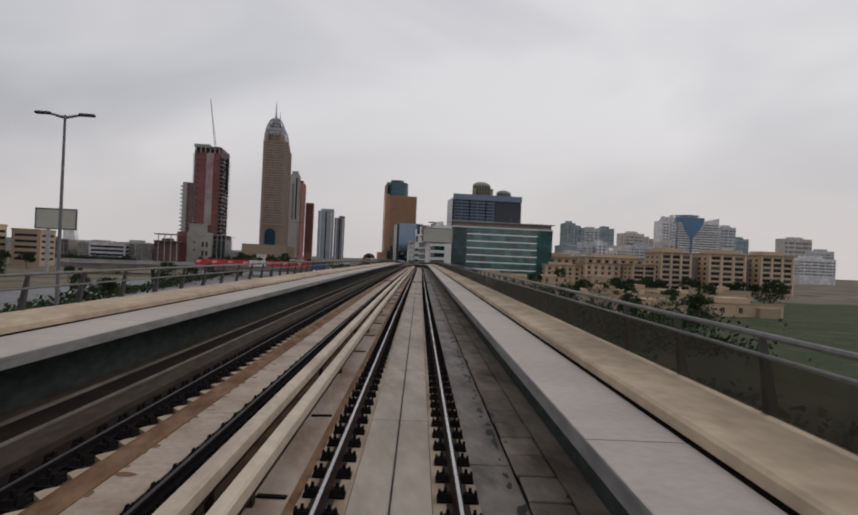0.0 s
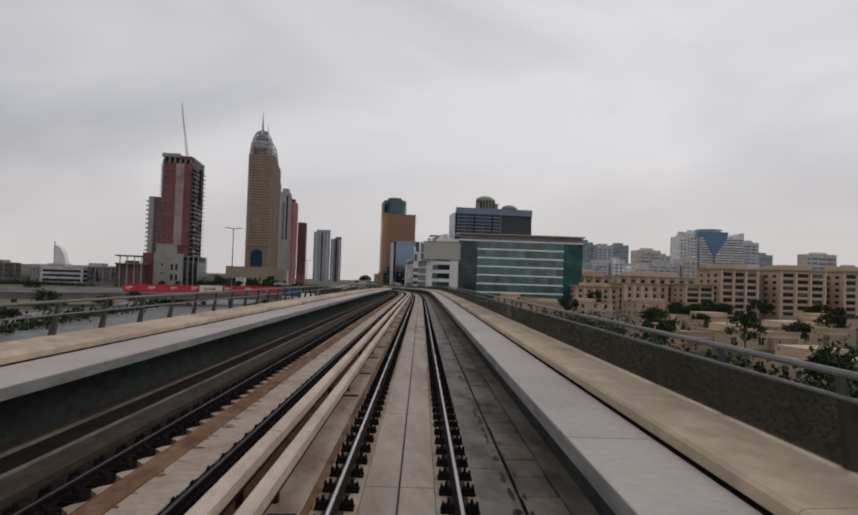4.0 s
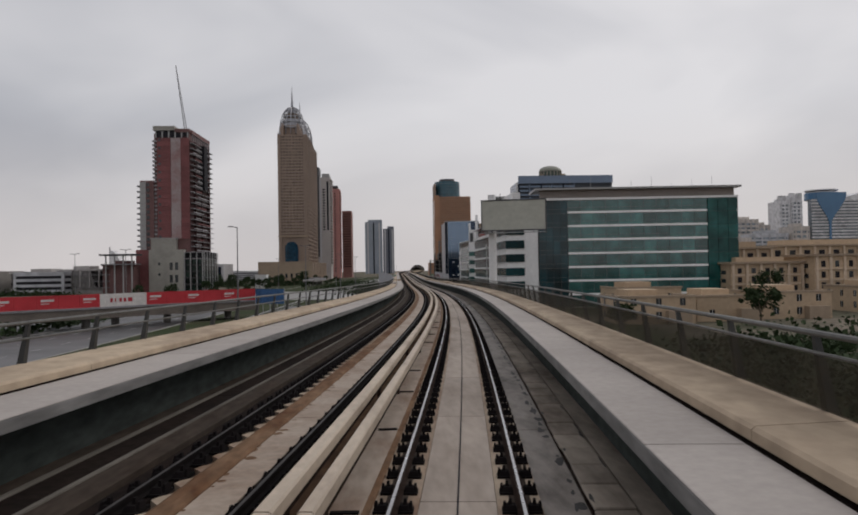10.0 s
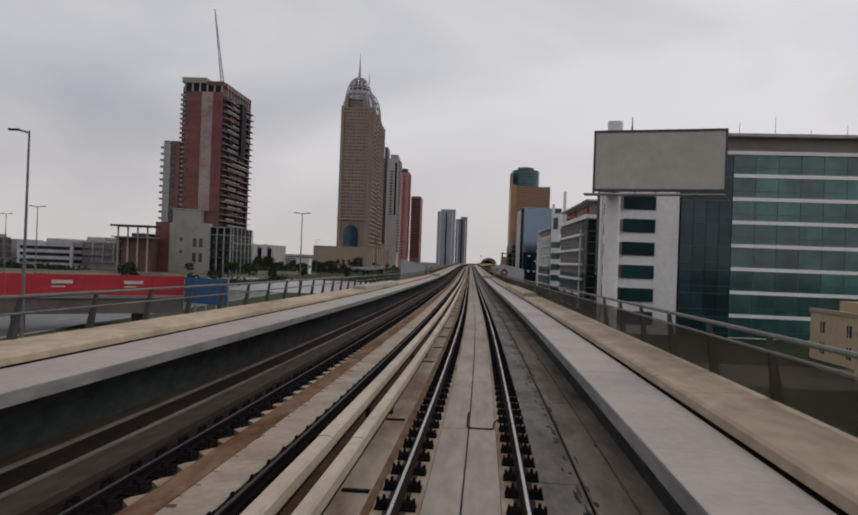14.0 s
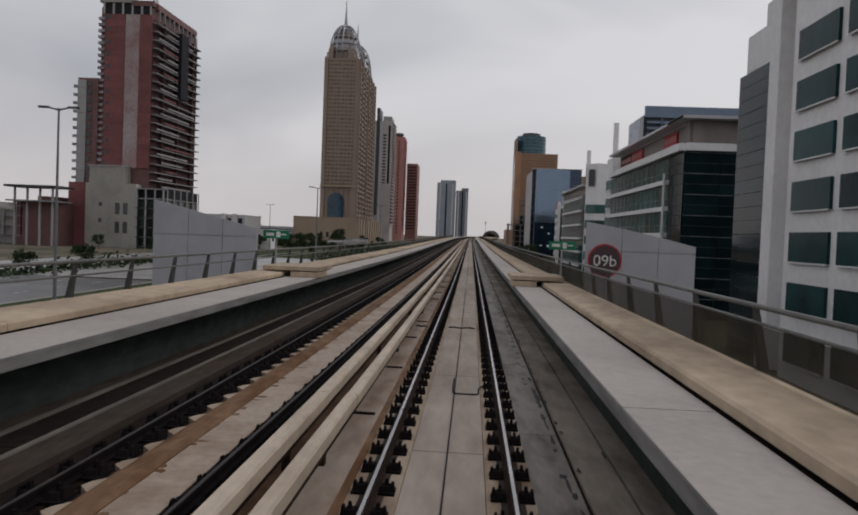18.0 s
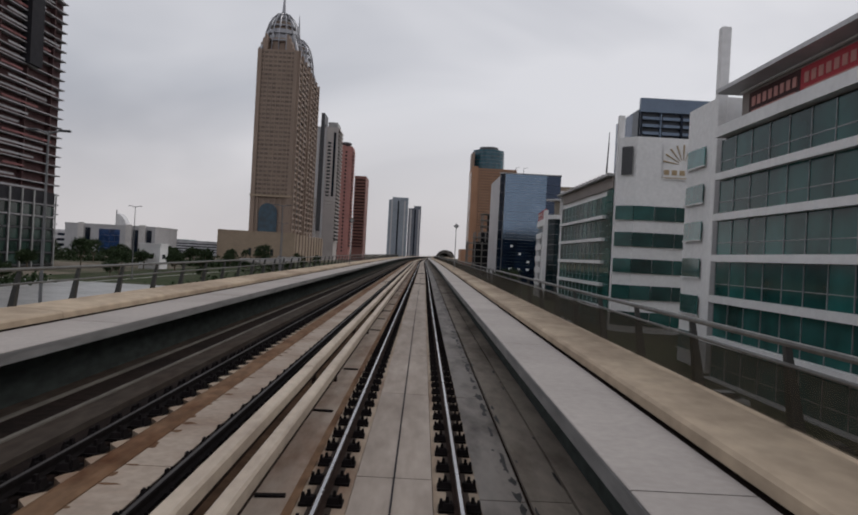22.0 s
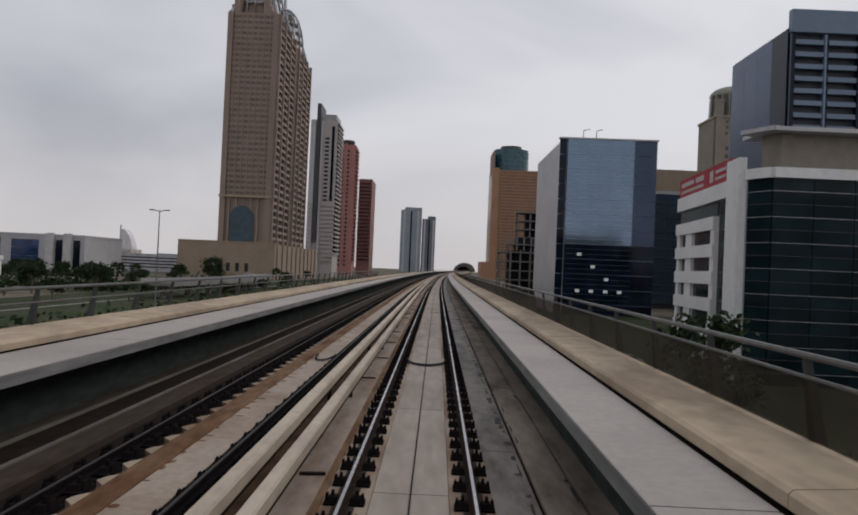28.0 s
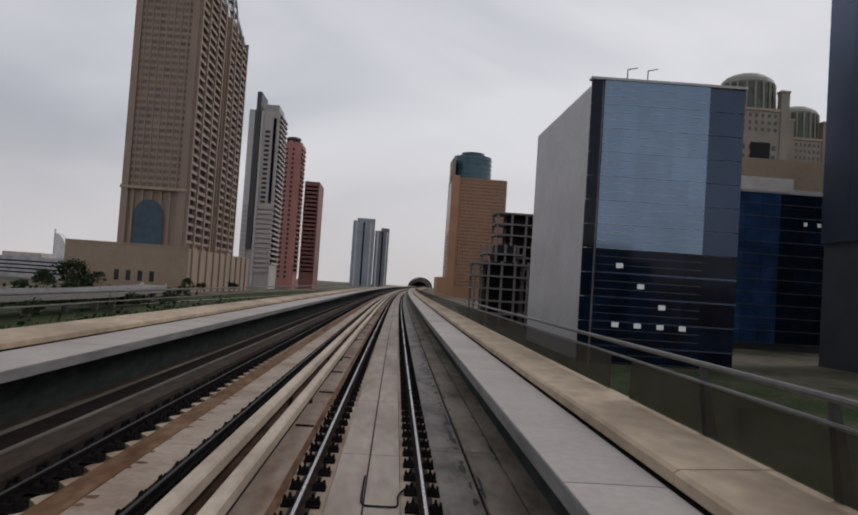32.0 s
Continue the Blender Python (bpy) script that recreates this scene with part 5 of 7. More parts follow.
sg = w5.add("red_sign", g4, 0.27, 20.64, 12.5, 14.8, 0.1, 0.5, RED_SIGN)
for u0, u1, z0, z1 in ((1.3, 7.0, 13.75, 14.3), (7.8, 11.2, 13.7, 14.3), (1.3, 11.2, 12.95, 13.3), (13.6, 15.0, 13.0, 14.3), (15.8, 19.6, 13.8, 14.15), (15.8, 19.6, 13.05, 13.35)):
    n = max(1, round((u1 - u0) / 0.8))
    for k in range(n):
        w5.add("letter_bar", sg, u0 + k * (u1 - u0) / n, u0 + (k + 0.72) * (u1 - u0) / n, z0, z1, 0.5, 0.55, OFFWHITE)

# blue glass block with a beige roof storey, behind the mirror block
lb = thing("office_block", 110, 780, CITY_Z, "block of dark blue glass under a beige roof storey", "office building", group="office row")
prism("body", [(86, 760.5), (150, 760.5), (150, 800), (86, 800)], CITY_Z, 30.4, DARKTRIM, lb)
fb = Face((86, 760), (150, 760))
fw = Face((86, 800), (86, 760))
for fc in (fb, fw):
    n = int(fc.length / 4.2)
    for i in range(3 if fc is fb else n, n):
        for k in range(-2 if fc is fb else 4, 6):
            fc.add("pane", lb, i * fc.length / n + 0.05, (i + 1) * fc.length / n - 0.05, 3 + k * 4.6, 7.5 + k * 4.6, 0, 0.1, MIRROR if fc is fb and i < 6 else BLUE_GLASS if fc is fb and i < 9 else NAVY_GLASS)
    for k in range(12):
        fc.add("transom", lb, 0, fc.length, -6.3 + k * 3.0, -6.15 + k * 3.0, 0.1, 0.18, GREY_LINE)
    fc.add("roof_storey", lb, 0, fc.length, 30.5, 37.5, -1.0, 0.2, TAN)
    fc.add("pale_band", lb, 0, fc.length, 29.4, 30.5, 0.1, 0.35, SIDE_GREY)
fb.add("sign_panel", lb, 27.0, 41.0, 29.8, 33.0, 0.2, 0.5, OFFWHITE)
for u in (44.2, 47.6):
    fb.add("lit_window", lb, u, u + 0.9, 22.0, 22.9, 0.1, 0.14, LIT)

# tall mirror glass block
mg = thing("mirror_block", 73, 722, CITY_Z, "tall block of blue mirror glass with pale plain side wall", "office building")
prism("body", [(62.2, 701.2), (84.6, 700.2), (84.6, 745), (62.2, 745)], CITY_Z, 35.4, SIDE_GREY, mg)
mf = Face((61.4, 701.0), (85.4, 700.0))
for k in range(12):
    z = -9.0 + k * 3.7
    # darker panes below this height paint in part of the reflected skyline
    mirror = z > 9.0
    mf.add("corner_pane", mg, 0.0, 1.7, z, z + 3.6, -0.2, 0.25, NAVY_GLASS)
    mf.add("corner_pane", mg, 18.4, 23.9, z, z + 3.6, -0.4, 0.1, CORNER_DUSK if mirror else NAVY_GLASS)
    for i in range(6):
        mf.add("pane", mg, 2.0 + i * 2.72, 4.71 + i * 2.72, z + 0.02, z + 3.64, 0, 0.5, MIRROR if mirror else NAVY_GLASS)
    for q in range(3):
        mf.add("transom", mg, 2.0, 18.3, z + q * 1.23 - 0.03, z + q * 1.23 + 0.03, 0.5, 0.53, SIDE_GREY if mirror else GREY_LINE)
    if not mirror:
        mf.add("spandrel", mg, 2.0, 23.9, z - 0.1, z + 0.16, 0.5, 0.56, DUSK_GLASS)
for u, z in ((5.2, 6.6), (8.6, 3.6), (12.0, 0.6), (5.0, -2.4), (8.4, -2.4), (11.9, -2.4), (15.3, -2.4)):
    mf.add("lit_window", mg, u, u + 1.05, z, z + 0.75, 0.56, 0.6, LIT)
mf.add("roof_edge", mg, -0.2, 24.1, 35.42, 35.8, -1.0, 0.6, SIDE_GREY)
for u in (6.0, 9.2):
    bm = bmesh.new()
    tube(bm, (0, 0, 0), (0, 0, 2.6), 0.09, 0.09, 6)
    tube(bm, (0, 0, 2.6), (1.6, 0, 3.0), 0.09, 0.07, 6)
    part("roof_davit", bm, DARKTRIM, mg, at=Matrix.Translation(mf.p + mf.u * u - mf.n * 2 + Vector((0, 0, 35.4))))
# ---- towers ----
def storeys(parent, face, u0, u1, z0, z1, step, slab, back, deep=0.0, slab_h=0.35, proud=0.6, cols=0, col_mat=None):
    """Floor slabs standing proud of a recessed wall."""
    face.add("facade", parent, u0, u1, z0, z1, -0.3, deep, back)
    z = z0
    while z < z1 - 0.2:
        face.add("floor_slab", parent, u0, u1, z, z + slab_h, deep, deep + proud, slab)
        z += step
    for i in range(cols):
        u = u0 + (u1 - u0) * (i + 0.5) / cols
        face.add("column", parent, u - 0.3, u + 0.3, z0, z1, deep, deep + proud * 0.8, col_mat or slab)


def windows(parent, face, u0, u1, z0, z1, nu, nz, mat, fill_u=0.6, fill_z=0.6, proud=0.06):
    w, h = (u1 - u0) / nu, (z1 - z0) / nz
    for k in range(nz):
        for i in range(nu):
            face.add("window", parent, u0 + (i + 0.5 - fill_u / 2) * w, u0 + (i + 0.5 + fill_u / 2) * w, z0 + (k + 0.2) * h, z0 + (k + 0.2 + fill_z) * h, -0.1, proud, mat)


# red tower, unfinished, with a crane mast on its roof
rt = thing("red_tower", -100, 630, CITY_Z, "unfinished dark red tower with open balcony floors", "tower")
prism("core", [(-110.2, 609.2), (-90.6, 609.2), (-89.6, 652.5), (-110.2, 652.5)], CITY_Z, 82.0, MAROON, rt)
rs, re = Face((-110, 609), (-90.4, 609)), Face((-90.4, 609), (-89.4, 653))
for k in range(25):
    z = 22 + k * 2.3
    rs.add("cladding", rt, 1.5, 9.0, z, z + 2.26, 0, 0.5, RED_PANEL)
    rs.add("bare_strip", rt, 9.1, 14.6, z, z + 2.3, 0, 0.2, PINK_GREY)
    rs.add("cladding", rt, 14.7, 19.4, z, z + 2.26, 0, 0.5, RED_PANEL)
    if k % 2 == 0:
        rs.add("window", rt, 2.2, 3.6, z + 0.5, z + 1.9, 0.5, 0.54, WINDOW)
    rs.add("balcony", rt, -1.0, 1.4, z, z + 1.0, -1.0, 0.7, SLAB_EDGE)
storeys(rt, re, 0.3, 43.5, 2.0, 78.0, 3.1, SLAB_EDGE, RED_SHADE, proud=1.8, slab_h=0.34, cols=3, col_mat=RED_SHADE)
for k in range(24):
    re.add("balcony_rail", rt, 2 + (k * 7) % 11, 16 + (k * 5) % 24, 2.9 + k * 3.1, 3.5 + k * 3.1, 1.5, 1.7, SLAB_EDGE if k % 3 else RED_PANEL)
re.add("hoist_bay", rt, 20, 27, 52, 78, 0, 3.0, RECESS_SHADE)
# open storey drawn as a flat plate in the colour of shade
rs.add("open_storey", rt, 0.4, 19.2, 79.6, 83.6, -0.2, 0.1, RECESS_SHADE)
rs.add("roof_fascia", rt, -0.6, 11.5, 83.7, 86.2, -8, 0.7, PODIUM)
rs.add("roof_fascia", rt, 11.6, 19.8, 82.6, 84.6, -8, 0.6, MAROON)
re.add("roof_slab", rt, 2, 40, 82.0, 84.2, -16, 1.0, MAROON)
for u in (0.6, 4.2, 7.8, 11.4, 15.0, 18.4):
    rs.add("roof_post", rt, u, u + 0.7, 79.5, 83.6, 0.1, 0.5, GREY)
for k in range(9):
    re.add("roof_post", rt, 3 + k * 4.4, 3.6 + k * 4.4, 78.0, 82.0, 0.6, 1.2, SLAB_EDGE)
lw = Face((-118.2, 607.6), (-110.2, 607.6))
prism("wing", [(-118, 607.8), (-110.3, 607.8), (-110.3, 645), (-118, 645)], CITY_Z, 55.2, MAROON, rt)
for k in range(15):
    z = 8 + k * 3.1
    lw.add("wing_cladding", rt, 0.3, 3.6, z, z + 3.0, 0, 0.3, GREY)
    lw.add("window", rt, 4.0, 5.6, z + 0.5, z + 2.4, 0, 0.1, WINDOW)
    lw.add("balcony", rt, -1.2, 0.2, z, z + 1.0, -1.0, 0.5, SLAB_EDGE)
lw.add("wing_wall", rt, -2.0, 8.0, CITY_Z, 16.0, 0.3, 0.9, RED_PANEL)
pf = Face((-112.5, 604), (-93, 604))
prism("podium", [(-112.3, 604.2), (-93.1, 604.2), (-93.1, 612), (-112.3, 612)], CITY_Z, 15.8, PODIUM, rt)
pf.add("podium_block", rt, 1.5, 15, 15.8, 22.0, -5, -0.2, PODIUM)
pf.add("podium_cap", rt, 1.0, 15.5, 22.02, 22.5, -5.3, 0.1, GREY)
windows(rt, pf, 11, 17, -4, 10, 2, 2, WINDOW, 0.55, 0.6)
windows(rt, pf, 3, 9, 0, 12, 1, 2, WINDOW, 0.2, 0.25)
prism("dark_annex", [(-93, 606.5), (-83, 606.5), (-83, 640), (-93, 640)], CITY_Z, 14.5, RECESS_SHADE, rt)
af = Face((-93, 603.5), (-82, 603.5))
for k in range(7):
    af.add("annex_slab", rt, 0, 11, -7.6 + k * 3.6, -7.2 + k * 3.6, -3, 0, SLAB_EDGE if k > 4 else DARKTRIM)
for u in (0.2, 3.6, 7.0, 10.2):
    af.add("annex_column", rt, u, u + 0.45, CITY_Z, 14.4, -0.6, 0, GREY)
for i in range(3):
    for k in range(5):
        af.add("annex_pane", rt, 0.7 + i * 3.4, 3.5 + i * 3.4, -7.1 + k * 3.6, -3.7 + k * 3.6, -2.95, -2.6, ANNEX_GLASS)
ae = Face((-83, 606.5), (-83, 640))
for k in range(6):
    ae.add("annex_slab", rt, 0, 33.5, -7.6 + k * 3.6, -7.2 + k * 3.6, 0, 0.5, SLAB_EDGE if k > 3 else DARKTRIM)
    ae.add("annex_column", rt, 0.3 + k * 6.5, 0.8 + k * 6.5, CITY_Z, 14.4, 0.5, 0.8, GREY)
    for i in range(5):
        if k < 5:
            ae.add("annex_pane", rt, 1.0 + i * 6.5, 6.6 + i * 6.5, -7.1 + k * 3.6, -4.2 + k * 3.6, 0, 0.12, ANNEX_GLASS)
bm = bmesh.new()
for k in range(14):
    z = k * 3.0
    for sx, sy in ((-0.7, -0.7), (0.7, -0.7), (0.7, 0.7), (-0.7, 0.7)):
        tube(bm, (sx * (1 - k / 16), sy * (1 - k / 16), z), (sx * (1 - (k + 1) / 16), sy * (1 - (k + 1) / 16), z + 3), 0.18, 0.18, 4)
    tube(bm, (-0.7 * (1 - k / 16), -0.7 * (1 - k / 16), z), (0.7 * (1 - k / 16), 0.7 * (1 - k / 16), z + 3), 0.1, 0.1, 4)
crane = tagged(part("crane_jib", bm, STEEL, at=pose(-97, 628, 84.4, 0, -8, 0)), "raised grey lattice crane jib on the roof of the red tower", "crane")
CITY.append(crane)

# low open buildings next to the red tower
for x0, x1, y0, z1, mat, lab in ((-136, -118, 600, 7.5, MAROON, "low unfinished maroon block with open floors"), (-165, -139, 610, 5.0, FAR_PALE, "low grey concrete block with open floors"),
                                 (-205, -170, 640, 4.0, FAR_PALE, "low pale block with open floors"), (-250, -212, 640, 5.5, CONSTRUCT, "low grey concrete block with open floors")):
    lo = thing("low_block", (x0 + x1) / 2, y0, CITY_Z, lab, "building", group="low blocks")
    block("body", lo, x0, x1, y0, y0 + 30, CITY_Z, z1, mat)
    fc = Face((x0, y0), (x1, y0))
    # shade-coloured wall closes the floors that read as open
    storeys(lo, fc, 0, x1 - x0, CITY_Z + 3, z1 - 0.3, 3.6, SLAB_EDGE, RECESS_SHADE, proud=1.2, cols=5, col_mat=mat)
    block("parapet", lo, x0 - 0.3, x1 + 0.3, y0 - 1.3, y0 - 0.9, z1 - 0.2, z1 + 0.8, mat)
    block("roof_room", lo, x0 + (x1 - x0) * 0.25, x0 + (x1 - x0) * 0.6, y0 + 6, y0 + 20, z1, z1 + 2.6, mat)


# twin towers with round crowns and spires
def crown_tower(y0, x0, x1, tip):
    t = thing("crown_tower", (x0 + x1) / 2, y0 + 20, CITY_Z, "brown stone tower with stepped metal crown and spire", "tower", group="crowned twin towers")
    w, d, top = x1 - x0, 46.0, 138.5
    prism("body", [(x0 + 0.4, y0 + 0.4), (x1 - 0.4, y0 + 0.4), (x1 - 0.4, y0 + d), (x0 + 0.4, y0 + d)], CITY_Z, top, BROWN_STONE, t)
    fs, fe = Face((x0, y0), (x1, y0)), Face((x1, y0), (x1, y0 + d))
    # front: plain stone flanks, a wide glazed middle, corner piers
    for u0, u1, pr in ((0, 3.0, 1.2), (w - 3.0, w, 1.2)):
        fs.add("corner_pier", t, u0, u1, CITY_Z, top, 0, pr, BROWN_STONE)
    for k in range(33):
        z = 38 + k * 3.05
        fs.add("stone_band", t, 3.2, w - 3.2, z + 1.6, z + 3.0, 0, 0.42, BROWN_STONE)
    fs.add("glazing", t, 3.2, w - 3.2, 38, top - 0.5, 0, 0.3, BROWN_GLASS)
    fs.add("string_course", t, -0.5, w + 0.5, 36.5, 37.8, 0, 1.6, TAN)
    # arched lower window
    bm = bmesh.new()
    segs = 12
    pts = [Vector((w * 0.22, 12, 0)), Vector((w * 0.68, 12, 0))] + [Vector((w * 0.45 + w * 0.23 * math.cos(math.pi * i / segs), 25.5 + w * 0.23 * math.sin(math.pi * i / segs), 0)) for i in range(segs + 1)]
    vs = [bm.verts.new(fs.p + fs.u * p.x + fs.n * 0.8 + Vector((0, 0, p.y))) for p in pts]
    fcs = bm.faces.new(vs)
    ext = bmesh.ops.extrude_face_region(bm, geom=[fcs])
    bmesh.ops.translate(bm, verts=[v for v in ext["geom"] if isinstance(v, bmesh.types.BMVert)], vec=fs.n * -0.6)
    part("arched_window", bm, ARCH_GLASS, t)
    for i in range(7):
        u = 4.6 + (w - 9.2) * i / 6
        fs.add("rib", t, u - 0.3, u + 0.3, 38, top, 0.3, 0.62, BROWN_STONE)
    for i in range(int(w / 4)):
        fs.add("pilaster", t, i * 4.0 + 0.4, i * 4.0 + 1.6, CITY_Z, 36.5, 0, 0.6, BROWN_STONE)
    # side: balconies in three bays
    for a, b in ((2, 12), (17, 29), (34, 44)):
        # near-black plate paints the shade of the balcony recess
        fe.add("recess", t, a, b, 14, top - 1, -0.1, 0.15, RECESS_SHADE)
        for k in range(31):
            z = 14 + k * 3.95
            fe.add("balcony", t, a - 0.5, b + 0.5, z, z + 1.35, 0, 1.1, BROWN_STONE)
    for u in (0, 14, 30.5, 45):
        fe.add("side_pier", t, u, u + 1.6, CITY_Z, top, 0, 1.5, BROWN_STONE)
    # crown: stepped drums, ribs, dome, spire
    cx, cy = (x0 + x1) / 2 - 2, y0 + 23
    for r, z0, z1, mat in ((13.0, top, top + 6, BROWN_STONE), (11.8, top + 6, top + 12, BROWN_STONE), (10.2, top + 12, top + 19, CROWN), (7.6, top + 19, top + 25, BROWN_GLASS), (4.6, top + 25, top + 30, CROWN)):
        bm = bmesh.new()
        tube(bm, (0, 0, 0), (0, 0, z1 - z0), r, r * 0.93, 20)
        part("crown_drum", bm, mat, t, at=pose(cx, cy, z0))
    # gabled shoulders rising from the body towards the crown
    for sx in (-1, 1):
        for k in range(4):
            bx = cx + sx * (12.2 - k * 1.3)
            block("shoulder", t, min(bx, bx - sx * 1.35), max(bx, bx - sx * 1.35), y0 + 2, y0 + d - 2, top, top + 2.0 + 3.2 * k, BROWN_STONE)
    for k in range(16):
        a = 2 * math.pi * k / 16
        bm = bmesh.new()
        bend = [j / 6 * math.pi / 2 for j in range(7)]
        bent(bm, [(13.4 * math.cos(0.93 * w) * math.cos(a), 13.4 * math.cos(0.93 * w) * math.sin(a), 29 * math.sin(w)) for w in bend], 0.5, 5)
        part("crown_rib", bm, CROWN, t, at=pose(cx, cy, top + 3))
    for r, z in ((12.3, 10), (10.9, 16), (8.6, 22), (5.2, 28)):
        bm = bmesh.new()
        tube(bm, (0, 0, -0.5), (0, 0, 0.5), r + 0.6, r + 0.6, 20)
        part("crown_ring", bm, CROWN, t, at=pose(cx, cy, top + z))
    bm = bmesh.new()
    tube(bm, (0, 0, 0), (0, 0, 10), 1.6, 0.8, 8)
    tube(bm, (0, 0, 10), (0, 0, tip - top - 31), 0.8, 0.1, 8)
    part("spire", bm, CROWN, t, at=pose(cx, cy, top + 31))
    # tall curved fins on the corners under the crown
    for sx in (0, 1):
        for sy in (0, 1):
            bm = bmesh.new()
            px, py = (x0 + 1.5, x1 - 1.5)[sx], (y0 + 1.5, y0 + d - 1.5)[sy]
            tube(bm, (px, py, top), (cx + (px - cx) * 0.75, cy + (py - cy) * 0.75, top + 14), 1.3, 0.4, 6)
            part("crown_fin", bm, CROWN, t)
    return t


crown_tower(925, -87, -59, 192.5)
crown_tower(989, -85, -60.2, 191.0)
cp = thing("podium_block", -80, 930, CITY_Z, "long tan stone podium under the twin towers", "building")
prism("body", [(-106.5, 918), (-54, 918), (-50, 1040), (-106.5, 1040)], CITY_Z, 11.2, TAN, cp)
pfc = Face((-106.5, 918), (-54, 918))
pfc.add("parapet", cp, 0, 52.5, 11.2, 12.0, -0.6, 0.2, TAN)
windows(cp, pfc, 20, 40, -6, 3, 4, 1, WINDOW, 0.4, 0.5)
pfe = Face((-54, 918), (-50, 1040))
for i in range(10):
    pfe.add("pilaster", cp, 4 + i * 12, 6 + i * 12, CITY_Z, 11, 0, 0.8, BROWN_STONE)

# pale, pink and brown towers behind them
pt = thing("pale_tower", -62, 1140, CITY_Z, "slim pale tower with a grey fin on top", "tower", group="towers along the road")
block("body", pt, -73.5, -51.5, 1130, 1165, CITY_Z, 121, PALE)
fp, fpe = Face((-73.5, 1130), (-51.5, 1130)), Face((-51.5, 1130), (-51.5, 1165))
block("fin", pt, -68.6, -65.4, 1128.0, 1155, 20, 134, DARKTRIM)
for u0, u1 in ((0.0, 4.2), (8.8, 10.4)):
    fp.add("pale_pier", pt, u0, u1, CITY_Z, 120, 0, 1.4, SIDE_GREY)
block("upper_body", pt, -62, -53, 1132, 1160, 121, 126, GREY)
for k in range(14):
    fp.add("balcony", pt, 10.6, 21.6, 4 + k * 3.5, 5.9 + k * 3.5, 0, 1.3, PALE)
    fp.add("balcony", pt, 0.4, 4.0, 4 + k * 3.5, 5.9 + k * 3.5, 1.4, 2.2, PALE)
fp.add("glass_strip", pt, 12.2, 15.6, 54, 108, 0, 0.3, WINDOW)
fp.add("glass_strip", pt, 17.6, 19.8, 54, 116, 0, 0.3, NAVY_GLASS)
for k in range(16):
    fp.add("floor_band", pt, 12.0, 15.8, 55.5 + k * 3.4, 57.0 + k * 3.4, 0.3, 0.5, PALE)
storeys(pt, fpe, 1, 34, 10, 119, 3.6, PALE, RECESS_SHADE, proud=1.2, slab_h=1.4)
kt = thing("pink_tower", -55, 1235, CITY_Z, "slim salmon pink tower with a dark round roof disc", "tower", group="towers along the road")
block("body", kt, -64.5, -45.5, 1220, 1250, CITY_Z, 116, PINK)
fk, fke = Face((-64.5, 1220), (-45.5, 1220)), Face((-45.5, 1220), (-45.5, 1250))
for i in range(3):
    fk.add("rib", kt, 1.5 + i * 7, 4 + i * 7, CITY_Z, 118 - i, 0, 1.0, PINK)
windows(kt, fk, 4.5, 15, 0, 112, 2, 28, WINDOW, 0.35, 0.5)
storeys(kt, fke, 2, 28, 5, 114, 3.8, PINK, RECESS_SHADE, proud=1.0, slab_h=1.4)
bm = bmesh.new()
tube(bm, (0, 0, 0), (0, 0, 4), 4, 6.5, 16)
tube(bm, (0, 0, 4), (0, 0, 5.5), 6.5, 5.5, 16)
part("roof_disc", bm, DARKTRIM, kt, at=pose(-54, 1232, 116))
kb = thing("brown_tower", -38, 1270, CITY_Z, "dark brown tower with plain sides", "tower", group="towers along the road")
block("body", kb, -44.5, -31.5, 1255, 1300, CITY_Z, 88, DARK_PINK)
fkb = Face((-44.5, 1255), (-31.5, 1255))
storeys(kb, fkb, 1, 12, 5, 86, 3.6, DARK_PINK, RECESS_SHADE, proud=0.8, slab_h=1.9)

# two towers far ahead, with haze put into their colours
for x0, x1, z1, mat, lab in ((-40, 5, 134, FAR_BLUE, "far blue-grey tower with haze in its colour"), (7, 36, 116, FAR_DARK, "far dark grey tower with haze in its colour")):
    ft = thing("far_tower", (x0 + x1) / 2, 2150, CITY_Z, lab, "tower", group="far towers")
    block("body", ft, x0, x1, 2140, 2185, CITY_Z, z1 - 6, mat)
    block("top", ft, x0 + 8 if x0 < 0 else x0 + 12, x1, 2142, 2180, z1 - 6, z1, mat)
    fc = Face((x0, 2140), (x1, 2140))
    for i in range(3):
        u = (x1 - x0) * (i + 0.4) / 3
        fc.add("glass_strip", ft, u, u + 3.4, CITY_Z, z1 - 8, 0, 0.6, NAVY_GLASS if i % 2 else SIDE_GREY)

# orange-brown tower with a teal top on the right
ot = thing("orange_tower", 122, 1370, CITY_Z, "orange-brown tower block with teal glass top storeys", "tower")
block("body", ot, 95, 152, 1350, 1400, CITY_Z, 116, ORANGE)
bm = bmesh.new()
tube(bm, (0, 0, 0), (0, 0, 25), 20.5, 20.0, 28)
part("top", bm, TOP_GLASS, ot, at=pose(117.0, 1373, 116))
bm = bmesh.new()
tube(bm, (0, 0, 0), (0, 0, 4.5), 12.5, 12.0, 24)
part("top_plant", bm, DARKTRIM, ot, at=pose(117.0, 1373, 141))
for k in range(5):
    bm = bmesh.new()
    tube(bm, (0, 0, 0), (0, 0, 0.35), 20.75, 20.75, 28)
    part("floor_ring", bm, FAR_DARK, ot, at=pose(117.0, 1373, 119 + k * 4.6))
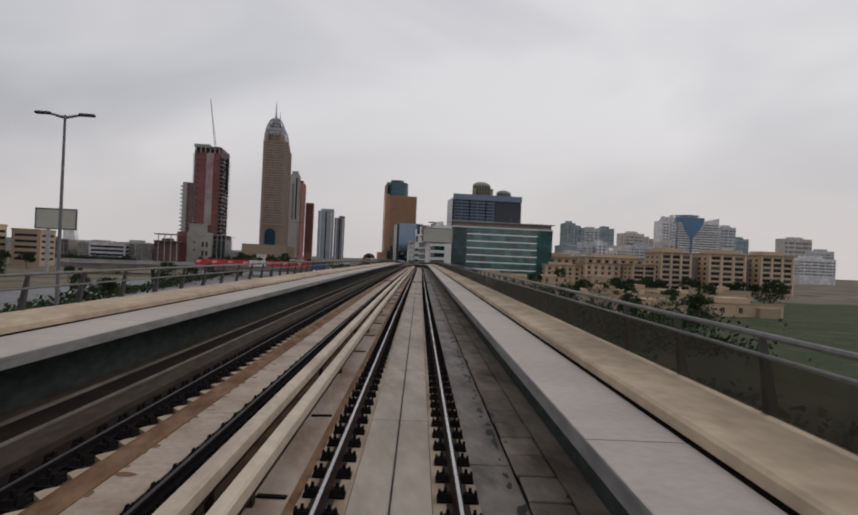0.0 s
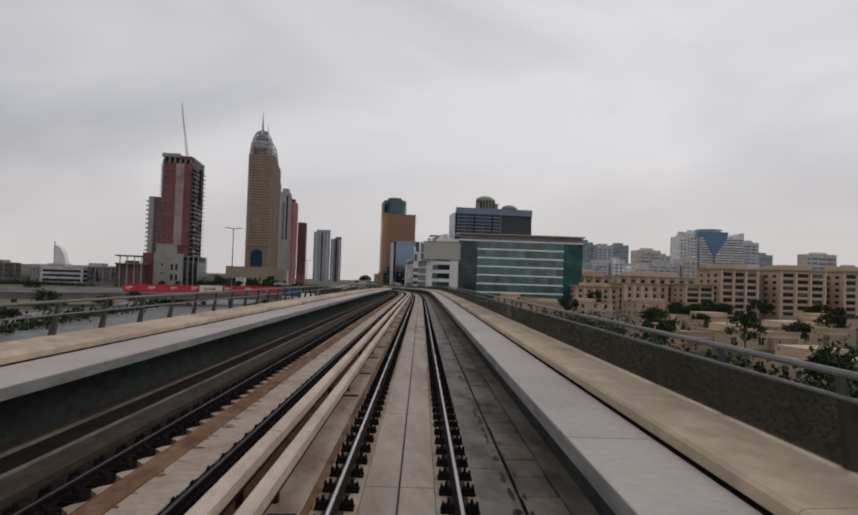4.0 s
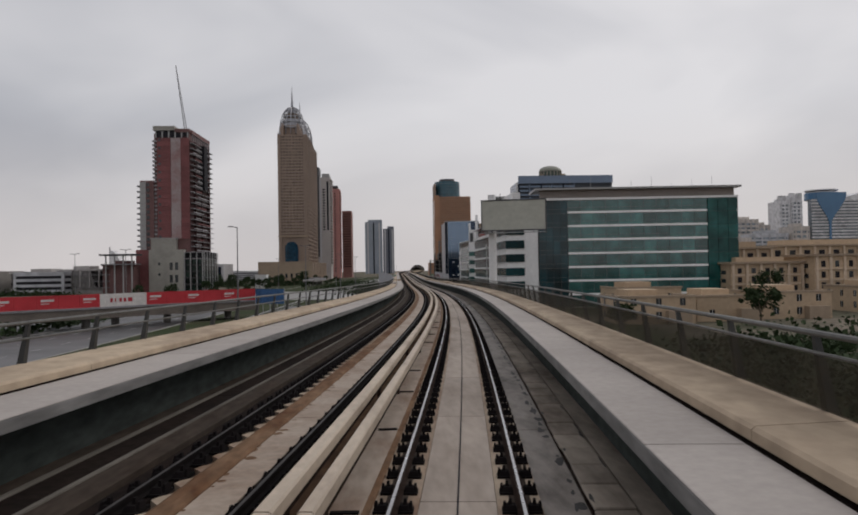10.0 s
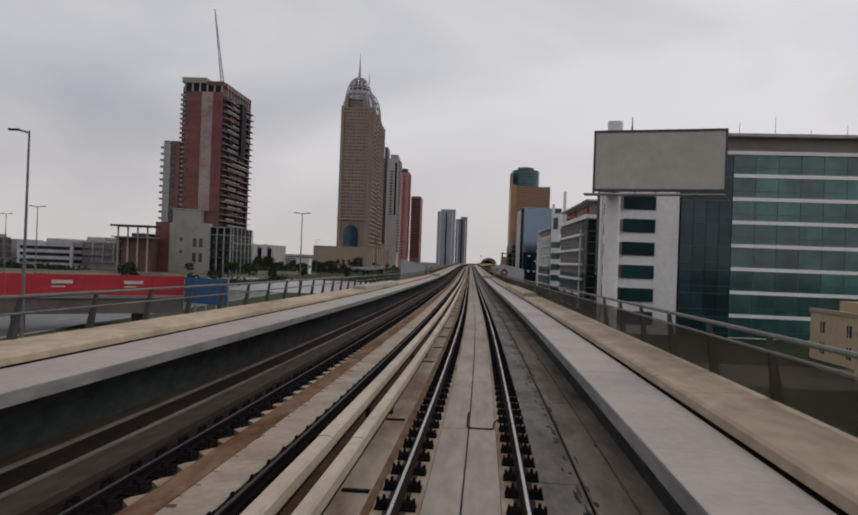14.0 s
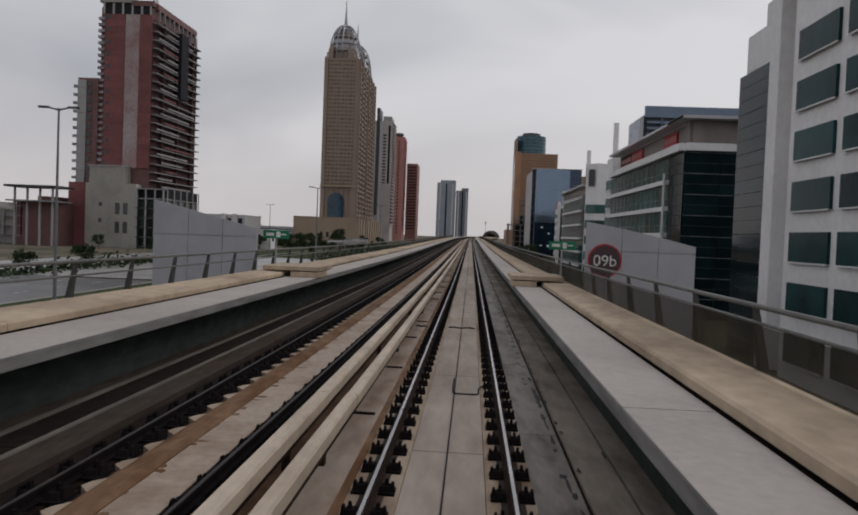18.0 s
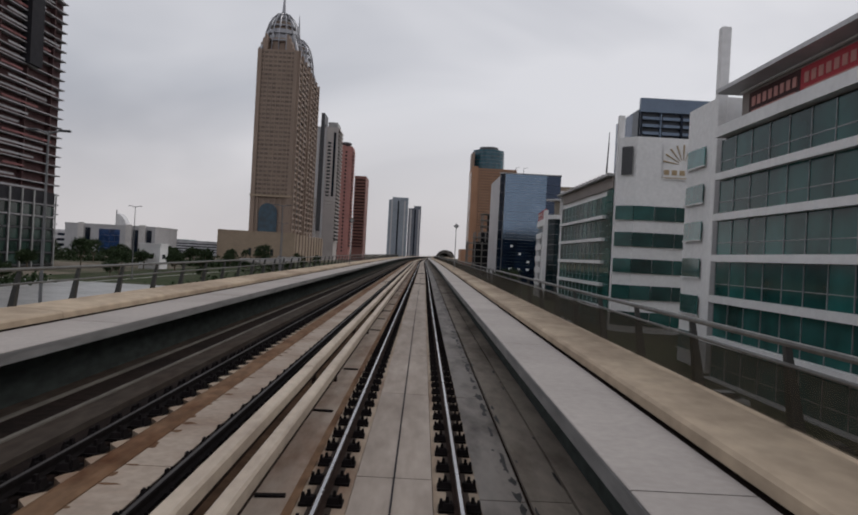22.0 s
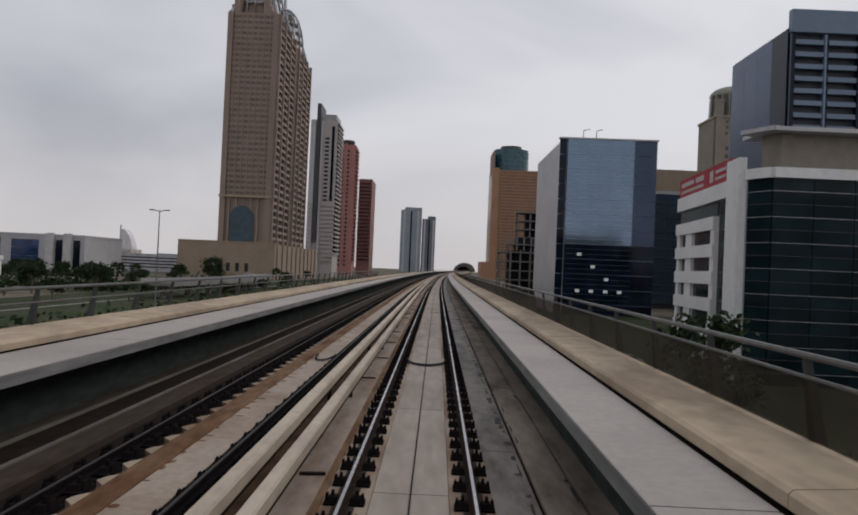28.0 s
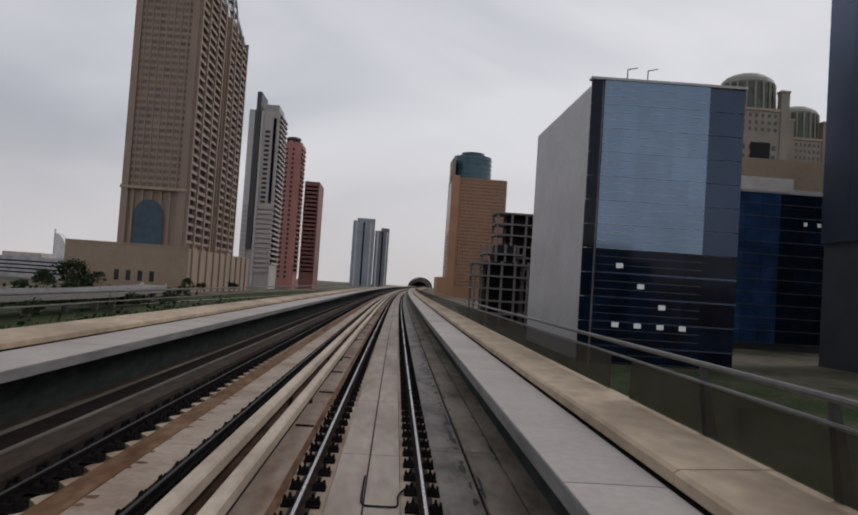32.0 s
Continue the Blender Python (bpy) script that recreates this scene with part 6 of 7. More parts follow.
fo, fow = Face((95, 1350), (152, 1350)), Face((95, 1400), (95, 1350))
for k in range(32):
    z = 4 + k * 3.5
    fo.add("window_band", ot, 9, 55, z, z + 1.8, 0, 0.2, BROWN_GLASS)
for i in range(19):
    fo.add("rib", ot, 8 + i * 2.6, 9.0 + i * 2.6, CITY_Z, 116, 0, 0.7, ORANGE)
fo.add("edge_rib", ot, 0, 7.5, CITY_Z, 118, 0, 2.0, ORANGE)
block("edge_pier", ot, 94.5, 97.5, 1352, 1385, 116, 136, BROWN_STONE)
for k in range(30):
    fow.add("window_band", ot, 4, 46, 4 + k * 3.6, 5.8 + k * 3.6, 0, 0.2, WINDOW)
block("base_wing", ot, 86, 96, 1345, 1400, CITY_Z, 12, ORANGE)

# unfinished concrete frames beside the mirror block
for x0, x1, y0, z1 in ((55.5, 71, 790, 10.0), (60, 72, 803, 15.5), (65, 84, 818, 26.5)):
    uc = thing("unfinished_frame", (x0 + x1) / 2, y0, CITY_Z, "unfinished concrete frame with open floors", "building", group="unfinished frames")
    # shade-coloured block darkens the inside of the open floors
    block("core", uc, x0 + 4, x1 - 2, y0 + 4, y0 + 11, CITY_Z, z1, RECESS_SHADE)
    z = CITY_Z + 3.4
    while z < z1:
        block("floor_slab", uc, x0, x1, y0, y0 + 12, z, z + 0.45, CONSTRUCT)
        z += 3.4
    for i in range(5):
        for j in range(2):
            u, v = x0 + 0.4 + (x1 - x0 - 1) * i / 4, y0 + 0.4 + 10 * j
            block("column", uc, u, u + 0.6, v, v + 0.6, CITY_Z, z1, CONSTRUCT)

# hotel tower with balconies
ht = thing("hotel_tower", 145, 700, CITY_Z, "blue-grey hotel tower with deep balconies and blank glass corners", "tower")
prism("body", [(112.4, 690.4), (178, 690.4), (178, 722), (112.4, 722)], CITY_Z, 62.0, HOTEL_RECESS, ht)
hs, hc = Face((112, 690), (178, 690)), Face((112, 722), (112, 690))
for k in range(13):
    z = 14.6 + k * 3.6
    for i in range(3):
        hc.add("blank_glass", ht, i * 8, i * 8 + 7.9, z, z + 3.56, 0, 0.3, DUSK_GLASS)
    hc.add("corner_glass", ht, 24, 31.9, z, z + 3.56, 0, 0.3, NAVY_GLASS)
for k in range(16):
    z = 15.0 + k * 2.84
    for b in range(5):
        hs.add("balcony", ht, 1.0 + b * 7.75, 7.6 + b * 7.75, z, z + 1.1, 0, 1.2, HOTEL_BAND)
for b in range(6):
    hs.add("fin", ht, b * 7.75, (0.8 if b % 2 == 0 else 0.5) + b * 7.75, 12, 60, 0, 1.4 if b % 2 == 0 else 1.3, NAVY_GLASS if b % 2 == 0 else HOTEL_BAND)
hs.add("top_band", ht, 0, 66, 60.4, 65.7, -0.5, 1.3, HOTEL_BAND)
hs.add("podium", ht, -6, 66, CITY_Z, 14.5, 0, 8, TAN)
block("roof_plant", ht, 120, 168, 698, 718, 62.0, 65.6, GREY)

# beige domed towers behind
for x0, x1, y0, top, dome in ((167, 191, 880, 95, 5.0), (201, 221, 900, 89, 4.0)):
    dt = thing("beige_tower", (x0 + x1) / 2, y0, CITY_Z, "beige apartment tower with a rounded greenish roof", "tower", group="beige towers")
    w = x1 - x0
    block("body", dt, x0, x1, y0, y0 + w, CITY_Z, top - 13, BEIGE)
    block("cornice", dt, x0 - 0.5, x1 + 0.5, y0 - 0.5, y0 + w + 0.5, top - 13, top - 12, TAN)
    for sx in (x0, x1 - 3.4):
        block("corner_turret", dt, sx, sx + 3.4, y0 - 0.6, y0 + 2.8, CITY_Z, top - 5, BEIGE)
        block("turret_cap", dt, sx - 0.3, sx + 3.7, y0 - 0.9, y0 + 3.1, top - 5, top - 4.2, TAN)
    fc = Face((x0, y0), (x1, y0))
    windows(dt, fc, 4.0, w - 4.0, 38, top - 26, 5, 8, WINDOW, 0.5, 0.5)
    windows(dt, fc, 4.0, w - 4.0, top - 22, top - 13.5, 6, 3, WINDOW, 0.45, 0.5)
    fc.add("arch_opening", dt, w * 0.36, w * 0.7, top - 34, top - 26, 0, 0.3, RECESS_SHADE)
    # glazed drum with stone ribs under a flat dome
    drum = bmesh.new()
    tube(drum, (0, 0, 0), (0, 0, 12), w * 0.46, w * 0.44, 20)
    drum = part("drum", drum, DOME_GLASS, dt, at=pose((x0 + x1) / 2, y0 + w / 2, top - 12))
    for k in range(10):
        a = math.pi * (1 + (k + 0.5) / 10)
        bm = bmesh.new()
        tube(bm, (w * 0.465 * math.cos(a), w * 0.465 * math.sin(a), 0), (w * 0.445 * math.cos(a), w * 0.445 * math.sin(a), 12), 0.5, 0.5, 5)
        part("rib", bm, BEIGE, drum, at=pose((x0 + x1) / 2, y0 + w / 2, top - 12))
    bm = bmesh.new()
    bmesh.ops.create_uvsphere(bm, u_segments=20, v_segments=10, radius=1.0, matrix=Matrix.Diagonal((w * 0.45, w * 0.45, dome, 1)))
    part("dome", bm, DOME, dt, at=pose((x0 + x1) / 2, y0 + w / 2, top))


# ---- trees ----
def leaf_cloud(seed, r, h, clumps, per, size):
    """A crown of many small leaves gathered in uneven clumps."""
    rng = random.Random(seed)
    vs, fs = [], []
    for c in range(clumps):
        a, u = rng.uniform(0, 2 * math.pi), rng.uniform(-0.45, 1.0)
        q = rng.uniform(0.35, 1.0) * math.sqrt(max(0.05, 1 - u * u * 0.8))
        cx, cy, cz = r * q * math.cos(a), r * q * math.sin(a), h * u
        cr = r * rng.uniform(0.22, 0.42)
        for k in range(per):
            d = Vector((rng.gauss(0, 0.5), rng.gauss(0, 0.5), rng.gauss(0, 0.4))) * cr
            p = Vector((cx, cy, cz)) + d
            n = Vector((rng.gauss(0, 1), rng.gauss(0, 1), rng.gauss(0.6, 1))).normalized()
            e = n.orthogonal().normalized() * size * rng.uniform(0.6, 1.3)
            f = n.cross(e) * 0.6
            b = len(vs)
            vs += [p - e, p + f, p + e, p - f]
            fs.append((b, b + 1, b + 2, b + 3))
    return vs, fs


def make_tree(seed, tall, spread, label):
    rng = random.Random(seed)
    t = thing("tree", 0, 0, 0, label, "tree", group="street trees")
    CITY.remove(t)
    bm = bmesh.new()
    tube(bm, (0, 0, -0.3), (0.1, 0.05, tall * 0.35), 0.22, 0.15, 7)
    for i in range(5):
        a = i * 1.256 + rng.uniform(-0.3, 0.3)
        tip = Vector((math.cos(a) * spread * 0.6, math.sin(a) * spread * 0.6, tall * rng.uniform(0.6, 0.8)))
        tube(bm, (0.1, 0.05, tall * 0.33), tip, 0.11, 0.03, 5)
    part("trunk", bm, BARK, t)
    vs, fs = leaf_cloud(seed, spread, tall * 0.34, 26, 46, 0.30)
    under(new("crown", mesh_of("crown", vs, fs, LEAF)), t, pose(0, 0, tall * 0.66))
    return t


KINDS = [make_tree(11, 6.0, 2.8, "bushy dark green street tree with a bare trunk"), make_tree(23, 7.6, 3.3, "tall broad dark green street tree"), make_tree(37, 4.6, 2.5, "low rounded dark green tree")]
FIRST = [True] * len(KINDS)


def plant(x, y, kind=None, size=1.0, z=None):
    k = random.randrange(len(KINDS)) if kind is None else kind
    m = pose(x, y, CITY_Z if z is None else z, 0, 0, random.uniform(0, 360)) @ Matrix.Scale(size * random.uniform(0.85, 1.15), 4)
    if FIRST[k]:
        FIRST[k] = False
        ob = KINDS[k]
        ob.matrix_basis = m
    else:
        ob = copy_thing(KINDS[k], m)
        ob.matrix_basis = m
    CITY.append(ob)
    return ob


def hedge(name, x0, y0, x1, y1, high, wide, seed, lab, dense=16, leaf=1.0):
    """A row of shrubs as one mass of leaves."""
    rng = random.Random(seed)
    n = int(math.hypot(x1 - x0, y1 - y0) * dense)
    vs, fs = [], []
    for i in range(n):
        u = rng.random()
        p = Vector((x0 + (x1 - x0) * u + rng.gauss(0, wide / 2), y0 + (y1 - y0) * u + rng.gauss(0, wide / 2), CITY_Z + abs(rng.gauss(0, 0.55)) * high * (0.6 + 0.4 * math.sin(u * 40 + seed))))
        nn = Vector((rng.gauss(0, 1), rng.gauss(0, 1), rng.gauss(0.8, 1))).normalized()
        e = nn.orthogonal().normalized() * rng.uniform(0.3, 0.6) * leaf
        f = nn.cross(e) * 0.7
        b = len(vs)
        vs += [p - e, p + f, p + e, p - f]
        fs.append((b, b + 1, b + 2, b + 3))
    ob = tagged(new(name, mesh_of(name, vs, fs, LEAF)), lab, "shrubs", kind="stuff")
    CITY.append(ob)


# ---- roads, verges and lamp posts on the left ----
def flat_strip(name, lat0, lat1, z, s0, s1, mat, lab, cat, kind="structure"):
    """A level sheet along the line, just over the ground."""
    n = int((s1 - s0) / 20) + 1
    vs, fs = [], []
    for s in np.linspace(s0, s1, n):
        for lat in (lat0, lat1):
            for zz in (GROUND_Z - 0.4, z):
                p = along(s, lat)
                vs.append((p.x, p.y, zz))
    for i in range(n - 1):
        b = i * 4
        fs += [(b + 1, b + 3, b + 7, b + 5), (b, b + 1, b + 5, b + 4), (b + 3, b + 2, b + 6, b + 7)]
    return tagged(new(name, mesh_of(name, vs, fs, mat)), lab, cat, kind=kind)


flat_strip("road", -46, -17, GROUND_Z + 0.05, -60, 505, ROAD, "wide grey asphalt highway beside the viaduct", "road")
flat_strip("road", -86, -62, GROUND_Z + 0.05, -60, 560, ROAD, "second carriageway of grey asphalt", "road")
flat_strip("pavement", -125, -15, GROUND_Z + 0.14, 562, 700, PLAZA, "pale wet paved forecourt before the towers", "pavement")
flat_strip("verge", -110, -62.2, GROUND_Z + 0.055, 561, 1500, GRASS, "dark planted ground beyond the road", "verge")
flat_strip("verge", -17, -8, GROUND_Z + 0.08, -60, 1500, GRASS, "dry grass verge under the viaduct's edge", "verge")
flat_strip("verge", -45.9, -17.2, GROUND_Z + 0.05, 506, 730, GRASS, "dark planted ground beside the viaduct", "verge")
flat_strip("road", -45.9, -17.2, GROUND_Z + 0.05, 730, 1500, PLAZA, "pale wet service road beside the viaduct", "road")
flat_strip("verge", -30, -25, GROUND_Z + 0.14, 700, 1500, GRASS, "grass median on the service road", "verge")
flat_strip("verge", -62, -46, GROUND_Z + 0.09, -60, 1500, GRASS, "planted median between the carriageways", "verge")
flat_strip("pavement", -110, -86, GROUND_Z + 0.15, -60, 560, ROAD, "grey paved strip along the road", "pavement")
for lat in (-17.0, -46.3, -61.9, -86.2):
    flat_strip("kerb", lat - 0.15, lat + 0.15, GROUND_Z + 0.2, -60, 1500, KERBSTONE, "pale concrete kerb along the road", "kerb")
lv, lf = [], []
for lat in (-24.0, -31.0, -38.5, -70.0, -78.0):
    for i in range(45 if lat > -50 else 50):
        m = frame_at(-40 + i * 12.0, lat)
        b = len(lv)
        for x, y in ((-0.1, 0), (0.1, 0), (0.1, 4), (-0.1, 4)):
            p = m @ Vector((x, y, 0))
            lv.append((p.x, p.y, GROUND_Z + 0.06))
        lf.append((b, b + 1, b + 2, b + 3))
tagged(new("lane_marks", mesh_of("lane_marks", lv, lf, PAINT)), "white broken lane lines on the asphalt", "lane marks", kind="stuff")
# steel crash barrier along the road
for lat in (-16.3, -47.0):
    gb = tagged(new("crash_barrier"), "galvanised crash barrier along the road", "crash barrier", kind="structure")
    n, vs, fs = 80, [], []
    for s in np.linspace(-60, 1400, n):
        p = along(s, lat)
        for dz, dx in ((0.5, 0), (0.62, 0.05), (0.7, 0), (0.82, 0.05), (0.9, 0), (0.9, -0.06), (0.5, -0.06)):
            vs.append((p.x + dx, p.y, GROUND_Z + dz))
    for i in range(n - 1):
        for j in range(7):
            a, b = i * 7 + j, i * 7 + (j + 1) % 7
            fs.append((a, b, b + 7, a + 7))
    under(new("beam", mesh_of("beam", vs, fs, STEEL)), gb, Matrix())
    pv, pf = [], []
    for i in range(240):
        m = frame_at(-60 + i * 5, lat - 0.1)
        b = len(pv)
        pv += [((m @ Vector((x, y, 0))).x, (m @ Vector((x, y, 0))).y, z) for z in (GROUND_Z, GROUND_Z + 0.85) for x, y in ((-0.04, -0.06), (0.04, -0.06), (0.04, 0.06), (-0.04, 0.06))]
        pf += [(b, b + 1, b + 5, b + 4), (b + 1, b + 2, b + 6, b + 5), (b + 2, b + 3, b + 7, b + 6), (b + 3, b, b + 4, b + 7), (b + 4, b + 5, b + 6, b + 7)]
    tagged(under(new("posts", mesh_of("posts", pv, pf, STEEL)), gb, Matrix()), kind="stuff")


def lamp(x, y, top, arms, reach=1.4):
    t = thing("street_lamp", x, y, CITY_Z, "tall grey steel street lamp with " + ("two arms" if arms == 2 else "one arm"), "street lamp", group="street lamps")
    bm = bmesh.new()
    tube(bm, (x, y, CITY_Z), (x, y, CITY_Z + 0.8), 0.3, 0.28, 8)
    tube(bm, (x, y, CITY_Z + 0.8), (x, y, top), 0.15, 0.07, 8)
    part("post", bm, LAMP_STEEL, t)
    for sx in ((-1, 1) if arms == 2 else (arms,)):
        bm = bmesh.new()
        tube(bm, (x, y, top - 0.15), (x + sx * reach * 0.6, y, top + 0.05), 0.08, 0.06, 6)
        arm = part("arm", bm, LAMP_STEEL, t)
        bm = bmesh.new()
        cuboid(bm, x + sx * reach * 0.8 - 0.42, x + sx * reach * 0.8 + 0.42, y - 0.17, y + 0.17, top - 0.02, top + 0.13)
        bmesh.ops.bevel(bm, geom=bm.edges[:], offset=0.05, segments=1, affect="EDGES")
        part("luminaire", bm, DARKTRIM, arm)


for x, y, top, arms in ((-14.3, 42.2, 9.5, 2), (-9.4, 213.3, 11.4, 2), (-3.7, 307.9, 10.3, -1), (-1, 386.5, 9.6, 2), (3.6, 460.3, 8.7, 2), (5.5, 541, 9, 2), (-9.8, 627.1, 8.7, 2),
                        (-50, 388, 9.3, 2), (-78, 423, 9.3, 2), (-38, 587, 9.5, 2)):
    lamp(x, y, top, arms)

# roadside board on a post
rb = thing("roadside_board", -95, 273, CITY_Z, "grey roadside advertising board on one post, seen from behind", "billboard")
rf = Face((-101.6, 273), (-88.2, 273))
bd = rf.add("board", rb, 0, 13.4, 7.5, 14.4, -0.4, 0, SIGNBOX)
for u0, u1, z0, z1 in ((-0.2, 13.6, 14.2, 14.6), (-0.2, 13.6, 7.3, 7.7), (-0.2, 0.2, 7.7, 14.2), (13.2, 13.6, 7.7, 14.2)):
    rf.add("board_frame", bd, u0, u1, z0, z1, -0.5, 0.12, DARKTRIM)
bm = bmesh.new()
tube(bm, (-97.5, 273.8, CITY_Z), (-97.5, 273.8, 8), 0.7, 0.7, 14)
part("post", bm, STEEL, rb)

# ---- slip bridge with red and white hoardings ----
br = thing("slip_bridge", -35, 330, CITY_Z, "brown road bridge on round piers with red and white hoardings", "bridge")
HOARD = 2               # panels of plain parapet on the second span before the first red one
LINE = [(-92, 279), (-60, 306), (-34.6, 329), (-28.2, 337), (-8.7, 352)]
for (x0, y0), (x1, y1) in zip(LINE[:-1], LINE[1:]):
    fc = Face((x0, y0), (x1, y1))
    L = fc.length
    fc.add("girder", br, 0, L, -6.0, -4.15, -9.0, 0.0, GIRDER)
    fc.add("deck_edge", br, 0, L, -4.1, -3.75, -9.2, 0.25, SLAB_EDGE)
    n = max(1, round(L / 4.0))
    for i in range(n):
        white = (x0, y0) == (-34.6, 329)
        if x0 < -80 or (x0 == -60 and i < HOARD):
            fc.add("parapet_panel", br, i * L / n + 0.02, (i + 1) * L / n - 0.02, -3.72, -2.7, -0.1, 0.05, SLAB_EDGE)
            continue
        p = fc.add("hoarding_panel", br, i * L / n + 0.02, (i + 1) * L / n - 0.02, -3.72, -1.2, -0.1, 0.05, OFFWHITE if white else RED_BANNER)
        if not white and i % 2 == 0:
            fc.add("letter_bar", p, i * L / n + 0.7, i * L / n + 3.0, -2.3, -1.9, 0.05, 0.07, OFFWHITE)
            fc.add("letter_bar", p, i * L / n + 0.7, i * L / n + 2.2, -2.75, -2.6, 0.05, 0.07, OFFWHITE)
    if (x0, y0) == (-34.6, 329):
        for i, w in enumerate((0.5, 0.25, 0.6, 0.6, 1.0)):
            fc.add("letter_bar", br, 2.2 + i * 0.95, 2.2 + i * 0.95 + w, -2.9, -2.1, 0.05, 0.08, RED_SIGN)
    for i in range(int(L // 14) + 1):
        c = fc.p + fc.u * min(L - 1, 6 + i * 14) - fc.n * 4.5
        bm = bmesh.new()
        tube(bm, (c.x, c.y, CITY_Z - 0.2), (c.x, c.y, -6.0), 0.8, 0.8, 12)
        part("pier", bm, CONSTRUCT, br)
sh = thing("site_screen", -5, 350, CITY_Z, "blue plastic sheeting on a steel frame beside the bridge", "site screen")
sf2 = Face((-8.6, 352), (-1.6, 348))
for i in range(4):
    sf2.add("sheet", sh, i * 2.0, i * 2.0 + 1.97, -4.6, -1.3, -0.03, 0.02, BLUE_SHEET)
for i in range(5):
    sf2.add("frame_post", sh, i * 2.0 - 0.06, i * 2.0 + 0.06, CITY_Z, -1.1, -0.2, -0.05, STEEL)
# slip ramp further on
rp = thing("slip_ramp", -34, 750, CITY_Z, "pale concrete slip ramp on piers beside the highway", "bridge")
RL = [(-33, 690), (-31, 720), (-30, 750), (-37, 815), (-50, 860)]
for (x0, y0), (x1, y1) in zip(RL[:-1], RL[1:]):
    fc = Face((x0, y0), (x1, y1))
    fc.add("deck", rp, 0, fc.length, -5.0, -4.2, -4, 4, CONSTRUCT)
    for n0 in (3.6, -4.0):
        fc.add("parapet", rp, 0, fc.length, -4.2, -3.4, n0, n0 + 0.4, SLAB_EDGE)
    for u in np.arange(4, fc.length, 15):
        c = fc.p + fc.u * float(u)
        bm = bmesh.new()
        tube(bm, (c.x, c.y, CITY_Z - 0.2), (c.x, c.y, -5.0), 0.8, 0.8, 12)
        part("pier", bm, CONSTRUCT, rp)

# ---- low buildings beyond the highway ----
def slab_house(name, x0, x1, y0, deep, top, wall, lab, cols, rows, fill=(0.6, 0.55), z0=CITY_Z + 2, glass=None, roof=0.7, group="low buildings"):
    t = thing(name, (x0 + x1) / 2, y0, CITY_Z, lab, "building", group=group)
    block("body", t, x0, x1, y0, y0 + deep, CITY_Z, top, wall)
    fc = Face((x0, y0), (x1, y0))
    side = Face((x1, y0), (x1, y0 + deep)) if x1 < 0 else Face((x0, y0 + deep), (x0, y0))
    if cols:
        windows(t, fc, 0.6, x1 - x0 - 0.6, z0, top - 0.6, cols, rows, glass or WINDOW, fill[0], fill[1])
        windows(t, side, 0.6, deep - 0.6, z0, top - 0.6, max(1, round(cols * deep / (x1 - x0) * 0.7)), rows, glass or WINDOW, fill[0], fill[1])
    for f2 in (fc, side):
        f2.add("parapet", t, -0.2, f2.length + 0.2, top - 0.1, top + roof, -0.5, 0.25, wall)
    return t


gb = slab_house("glass_fronted_hall", -178, -125, 850, 40, 9.2, SIDE_GREY, "pale grey hall with a tall blue glass front", 0, 0)
gf = Face((-178, 850), (-125, 850))
for i in range(4):
    for k in range(4):
        gf.add("pane", gb, 20 + i * 3.1, 23.0 + i * 3.1, -7.5 + k * 3.7, -3.9 + k * 3.7, 0, 0.15, BLUE_GLASS)
for u in (8, 36, 44):
    gf.add("fin", gb, u, u + 3.5, CITY_Z, 10.4, 0, 1.5, OFFWHITE)
    gf.add("dark_bay", gb, u + 4, u + 7, CITY_Z, 7.5, 0, 0.2, NAVY_GLASS)
slab_house("gate_house", -63.5, -56.6, 660, 8, 0.0, WHITE, "small white gate house with dark openings", 1, 1, (0.45, 0.3), z0=-5.5)
slab_house("parking_block", -182, -108, 1005, 40, 2.8, HAZE[0], "long grey parking block with open decks", 1, 4, (0.97, 0.4), glass=RECESS_SHADE)
slab_house("office_hall", -240, -190, 930, 40, 5.5, HAZE[3], "low white and blue office hall", 8, 3, (0.8, 0.5), glass=NAVY_GLASS)
slab_house("flats", -262, -205, 790, 25, 6.0, HAZE[0], "low grey block with ribbon windows", 9, 4, (0.85, 0.45))
slab_house("pale_block", -184, -157, 600, 20, 3.8, HAZE[0], "pale grey low block with open decks", 1, 3, (0.94, 0.5), glass=RECESS_SHADE)
slab_house("striped_flats", -166, -142, 330, 20, 9.0, YELLOW, "sand-coloured flats with striped balcony fronts", 2, 5, (0.9, 0.42), glass=RECESS_SHADE)
slab_house("striped_flats", -138, -126, 345, 18, 7.6, TAN, "sand-coloured flats with striped balcony fronts", 1, 5, (0.85, 0.42), glass=RECESS_SHADE)
# canopy on columns beside the red tower
cn = thing("roof_canopy", -124, 600, CITY_Z, "dark flat canopy roof on slender columns", "canopy")
block("roof", cn, -133.5, -114.5, 588, 600, 12.6, 13.4, DARKTRIM)
for i in range(4):
    block("column", cn, -131 + i * 4.6, -130.4 + i * 4.6, 590, 590.6, CITY_Z, 12.6, GREY)
block("deck", cn, -133, -115, 588.5, 599.5, 7.6, 8.1, SLAB_EDGE)
block("wall", cn, -130, -117, 594, 599, CITY_Z, 7.5, MAROON)
